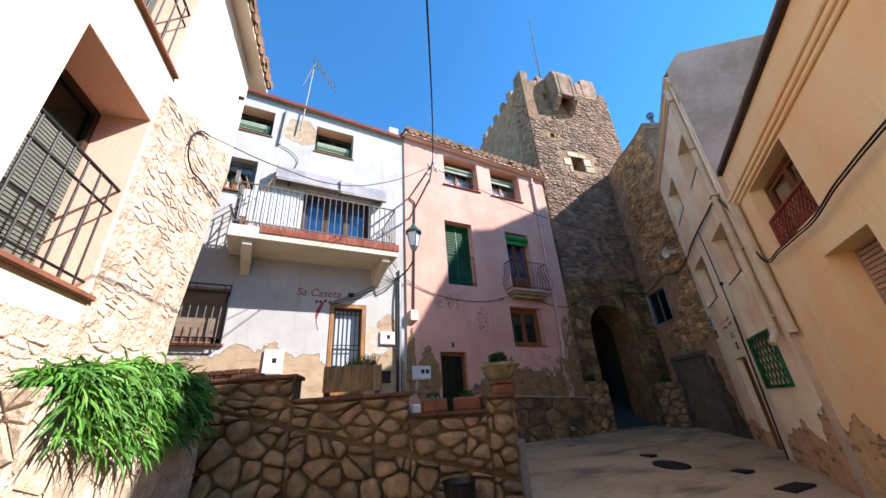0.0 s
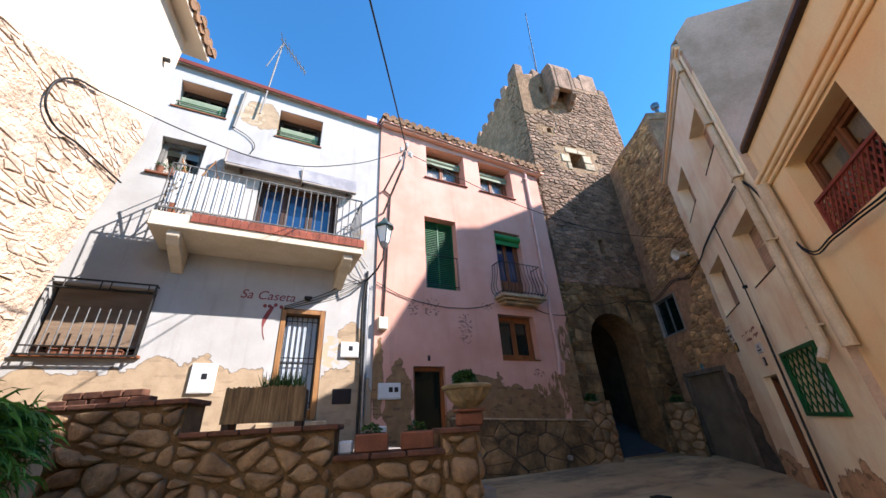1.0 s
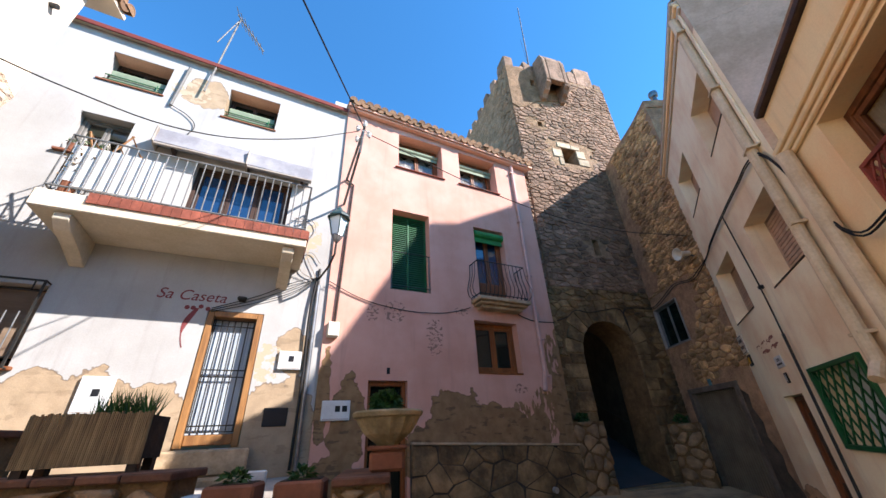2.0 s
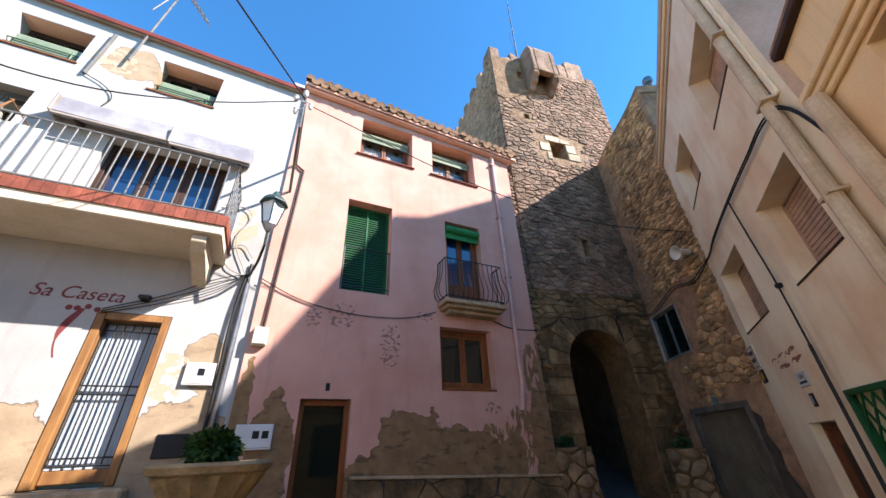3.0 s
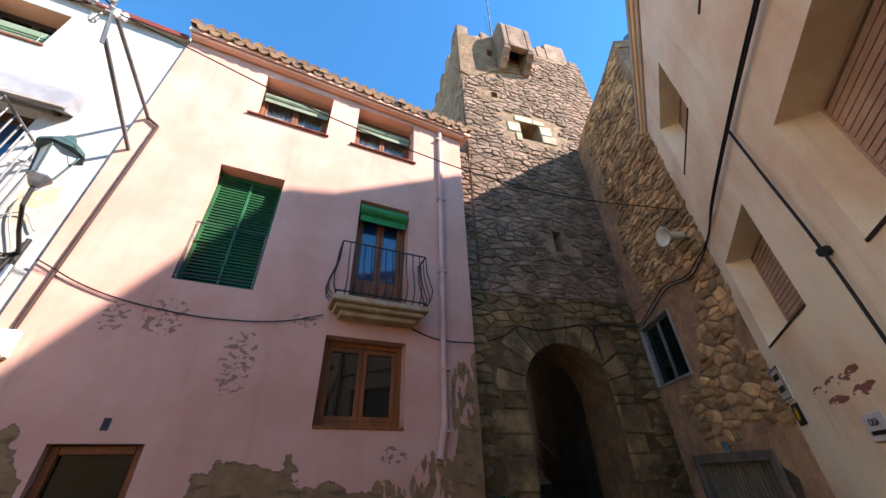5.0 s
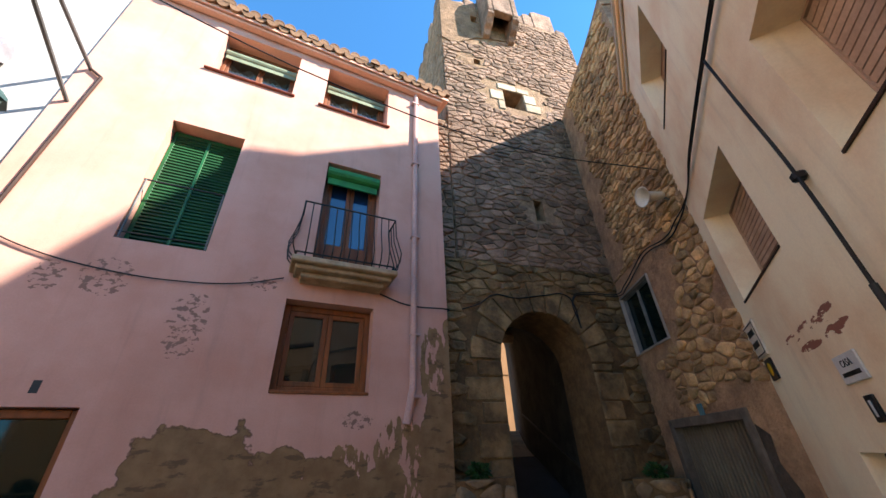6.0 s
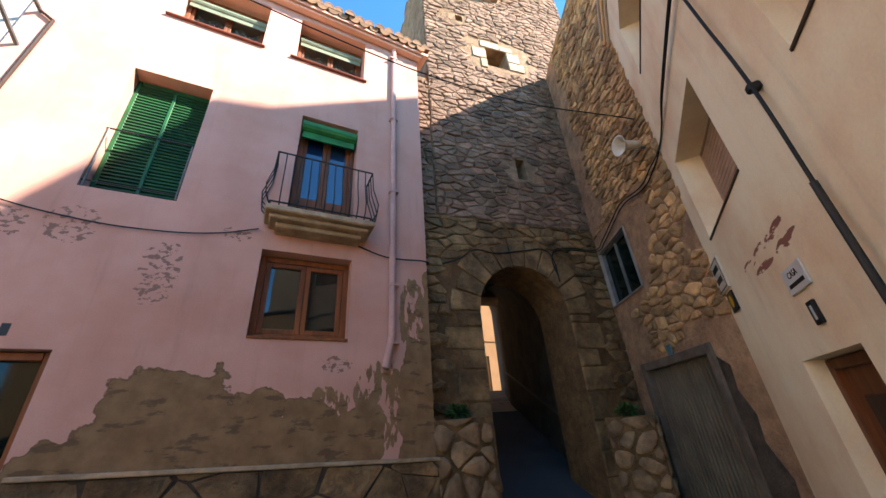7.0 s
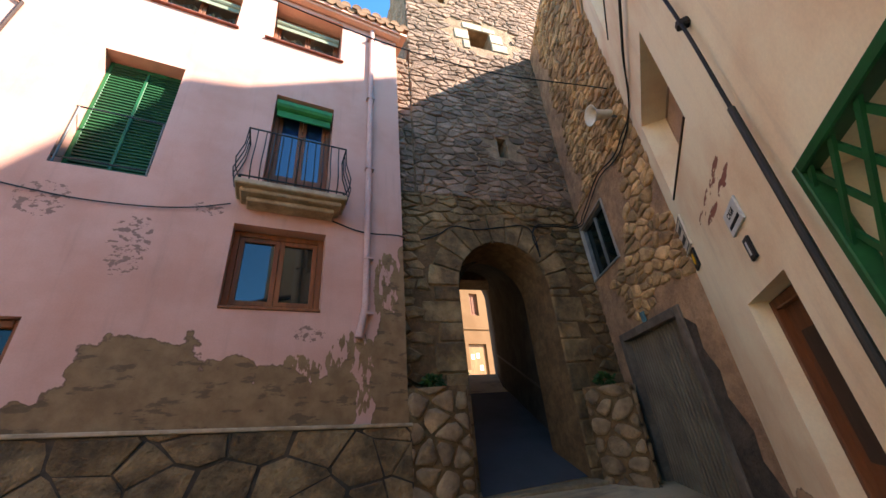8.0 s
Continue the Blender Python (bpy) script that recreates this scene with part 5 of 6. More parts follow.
def build_beige():
    h = thing("beige_house", (4.8, -4, 0), "three-storey beige rendered house with shuttered windows along the lane", "house")
    wins = [(2.85, 4.06, 5.47, 6.4), (0.44, 1.66, 5.6, 6.55), (2.66, 3.85, 3.18, 4.17), (0.16, 1.52, 3.22, 4.28)]
    door, green = (0.9, 1.76, -0.3, 1.85), (2.42, 3.8, 1.2, 2.07)
    wall("wall", AW, -0.37, 4.45, -0.5, 7.4, 0.4, wins + [door, green], M_BEIGE, h)
    slab("gable_wall", side(2.857, -5.357, 0.603, -0.798, -0.798, -0.603), (0.002, 5.5, -0.3, 0.004, -0.4, 6.7), M_GREYWALL, h, "grey cement gable wall")
    bm = bmesh.new()
    P = side(2.857, -5.357, 0.603, -0.798, -0.798, -0.603)
    prism(bm, P, [(0.0, 6.704), (5.5, 6.704), (5.5, 6.8), (2.0, 7.5), (0.3, 7.95), (0.0, 7.6)], -0.3, 0.004)
    make("gable", bm, M_GREYWALL, h)
    slab("far_wall", side(6.408, -2.674, 0.603, -0.798, 0.798, 0.603), (0.4, 5.5, -0.3, 0.1, -0.4, 6.6), M_GREYWALL, h)
    slab("back_wall", AW, (-0.1, 4.45, -5.6, -5.3, -0.4, 6.6), M_GREYWALL, h)
    bm = bmesh.new()
    v = [bm.verts.new(AW(s, d, z)) for s in (-0.3, 4.42) for d, z in ((0.1, 7.43), (0.1, 7.48), (-0.3, 7.9), (-5.6, 6.75), (-5.6, 6.65), (-0.3, 7.8))]
    bm.faces.new(v[:6])
    bm.faces.new(v[:5:-1])
    for i in range(6):
        j = (i + 1) % 6
        bm.faces.new((v[i], v[j], v[j + 6], v[i + 6]))
    roof = make("roof", bm, M_TILES, h)
    for k, (d, z0, z1) in enumerate(((0.11, 7.36, 7.43), (0.08, 7.29, 7.36), (0.04, 7.22, 7.29))):
        slab("cornice", AW, (-0.3, 4.46, 0.0, d, z0, z1), M_SLAB if k != 1 else M_OCHRE, h, bevel=0.015)
    for k, w in enumerate(wins):
        shuttered(AW, h, *w, "deep window closed by a light brown roller shutter", M_BEIGE)
    DA = lambda s, d, z: AW(s - 0.32, d, z)
    # door
    bm = bmesh.new()
    rect_frame(bm, DA, 1.21, 2.09, -0.3, 1.84, 0.07, -0.25, -0.12, False)
    d = make("door", bm, M_WOOD, h, "brown wooden door in a deep reveal, closed", bevel=0.008)
    slab("leaf", DA, (1.28, 2.02, -0.22, -0.17, -0.3, 1.77), M_WOOD, d)
    for z0, z1 in ((0.0, 0.7), (0.85, 1.6)):
        slab("panel", DA, (1.4, 1.9, -0.17, -0.155, z0, z1), M_WOODD, d, bevel=0.006)
    LA = lambda s, d, z: AW(s - 0.13, d, z)
    # green lattice window
    bm = bmesh.new()
    rect_frame(bm, LA, 2.55, 3.93, 1.18, 2.1, 0.05, -0.03, 0.04)
    lat = make("lattice_window", bm, M_GREENM, h, "green metal lattice over a small window", bevel=0.006)
    for k in range(-6, 10):
        for sl in (-1, 1):
            s0 = 2.6 + k * 0.2
            poly = clip(clip([(s0, 1.23), (s0 + 0.034, 1.23), (s0 + 0.034 + sl * 0.62, 2.05), (s0 + sl * 0.62, 2.05)], 1, 0, 3.88), -1, 0, -2.6)
            if len(poly) >= 3:
                bm = bmesh.new()
                prism(bm, LA, poly, 0.0 + 0.012 * (sl > 0), 0.012 + 0.012 * (sl > 0))
                make("lattice_bar", bm, M_GREENM, lat)
    slab("pane", LA, (2.57, 3.91, -0.3, -0.29, 1.2, 2.08), M_FROST, lat)
    # corner strip and downpipes
    bm = bmesh.new()
    tube(bm, AW(4.2, 0.07, 7.3), AW(4.2, 0.07, 4.6), 0.062, 12)
    tube(bm, AW(4.2, 0.07, 4.6), AW(4.25, 0.1, 1.95), 0.062, 12)
    tube(bm, AW(4.25, 0.1, 1.95), AW(4.32, 0.2, 1.8), 0.055, 10)
    p = make("downpipe", bm, M_WALLPIPE, h, "beige painted downpipe")
    for z in (6.9, 5.6, 4.5, 3.4, 2.2):
        slab("clip", AW, (4.12, 4.31, 0.0, 0.14, z, z + 0.03), M_WALLPIPE, p)
    slab("corner_strip", AW, (4.27, 4.35, 0.0, 0.03, 4.5, 7.26), M_BEIGE, h, bevel=0.01)
    bm = bmesh.new()
    tube(bm, AW(2.3, 0.05, 2.6), AW(2.36, 0.12, 0.0), 0.018, 10)
    make("downpipe", bm, M_IRON, h, "black downpipe beside the door")
    NP = lambda s, d, z: AW(s - 0.2, d, z - 0.01)
    # signs
    sgn = tagged(slab("name_plaque", NP, (1.52, 1.85, 0.0, 0.015, 2.25, 2.42), M_WHITEPVC, None, "", 0.004), "white enamel house plaque with two dark lines of writing", "sign")
    cu = bpy.data.curves.new("lettering", "FONT")
    cu.body, cu.size, cu.extrude, cu.align_x = "CASA", 0.062, 0.001, "CENTER"
    cu.materials.append(M_BLACK)
    ob = new("lettering", cu)
    way = Matrix(((AW_U.x, 0, AW_N.x, 0), (AW_U.y, 0, AW_N.y, 0), (0, 1, 0, 0), (0, 0, 0, 1)))
    ob.matrix_world = Matrix.Translation(NP(1.685, 0.017, 2.345)) @ way
    ob.parent = sgn
    ob.matrix_parent_inverse = sgn.matrix_world.inverted()
    slab("writing_bar", NP, (1.56, 1.81, 0.015, 0.017, 2.288, 2.314), M_BLACK, sgn)
    num = tagged(slab("number_plaque", NP, (1.65, 1.75, 0.0, 0.02, 2.02, 2.17), M_BLACK, None, "", 0.004), "black number plaque with a pale mark", "sign")
    slab("writing_bar", NP, (1.685, 1.715, 0.02, 0.022, 2.05, 2.14), M_WHITEPVC, num)
    SP = lambda s, d, z: AW(s - 0.3, d, z + 0.05)
    st = tagged(slab("street_plaque", SP, (0.0, 0.42, 0.0, 0.02, 2.64, 3.0), M_SIGN, None, "", 0.006), "cream ceramic plaque with dark lines of writing", "sign")
    bm = bmesh.new()
    rect_frame(bm, SP, 0.02, 0.4, 2.66, 2.98, 0.012, 0.02, 0.023)
    make("border", bm, M_BLACK, st)
    for z in (2.86, 2.74):
        slab("writing_bar", SP, (0.1, 0.33, 0.02, 0.022, z, z + 0.06), M_BLACK, st)
    HP = lambda s, d, z: AW(s - 0.35, d, z + 0.05)
    sh = tagged(slab("shell_plaque", HP, (0.24, 0.45, 0.0, 0.02, 2.41, 2.61), M_BLACK, None, "", 0.004), "small black plaque with a yellow shell shape", "sign")
    bm = bmesh.new()
    prism(bm, HP, [(0.345 + r * math.cos(a), 2.51 + 1.2 * r * math.sin(a)) for r, a in ((0.05, 0.3 * k) for k in range(21))], 0.02, 0.024)
    make("shell", bm, M_YELLOW, sh)


build_beige()


# ---- ochre house, nearest on the lane ----
def build_ochre():
    h = thing("ochre_house", (1, -7, -0.3), "low ochre rendered house with a red lattice window", "house")
    w1, w2 = (0.08, 1.52, 3.0, 4.03), (1.1, 2.05, 1.2, 2.55)
    wall("wall", BW, -0.64, 9.0, -0.9, 4.8, 0.4, [w1, w2], M_OCHRE, h)
    slab("roof_edge", BW, (-0.62, 9.0, -0.1, 0.07, 4.76, 4.84), M_WOODD, h, bevel=0.01)
    bm = bmesh.new()
    v = [bm.verts.new(BW(s, d, z)) for s in (-0.6, 9.0) for d, z in ((0.06, 4.8), (0.06, 4.88), (-6.0, 5.9), (-6.0, 5.8))]
    for f in ((0, 1, 2, 3), (7, 6, 5, 4), (0, 4, 5, 1), (1, 5, 6, 2), (2, 6, 7, 3), (3, 7, 4, 0)):
        bm.faces.new([v[i] for i in f])
    make("roof", bm, M_TILES, h)
    for d, z0, z1 in ((0.1, 4.2, 4.27), (0.07, 4.13, 4.2), (0.04, 4.07, 4.13)):
        slab("cornice", BW, (-0.62, 9.0, 0.0, d, z0, z1), M_OCHRE, h, bevel=0.012)
    win = casement(BW, h, *w1, 0.22, M_WOOD, M_PANE, "window", "brown curtained window behind a red wooden lattice guard", 2, 0.07, "tied")
    bm = bmesh.new()
    rect_frame(bm, BW, w1[0] + 0.01, w1[1] - 0.01, 3.01, 3.47, 0.035, -0.1, -0.05)
    lat = make("lattice", bm, M_LATT, win, "red wooden lattice")
    bm = bmesh.new()
    for k in range(-4, 16):
        for sl in (-1, 1):
            s0 = 0.12 + k * 0.1
            poly = clip(clip([(s0, 3.04), (s0 + 0.03, 3.04), (s0 + 0.03 + sl * 0.3, 3.45), (s0 + sl * 0.3, 3.45)], 1, 0, 1.48), -1, 0, -0.12)
            if len(poly) >= 3:
                prism(bm, BW, poly, -0.085 + 0.01 * (sl > 0), -0.075 + 0.01 * (sl > 0))
    make("lath_mesh", bm, M_LATT, lat)["kind"] = "stuff"
    shuttered(BW, h, *w2, "deep window closed by a brown slatted shutter", M_OCHRE)
    slab("end_wall", side(-4.73, -11.18, 0.603, -0.798, -0.798, -0.603), (0, 6, 0, 0.3, -0.9, 6), M_OCHRE, h)
    bm = bmesh.new()
    tube(bm, BW(-0.42, 0.1, 4.1), BW(-0.42, 0.1, 1.9), 0.075, 14)
    make("downpipe", bm, M_WALLPIPE, h, "thick ochre downpipe at the corner")
    # taller unseen block behind it, added to shade the terrace wall
    n = thing("terrace_shade_block", BW(3.0, -5.0, -0.5), "plain tall unseen block behind the low ochre house, shading the terrace", "house")
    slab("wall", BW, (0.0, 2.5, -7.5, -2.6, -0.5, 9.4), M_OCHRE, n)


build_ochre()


# unseen block, added and outlined to cast the pink wall's shadow edge
def build_shadow_block():
    h = thing("shadow_block", AW(0.0, -10, 0), "tall unseen block whose outline casts the shadow edge on the pink wall", "house")
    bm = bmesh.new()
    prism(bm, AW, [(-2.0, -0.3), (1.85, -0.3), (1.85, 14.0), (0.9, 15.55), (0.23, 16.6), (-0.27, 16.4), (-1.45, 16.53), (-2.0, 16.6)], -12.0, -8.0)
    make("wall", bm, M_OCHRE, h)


build_shadow_block()


# ---- left house ----
def build_left():
    h = thing("corner_house", (-5.5, -3, 0), "sunlit cream house with bare stonework, balconies and tiled eaves", "house")
    w1, w2 = (2.24, 3.3, 2.2, 4.08), (2.2, 3.25, 4.87, 6.7)
    wall("wall", LW, 0.56, 8.5, -0.9, 7.4, 0.55, [w1, w2], M_WHITE2, h)
    corner = lambda z: 0.56 if z < 2.4 else 0.56 * max(0.0, (5.2 - z) / 2.8)
    bm = bmesh.new()
    prism(bm, LW, [(0.56, -0.9), (0.555, -0.9), (0.555, 2.4), (0.28, 3.8), (0.0, 5.2), (0.0, 7.4), (0.56, 7.4)], -0.55, 0.0)
    make("corner_pier", bm, M_WHITE2, h, "worn leaning corner of the house")
    slab("end_wall", side(-5.153, -1.878, -0.982, 0.188, 0.188, 0.982), (0.5, 6.0, -0.4, 0.0, -0.9, 7.4), M_WHITE2, h)
    slab("back_wall", LW, (0, 8.5, -6.5, -6.2, -0.9, 8.8), M_WHITE2, h)
    tiled_roof(LW, -0.3, 8.5, 0.32, 7.35, 0.27, 5.5, h, M_WHITE2, 5)
    # bare stone area
    edge = lambda s: 5.32 - 0.22 * s - 0.06 * s * s

    def skip(s, z):
        return z > edge(s) or (s > 2.2 and z > 1.85) or s < corner(z) + 0.01 or noise.noise(Vector((s * 2.2, z * 2.6, 4.0))) > 0.22

    bm = bmesh.new()
    pts = [(0.555, -0.6), (4.2, -0.6), (4.2, 1.9), (2.24, 1.95), (2.2, 2.05), (2.2, edge(2.2))] + [(2.2 - 0.22 * k, edge(2.2 - 0.22 * k) + 0.05 * math.sin(5 * k)) for k in range(1, 10)] + [(0.0, 5.2), (0.28, 3.8), (0.55, 2.4)]
    prism(bm, LW, pts, 0.0, 0.012)
    bare = make("bare_stonework", bm, M_MORTAR_L, h, "bare rubble stonework where the render is gone")
    stones("rubble_stone", lambda s, d, z: LW(s, d + 0.012, z), rubble(0.0, 4.2, -0.4, 5.3, 0.19, 0.075, 51, 1.5, skip), 0.012, 0.011, M_STONE_L, bare, 13, False, near=300)
    # two balcony doors
    for o, lab in ((w1, "deep balcony door with a slatted blind"), (w2, "upper balcony door with a rail")):
        bm = bmesh.new()
        rect_frame(bm, LW, o[0] + 0.01, o[1] - 0.01, o[2] + 0.01, o[3] - 0.01, 0.06, -0.5, -0.42)
        d = make("balcony_door", bm, M_WOODD, h, lab)
        slab("pane", LW, (o[0] + 0.06, o[1] - 0.06, -0.47, -0.46, o[2] + 0.06, o[3] - 0.06), M_PANE, d)
        for k in range(36):
            z = o[2] + 0.08 + k * 0.036
            slab("slat", LW, (o[0] + 0.04, o[1] - 0.06, -0.41, -0.395, z, z + 0.025), M_GREYBLIND, d)
        slab("lining", LW, (o[0] - 0.0, o[0] + 0.006, -0.42, -0.004, o[2], o[3]), M_REVEAL, d)
        slab("lining", LW, (o[0] + 0.006, o[1], -0.42, -0.004, o[3] - 0.006, o[3]), M_REVEAL, d)
        slab("sill", LW, (o[0] - 0.06, o[1] + 0.06, -0.4, 0.05, o[2] - 0.05, o[2] - 0.003), M_TERRA, d, bevel=0.008)
        bm = bmesh.new()
        z1 = o[2] + 1.0
        tube(bm, LW(o[0] + 0.01, -0.04, z1), LW(o[1] - 0.01, -0.04, z1), 0.016, 8)
        rail = make("railing", bm, M_IRON, h, "black iron rail with scrolls")
        for z in (o[2] + 0.1, o[2] + 0.78):
            bm = bmesh.new()
            tube(bm, LW(o[0] + 0.01, -0.04, z), LW(o[1] - 0.01, -0.04, z), 0.012, 6)
            make("rail", bm, M_IRON, rail)
        for k in range(6):
            s = o[0] + 0.12 + k * (o[1] - o[0] - 0.2) / 5
            bm = bmesh.new()
            tube(bm, LW(s, -0.04, o[2] + 0.02), LW(s, -0.04, z1), 0.01, 6)
            make("bar", bm, M_IRON, rail)


build_left()


# ---- terrace wall, steps and planters in front of the white house ----
def build_terrace():
    h = thing("terrace_wall", (-2.8, -3.0, 0), "low rubble-stone terrace wall with stepped brick coping", "wall")
    # solid retaining wall in three heights
    tops = [(0.15, 0.5, 1.27), (0.5, 1.5, 1.1), (1.5, 2.98, 1.36), (2.98, 4.5, 1.67)]
    for s0, s1, z in tops:
        slab("core", SW, (s0, s1, -0.4 if s0 > 0.4 else -0.75, 0.0, -0.6, z), M_MORTAR, h)
    for s0, s1, z in tops:
        n = max(1, round((s1 - s0) / 0.3))
        for k in range(n):
            a = s0 + (s1 - s0) * k / n
            slab("coping_brick", SW, (a + 0.004 - (0.04 if k == 0 else 0), a + (s1 - s0) / n - 0.004, -0.46 if s0 > 0.4 else -0.8, 0.05, z, z + 0.05), M_COPING, h, bevel=0.01)
    # large boulders below a slanting band of mud mortar, smaller stones above it
    band = lambda s: 0.3 + 0.26 * s
    lower, upper = [], []
    for s0, s1, z in tops:
        for c in rubble(s0, s1, -0.45, z, 0.28, 0.22, 60 + int(s0 * 10), 1.3):
            c = clip(c, -0.26, 1.0, 0.3 - 0.015)
            if len(c) >= 3:
                lower.append(c)
        for c in rubble(s0, s1, -0.3, z - 0.02, 0.28, 0.17, 70 + int(s0 * 10), 1.2):
            c = clip(c, 0.26, -1.0, -0.3 - 0.025)
            if len(c) >= 3:
                upper.append(c)
    area = lambda p: abs(sum(a[0] * b[1] - a[1] * b[0] for a, b in zip(p, p[1:] + p[:1]))) / 2
    stones("wall_stone", SW, [c for c in lower if area(c) > 0.006], 0.013, 0.085, M_STONE_W, h, 14, True, True)
    stones("wall_stone", SW, [c for c in upper if area(c) > 0.006], 0.017, 0.05, M_STONE_W, h, 17, True, True)
    # end face of the pier
    E = side(-1.164, -3.69, 0.302, 0.953, 0.953, -0.302)
    stones("wall_stone", E, rubble(0.0, 0.75, -0.4, 1.26, 0.26, 0.22, 66, 0.8), 0.02, 0.04, M_STONE_W, h, 15, True, True)
    # terrace floors
    bm = bmesh.new()
    prism(bm, lambda s, d, z: Vector((s, z, d)), [(-5.4, -1.3), (-5.0, -1.5), (-3.7, -2.25), (-2.35, -2.98), (-1.4, -3.3), (-1.4, 0.06), (-5.4, 0.06)], -0.5, 1.12)
    make("terrace_floor", bm, M_CONC, h, "pale concrete terrace floor")
    bm = bmesh.new()
    prism(bm, lambda s, d, z: Vector((s, z, d)), [(-1.4, -3.3), (-0.85, -3.45), (-0.5, 0.0), (-1.4, 0.0)], -0.5, 0.75)
    make("terrace_floor", bm, M_CONC, h)


build_terrace()


def build_bowl():
    c = SW(0.14, -0.34, 1.32)
    e = thing("planter_bowl", c, "fluted stone bowl planter on a terracotta foot with a small shrub", "planter")
    bm = bmesh.new()
    box(bm, SW, 0.01, 0.27, -0.47, -0.21, 1.32, 1.46)
    make("foot", bm, M_TERRA, e, "square terracotta foot", bevel=0.02)
    slab("foot_cap", SW, (-0.01, 0.29, -0.49, -0.19, 1.46, 1.49), M_TERRA, e, bevel=0.01)
    bm = bmesh.new()
    lathe(bm, (c.x, c.y, 1.49), [(0.08, 0.0), (0.1, 0.02), (0.18, 0.08), (0.235, 0.16), (0.25, 0.19)], 28, 0.035)
    make("bowl", bm, M_BOWL, e, "fluted stone bowl")
    bm = bmesh.new()
    lathe(bm, (c.x, c.y, 1.68), [(0.25, 0.0), (0.275, 0.012), (0.285, 0.04), (0.27, 0.055), (0.2, 0.045)], 32)
    make("rim", bm, M_BOWL, e)
    foliage("shrub", (c.x - 0.02, c.y, 1.8), (0.14, 0.14, 0.1), 1000, 0.045, M_LEAFD, e, 3, 0.0, "small dark green shrub")


build_bowl()


def build_reed():
    base = side(-2.7, -2.92, -0.97, 0.243, -0.243, -0.97)
    P = lambda s, d, z: base(s * 0.78, d, z - 0.01)
    e = thing("reed_planter", P(0.5, -0.15, 1.42), "reed-clad planter box on short legs with grasses", "planter")
    slab("body", P, (0.02, 0.98, -0.3, -0.02, 1.5, 1.78), M_SOIL, e)
    bm = bmesh.new()
    rng = random.Random(2)
    for k in range(62):
        s = 0.01 + k * 0.0157
        tube(bm, P(s, 0.0, 1.47), P(s + rng.uniform(-0.005, 0.005), 0.0, 1.8 + rng.uniform(-0.01, 0.01)), 0.009, 5)
    make("reed_mat", bm, M_REED, e)["kind"] = "stuff"
    for s in (0.03, 0.88):
        for d in (-0.28, -0.08):
            slab("leg", P, (s, s + 0.08, d, d + 0.06, 1.42, 1.5), M_WOODD, e)
    bm = bmesh.new()
    for k in range(260):
        a = P(rng.uniform(0.1, 0.6), rng.uniform(-0.26, -0.05), 1.77)
        q = a + Vector((rng.uniform(-0.1, 0.1), rng.uniform(-0.1, 0.1), rng.uniform(0.08, 0.24)))
        w = Vector((rng.uniform(-1, 1), rng.uniform(-1, 1), 0)).normalized() * 0.008
        bm.faces.new([bm.verts.new(v) for v in (a - w, a + w, q)])
    make("grass", bm, M_LEAFD, e, "dark green grassy plants")


build_reed()


def build_brick_planters():
    TP = lambda s, d, z: SW(s, d, z + 0.07)
    for k, s0 in enumerate((0.56, 1.0)):
        e = thing("trough_planter", TP(s0 + 0.2, -0.2, 1.08), "red terracotta trough planter on the wall with a little plant", "planter", "troughs on the wall")
        bm = bmesh.new()
        box(bm, TP, s0, s0 + 0.32, -0.32, -0.06, 1.08, 1.24)
        make("trough", bm, M_TERRA, e, bevel=0.015)
        slab("soil", TP, (s0 + 0.03, s0 + 0.29, -0.29, -0.09, 1.2, 1.245), M_SOIL, e)
        c = TP(s0 + 0.16, -0.19, 1.27)
        foliage("plant", c, (0.09, 0.07, 0.05), 130, 0.05, M_LEAFD, e, 20 + k)
    t = tagged(slab("white_box", TP, (1.34, 1.47, -0.26, -0.1, 1.08, 1.19), M_WHITEPVC, None, "", 0.015), "small white box standing on the wall", "box")
    t = tagged(slab("tile_plate", TP, (1.02, 1.17, -0.4, -0.37, 1.08, 1.3), M_WHITEPVC, None, "", 0.01), "white ceramic plate propped on the wall", "plate")


build_brick_planters()


def build_brick_stack():
    BP = lambda s, d, z: SW(s - 0.15, d, z + 0.06)
    e = thing("brick_stack", BP(4.1, -0.2, 1.66), "rough stack of dark red bricks on the wall top", "bricks")
    rng = random.Random(8)
    for row in range(2):
        for k in range(5 - row):
            s = 3.65 + k * 0.23 + 0.1 * row + rng.uniform(-0.01, 0.01)
            slab("brick", BP, (s, s + 0.21, -0.32, -0.18 + rng.uniform(-0.02, 0.02), 1.66 + row * 0.075, 1.73 + row * 0.075), M_COPING, e, bevel=0.008)


build_brick_stack()


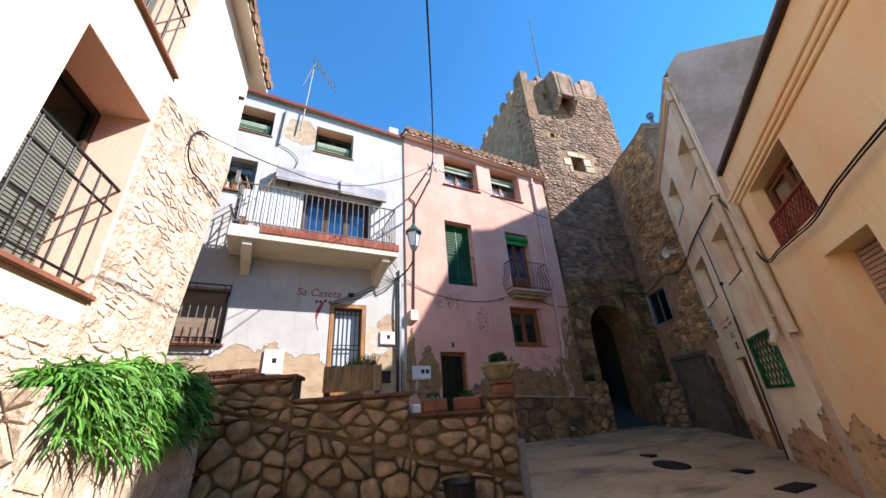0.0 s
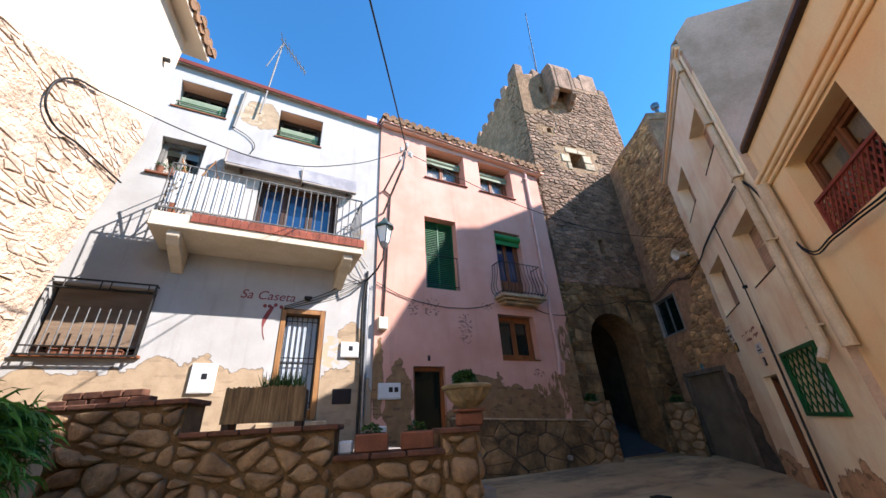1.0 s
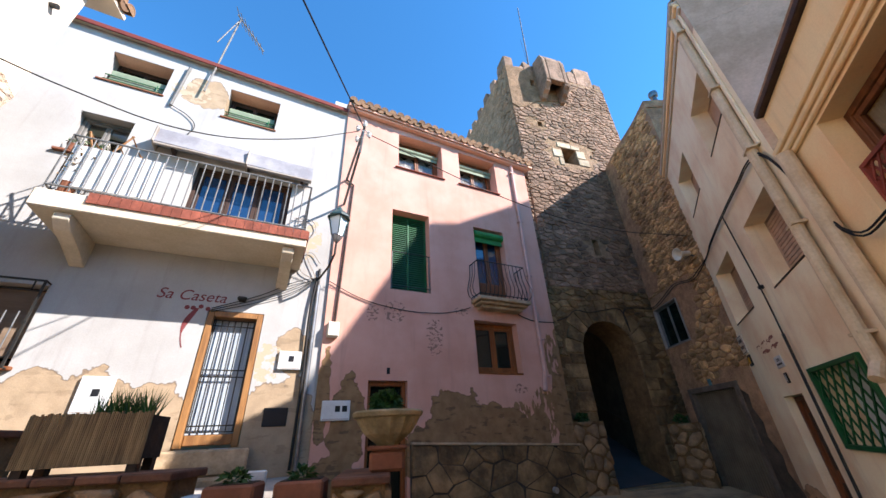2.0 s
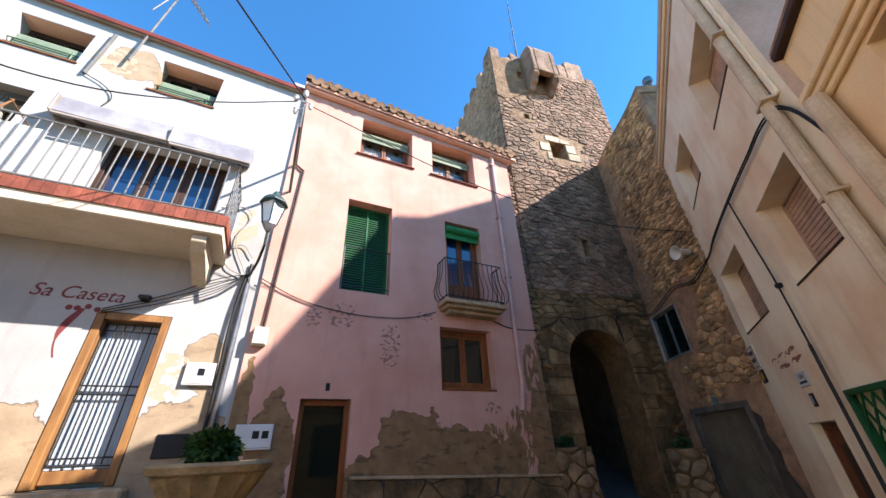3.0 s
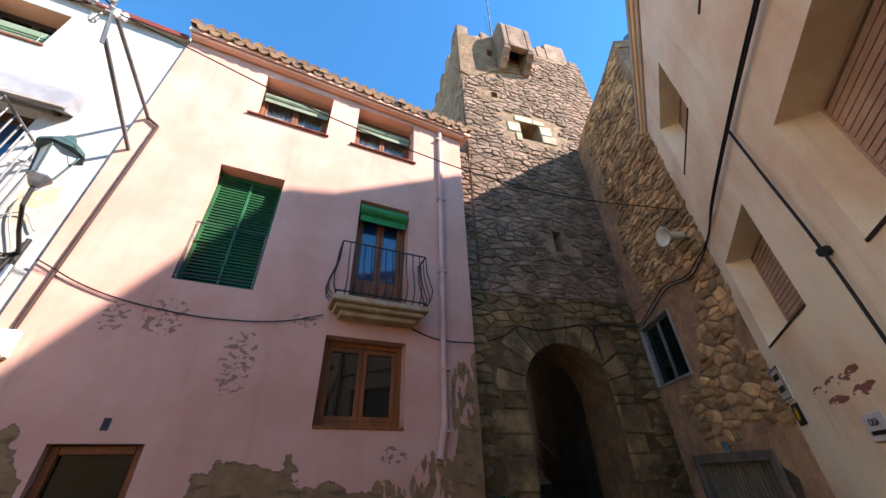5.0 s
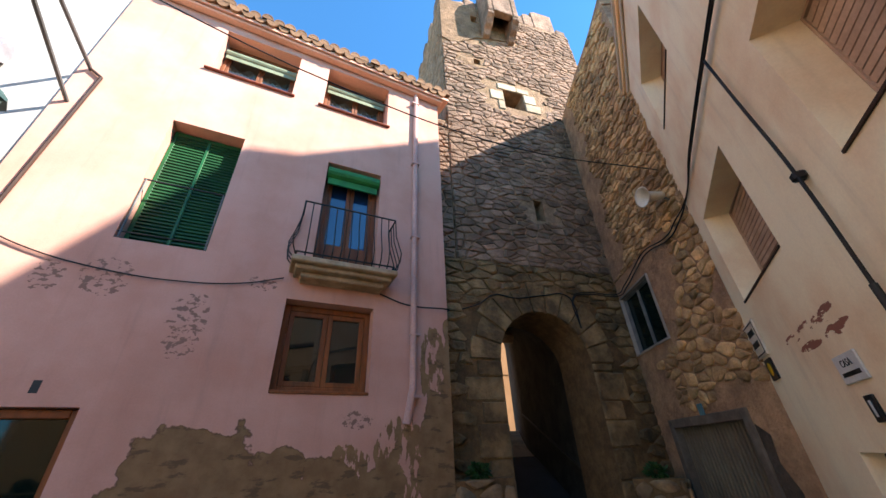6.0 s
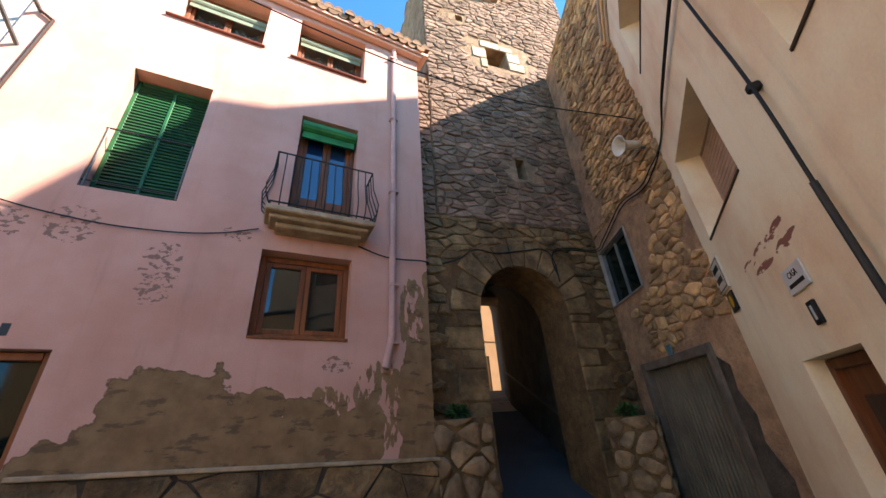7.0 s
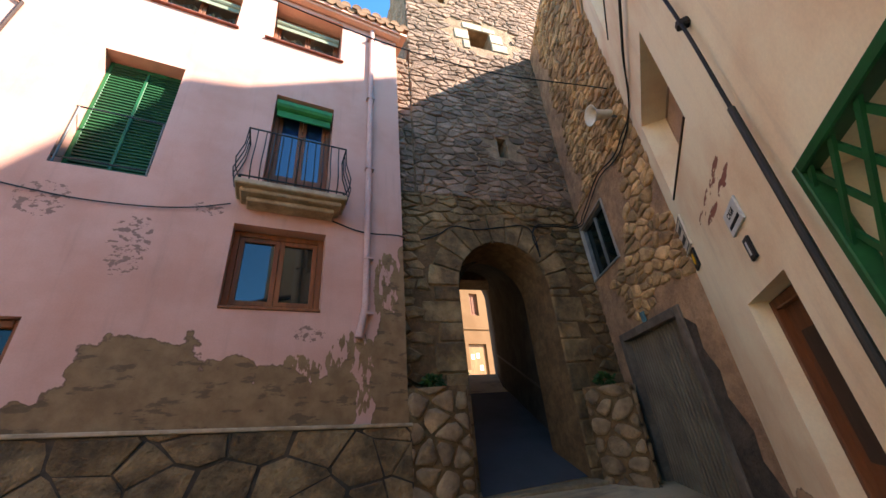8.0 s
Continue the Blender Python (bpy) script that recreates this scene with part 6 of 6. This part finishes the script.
def build_hanging_plant():
    e = thing("hanging_plant", (-5.05, -2.9, 0.9), "bright green trailing plant spilling over a pale stone planter", "plant")
    P = side(-4.75, -2.35, -0.3, -0.954, 0.954, -0.3)
    slab("planter_core", P, (-0.05, 2.3, -0.45, 0.0, -0.6, 1.45), M_MORTAR_L, e)
    stones("planter_stone", P, rubble(-0.05, 2.3, -0.55, 1.45, 0.34, 0.24, 71, 1.0), 0.006, 0.01, M_STONE_P, e, 16, False, True)
    F = lambda s, d, z: P(2.3 + d, -s, z)
    stones("planter_stone", F, rubble(0.0, 0.45, -0.55, 1.45, 0.3, 0.22, 72, 1.0), 0.006, 0.02, M_STONE_P, e, 18, False, True)
    slab("soil", P, (0.05, 2.2, -0.4, -0.05, 1.45, 1.49), M_SOIL, e)
    rng = random.Random(5)
    bm = bmesh.new()
    for n in range(5200):
        s = rng.uniform(0.2, 2.2)
        hang = n % 5 == 0
        low = rng.random() ** 1.4 * 0.55 * (1 - 0.3 * abs(s - 1.2)) if hang else 0.0
        base = P(s, 0.06 + rng.uniform(0, 0.05) if hang else rng.uniform(-0.4, 0.06), 1.5 - low + (0.0 if hang else rng.uniform(0.0, 0.26) * (1 - abs(s - 1.0) / 1.5)))
        out = P(0, 1, 0) - P(0, 0, 0)
        along = P(1, 0, 0) - P(0, 0, 0)
        dirn = (out * rng.uniform(-0.2, 1.0) + along * rng.uniform(-0.9, 0.9) + Vector((0, 0, rng.uniform(-0.1, 0.8)))).normalized()
        ln = rng.uniform(0.08, 0.2)
        pts = [base]
        v = dirn.copy()
        for k in range(3):
            v = (v + Vector((0, 0, -0.55))).normalized()
            pts.append(pts[-1] + v * ln / 2)
        w = v.cross(Vector((rng.uniform(-1, 1), rng.uniform(-1, 1), 0.2))).normalized() * rng.uniform(0.006, 0.012)
        prev = None
        for k, p in enumerate(pts):
            ww = w * (1, 1.2, 0.8, 0.1)[k]
            cur = bm.verts.new(p - ww), bm.verts.new(p + ww)
            if prev:
                bm.faces.new((prev[0], prev[1], cur[1], cur[0]))
            prev = cur
    make("foliage", bm, M_LEAF, e, "bright green narrow drooping leaves")
    bm = bmesh.new()
    for _ in range(130):
        s = rng.uniform(0.3, 1.9)
        p = P(s, 0.05, 1.45)
        for k in range(4):
            q = p + Vector((rng.uniform(-0.05, 0.05), rng.uniform(-0.05, 0.05), -rng.uniform(0.06, 0.13)))
            tube(bm, p, q, 0.004, 4)
            p = q
    make("dry_stem", bm, M_REED, e, "thin dry hanging stems")["kind"] = "stuff"


build_hanging_plant()


CORNER = side(7.146, -0.041, 0.558, -0.83, -0.83, -0.558)


def build_gate_planters():
    for P, s0, s1, d1, z1, seed in ((TW, -0.38, 0.44, 0.36, 1.68, 81), (CORNER, 0.0, 0.66, 0.32, 1.56, 83)):
        e = thing("stone_planter", P((s0 + s1) / 2, d1 / 2, 0.3), "rough stone planter block beside the gate with a little plant", "planter", "planters by the gate")
        slab("core", P, (s0, s1, 0.0, d1, -0.1, z1), M_MORTAR, e)
        Q = lambda s, d, z, P=P, d1=d1: P(s, d + d1, z)
        stones("planter_stone", Q, rubble(s0, s1, 0.15, z1, 0.3, 0.24, seed, 0.9), 0.02, 0.04, M_STONE_W, e, seed, True, True)
        End = lambda s, d, z, P=P, s1=s1: P(s1 + d, s, z)
        stones("planter_stone", End, rubble(0.0, d1, 0.15, z1, 0.24, 0.22, seed + 5, 0.9), 0.018, 0.035, M_STONE_W, e, seed + 5, True, True)
        foliage("plant", P((s0 + s1) / 2, d1 / 2, z1 + 0.08), (0.16, 0.14, 0.1), 260, 0.07, M_LEAFD, e, seed)


build_gate_planters()


# ---- lamp, wires and small things ----
def build_lantern():
    c = Vector((-1.24, -0.66, 4.84))
    e = thing("wall_lantern", c, "old street lantern with frosted panes on a wall bracket", "street lamp")
    bm = bmesh.new()
    lathe(bm, c, [(0.09, 0.0), (0.1, 0.03), (0.16, 0.34), (0.165, 0.36)], 4)
    make("glass", bm, M_FROST, e, "frosted tapering panes")
    bm = bmesh.new()
    for k in range(4):
        a = math.pi / 2 * k
        tube(bm, c + Vector((0.1 * math.cos(a), 0.1 * math.sin(a), 0.0)), c + Vector((0.175 * math.cos(a), 0.175 * math.sin(a), 0.37)), 0.012, 6)
    make("cage", bm, M_COPPER, e)
    bm = bmesh.new()
    lathe(bm, c, [(0.21, 0.36), (0.2, 0.4), (0.13, 0.48), (0.07, 0.53), (0.05, 0.58), (0.02, 0.62)], 8)
    make("cap", bm, M_COPPER, e, "dark green metal cap")
    bm = bmesh.new()
    lathe(bm, c, [(0.03, -0.14), (0.06, -0.1), (0.1, -0.02), (0.1, 0.0)], 8)
    make("base", bm, M_STEEL, e)
    bm = bmesh.new()
    pts = [c + Vector((0, 0, -0.12)), c + Vector((0.0, 0.05, -0.35)), c + Vector((-0.05, 0.3, -0.5)), c + Vector((-0.15, 0.69, -0.6))]
    for a, b in zip(pts, pts[1:]):
        tube(bm, a, b, 0.02, 8)
    tube(bm, c + Vector((-0.15, 0.68, -0.95)), c + Vector((-0.15, 0.68, -0.4)), 0.025, 8)
    make("bracket", bm, M_IRON, e)


build_lantern()

e = thing("antenna", (-4.25, 0.6, 8.7), "television aerial on a steel mast above the white roof", "antenna")
bm = bmesh.new()
tube(bm, (-4.09, -0.06, 8.0), (-3.96, -0.02, 10.72), 0.02, 8)
make("mast", bm, M_ALU, e)
for k in range(7):
    bm = bmesh.new()
    t = k / 6
    p = Vector((-3.97 + 0.62 * t, -0.1, 10.66 - 0.85 * t))
    wv = Vector((0.05, 0.26, 0.04)) * (1.0 - 0.4 * t)
    tube(bm, p - wv, p + wv, 0.009, 6)
    make("element", bm, M_ALU, e)
bm = bmesh.new()
tube(bm, (-4.02, -0.1, 10.72), (-3.3, -0.1, 9.76), 0.016, 6)
make("boom", bm, M_ALU, e)
bm = bmesh.new()
tube(bm, (-3.96, -0.06, 10.6), (-4.2, -0.08, 9.55), 0.013, 6)
make("stay", bm, M_ALU, e)

e = thing("lightning_rod", (6.5, 0.45, 13.9), "thin dark lightning rod on the tower top", "pole")
bm = bmesh.new()
tube(bm, (6.3, 0.75, 13.9), (6.34, 0.5, 20.2), 0.03, 8, 0.018)
make("rod", bm, M_IRON, e)
bm = bmesh.new()
tube(bm, (6.32, 0.7, 15.6), (6.1, 0.6, 17.6), 0.008, 6)
make("stay_wire", bm, M_IRON, e)

tagged(slab("wall_tile", GW, (1.29, 1.39, 0.03, 0.05, 2.28, 2.42), M_TEAL, None, "", 0.004), "small blue-green ceramic tile above the garage door", "tile")
e = thing("chimney_cowl", GW(2.62, -0.65, 9.6), "small metal chimney cowl on the stone house", "chimney cowl")
bm = bmesh.new()
lathe(bm, GW(2.62, -0.65, 9.6), [(0.06, 0.0), (0.06, 0.62), (0.11, 0.65), (0.13, 0.74), (0.12, 0.83), (0.05, 0.89)], 12)
make("cowl", bm, M_STEEL, e)

cable("wall_cable", [PK(s, 0.03, z) for s, z in ((-1.2, 4.2), (-0.67, 3.96), (0.03, 3.81), (0.78, 3.78), (1.4, 3.86), (1.82, 4.0))], 0.008, "sagging black cable along the pink wall")
cable("wall_cable", [PK(s, 0.03, z) for s, z in ((3.09, 3.96), (3.5, 3.85), (4.16, 3.86))] + [TW(s, 0.05, z) for s, z in ((-0.3, 3.95), (0.33, 4.14), (0.62, 4.33), (1.02, 4.3), (1.63, 4.4), (2.1, 4.44))] + [TW(2.2, 0.06, 4.3), TW(2.25, 0.06, 3.82)], 0.011, "black cable looping over the arch")
for k, off in enumerate((0.0, 0.035)):
    cable("wall_cable", [TW(2.25, 0.06, 3.82 + off), TW(2.24, 0.06, 4.38 + off), TW(2.6, 0.06, 4.5 + off), TW(3.1, 0.06, 4.5 + off)] + [GW(s, 0.05 + off, z + off) for s, z in ((0.1, 4.5), (0.5, 4.5), (1.0, 4.6), (1.45, 4.68), (2.2, 4.55), (2.45, 4.62))] +
          [AW(s, 0.05, z + off) for s, z in ((-0.2, 4.69), (1.0, 4.68), (2.22, 4.63), (3.3, 4.55), (4.08, 4.46), (4.3, 4.34))] + [BW(s, 0.1, z + off) for s, z in ((-0.5, 3.7), (-0.2, 2.96), (0.4, 2.9), (0.9, 2.88), (1.5, 2.86), (2.2, 2.95), (5, 3.0))], 0.01, "thick black cables running along the walls")
cable("wall_cable", [AW(s, 0.05, z) for s, z in ((2.22, 4.62), (2.26, 4.07), (2.32, 3.32), (2.3, 2.55))], 0.011, "black cable dropping down the beige wall")
POST = Vector((-1.1, -1.66, 6.5))
cable("overhead_cable", [POST + Vector((0.08, 0, 0)), Vector((2.0, -1.75, 5.75)), Vector((4.4, -1.95, 5.5)), GW(2.5, 0.05, 5.55)], 0.008, "black cable slung across to the stone house")
cable("overhead_cable", [POST + Vector((0, 0, 0.1)), Vector((-2.337, -4.2, 5.47)), Vector((-3.4, -6.3, 4.66)), Vector((-5.2, -9.85, 3.3))], 0.011, "overhead cable running from the bracket over the lane")
cable("overhead_cable", [POST + Vector((-0.1, 0, 0)), Vector((-2.3, -1.95, 5.6)), Vector((-3.4, -2.2, 5.08)), Vector((-4.4, -2.45, 5.02)), LW(1.06, 0.05, 4.95)], 0.008, "thin black cable strung across to the stone corner")
cable("wall_cable", [LW(s, 0.05, z) for s, z in ((1.06, 4.95), (1.38, 4.75), (1.52, 4.45), (1.42, 4.22), (0.9, 4.25), (0.16, 4.33))], 0.011, "black cable hanging down the stone corner")
for k in range(3):
    cable("wall_cable", [WH(-2.95, 0.03, 3.45 + 0.03 * k), WH(-2.3, 0.04, 3.68 + 0.06 * k), WH(-1.75, 0.05, 3.95 + 0.09 * k), WH(-1.42, 0.05, 4.25)], 0.007, "thin black cables drawn over the front door")
for k, pts in enumerate((((-1.45, 4.2), (-1.75, 4.4), (-1.62, 4.75), (-1.4, 4.55)), ((-1.45, 4.25), (-1.7, 4.85), (-1.6, 5.4), (-2.0, 5.45)))):
    cable("wall_cable", [WH(s, 0.04, z) for s, z in pts], 0.008, "loose loop of grey cable by the lantern", M_GREYPIPE)
cable("wall_cable", [WH(-1.42, 0.05, 4.25), WH(-1.47, 0.06, 3.6), WH(-1.45, 0.06, 2.6), WH(-1.46, 0.06, 1.2)], 0.022, "bundle of dark cables beside the drain pipe")
# grey rod added in place of a shadow line on the white wall
bm = bmesh.new()
tube(bm, WH(-4.48, 0.04, 8.6), WH(-4.53, 0.04, 7.46), 0.03, 8)
tagged(make("shadow_line_rod", bm, M_ALU), "short grey rod standing for a shadow line under the white eaves", "pipe")
cable("wall_cable", [WH(s, 0.03, z) for s, z in ((-4.5, 7.46), (-4.2, 7.3), (-4.05, 7.1), (-4.1, 6.85))], 0.008, "thin aerial cable on the white wall")

tagged(slab("cable_clamp", AW, (2.27, 2.33, 0.0, 0.07, 3.28, 3.34), M_CABLE, None, "", 0.012), "small black clamp holding the cable", "clamp")
bm = bmesh.new()
tube(bm, WH(-1.38, 0.05, 4.1), WH(-1.38, 0.05, 1.1), 0.035, 10)
tagged(make("drain_pipe", bm, M_STEEL), "galvanised pipe running down between the two houses", "pipe")
e = tagged(slab("junction_box", PK, (-1.15, -0.95, 0.0, 0.1, 3.15, 3.42), M_SIGN, None, "", 0.015), "beige plastic junction box on the pink wall", "junction box")
slab("lid", PK, (-1.14, -0.96, 0.1, 0.115, 3.17, 3.4), M_SIGN, e, bevel=0.004)
e = thing("cable_bracket", PK(-1.08, 0.0, 6.3), "black iron wall bracket reaching out with white insulators at its tip", "cable bracket")
for z, tip in ((6.66, Vector((-1.1, -1.66, 6.64))), (6.0, Vector((-1.1, -1.43, 6.32)))):
    bm = bmesh.new()
    tube(bm, PK(-1.08, -0.02, z), tip, 0.025, 8)
    make("arm", bm, M_GREYRAIL, e)
bm = bmesh.new()
tube(bm, (-1.1, -1.41, 6.24), (-1.1, -1.67, 6.75), 0.022, 8)
make("tip_bar", bm, M_STEEL, e)
for dx, dy, dz in ((-0.12, -0.02, 0.04), (0.1, 0.0, -0.02), (0.0, -0.03, 0.2), (-0.1, 0.1, -0.1), (0.1, 0.1, 0.1)):
    bm = bmesh.new()
    c = POST + Vector((dx, dy, dz))
    lathe(bm, c, [(0.02, -0.06), (0.04, -0.02), (0.025, 0.01), (0.04, 0.04), (0.018, 0.07)], 10)
    tube(bm, c, POST + Vector((0, 0, dz)), 0.008, 6)
    make("insulator", bm, M_WHITEPVC, e)

# little lamp over the front door and a spout under the corner eaves
e = thing("door_lamp", WH(-2.55, 0.0, 3.7), "small dark lamp fixed over the front door", "lamp")
slab("plate", WH, (-2.6, -2.5, 0.0, 0.02, 3.66, 3.76), M_IRON, e, bevel=0.005)
slab("shade", WH, (-2.62, -2.48, 0.02, 0.12, 3.68, 3.73), M_IRON, e, bevel=0.015)
bm = bmesh.new()
tube(bm, LW(0.3, -0.02, 6.54), LW(0.3, 0.08, 6.52), 0.035, 10)
tagged(make("spout", bm, M_IRON), "short dark water spout in the cream wall", "spout")

# folded rack at the balcony's end
e = thing("clothes_rack", WH(-4.75, 0.6, 4.62), "folding wooden clothes rack leaning at the balcony's end", "clothes rack")
for k, (s0, z0, s1, z1) in enumerate(((-5.0, 4.64, -4.5, 5.95), (-4.55, 4.64, -5.0, 5.85))):
    for d in (0.25, 0.75):
        bm = bmesh.new()
        tube(bm, WH(s0, d, z0), WH(s1, d, z1), 0.014, 6)
        make("leg", bm, M_WOODL, e)
    for t in (0.3, 0.55, 0.8, 0.98):
        bm = bmesh.new()
        s, z = s0 + (s1 - s0) * t, z0 + (z1 - z0) * t
        tube(bm, WH(s, 0.22, z), WH(s, 0.78, z), 0.01, 6)
        make("rod", bm, M_WOODL, e)
e = thing("balcony_plant", WH(-4.9, 0.8, 4.62), "dry leafy pot plant at the balcony rail", "plant")
bm = bmesh.new()
lathe(bm, WH(-4.9, 0.8, 4.62), [(0.07, 0.0), (0.1, 0.2), (0.11, 0.22)], 14)
make("pot", bm, M_TERRA, e)
foliage("leaves", WH(-4.9, 0.8, 5.2), (0.2, 0.12, 0.38), 220, 0.06, M_REED, e, 77)

# flower pots on the upper sill
for s in (-5.5, -5.3, -5.12):
    e = thing("flower_pot", WH(s, 0.0, 5.95), "small terracotta pot with pale flowers on a sill", "flower pot", "pots on the sill")
    bm = bmesh.new()
    lathe(bm, WH(s, 0.02, 5.94), [(0.045, 0.0), (0.065, 0.1), (0.07, 0.12)], 12)
    make("pot", bm, M_TERRA, e)
    foliage("flowers", WH(s, 0.02, 6.11), (0.07, 0.07, 0.06), 60, 0.05, M_LEAFD, e, int(-s * 10))
e = thing("window_trough", WH(-5.5, 0.06, 2.5), "terracotta trough inside the window grille", "planter")
bm = bmesh.new()
box(bm, WH, -5.95, -5.1, -0.06, 0.1, 2.5, 2.62)
make("trough", bm, M_TERRA, e, bevel=0.01)
e = thing("bucket", SW(1.0, 0.35, -0.1), "dark plastic bucket at the foot of the wall", "bucket")
bm = bmesh.new()
bx = SW(0.98, 0.3, 0)
lathe(bm, (bx.x, bx.y, ground_z(bx.x, bx.y)), [(0.14, 0.0), (0.18, 0.44), (0.2, 0.46), (0.18, 0.47), (0.15, 0.4)], 20)
make("body", bm, M_BLACK, e)


# ---- street beyond the gate ----
def build_beyond():
    street = side(10.0, 11.5, 1, 0, 0, -1)
    P = lambda s, d, z: street(s, d, z + 0.48)
    h = thing("peach_house", (12, 11.5, 2.2), "sunlit peach house with a wooden door seen through the gate", "house")
    win, door = (2.05, 2.55, 5.82, 7.06), (1.7, 2.75, 2.37, 4.3)
    wall("wall", P, -3.5, 7.0, 1.0, 9.0, 0.4, [win, door], M_ORANGE, h)
    casement(P, h, *win, 0.15, M_WOOD, M_PANE, "window", "brown window", 2, 0.08)
    d = slab("door", P, (1.7, 2.75, -0.2, -0.12, 2.37, 4.28), M_WOODL, h, "brown wooden door with small papers on it", bevel=0.01)
    for s, z in ((1.85, 3.55), (2.15, 3.6), (2.3, 3.0)):
        slab("paper", P, (s, s + 0.18, -0.12, -0.115, z, z + 0.25), M_WHITEPVC, d)
    slab("string_course", P, (-3.5, 7.0, 0.0, 0.06, 5.05, 5.17), M_ORANGE, h)
    slab("plinth", P, (-3.5, 1.66, 0.0, 0.05, 1.5, 3.0), M_STONE_A, h, "grey stone plinth")
    slab("notice", P, (1.1, 1.4, 0.0, 0.03, 3.9, 4.5), M_SIGN, h)
    slab("kerb", P, (-3.5, 7.0, 0.0, 1.4, 1.5, 2.33), M_CONC, h)
    slab("eaves", P, (-3.5, 7.2, 0.0, 0.5, 9.0, 9.15), M_TILES, h)
    e = thing("street_planter", P(1.0, 0.4, 2.33), "dark planter with a small bush by the peach house", "planter")
    bm = bmesh.new()
    lathe(bm, P(1.0, 0.4, 2.33), [(0.18, 0.0), (0.24, 0.35), (0.26, 0.38)], 14)
    make("pot", bm, M_IRON, e)
    foliage("bush", P(1.0, 0.4, 2.85), (0.3, 0.25, 0.22), 300, 0.12, M_LEAFD, e, 44)


build_beyond()
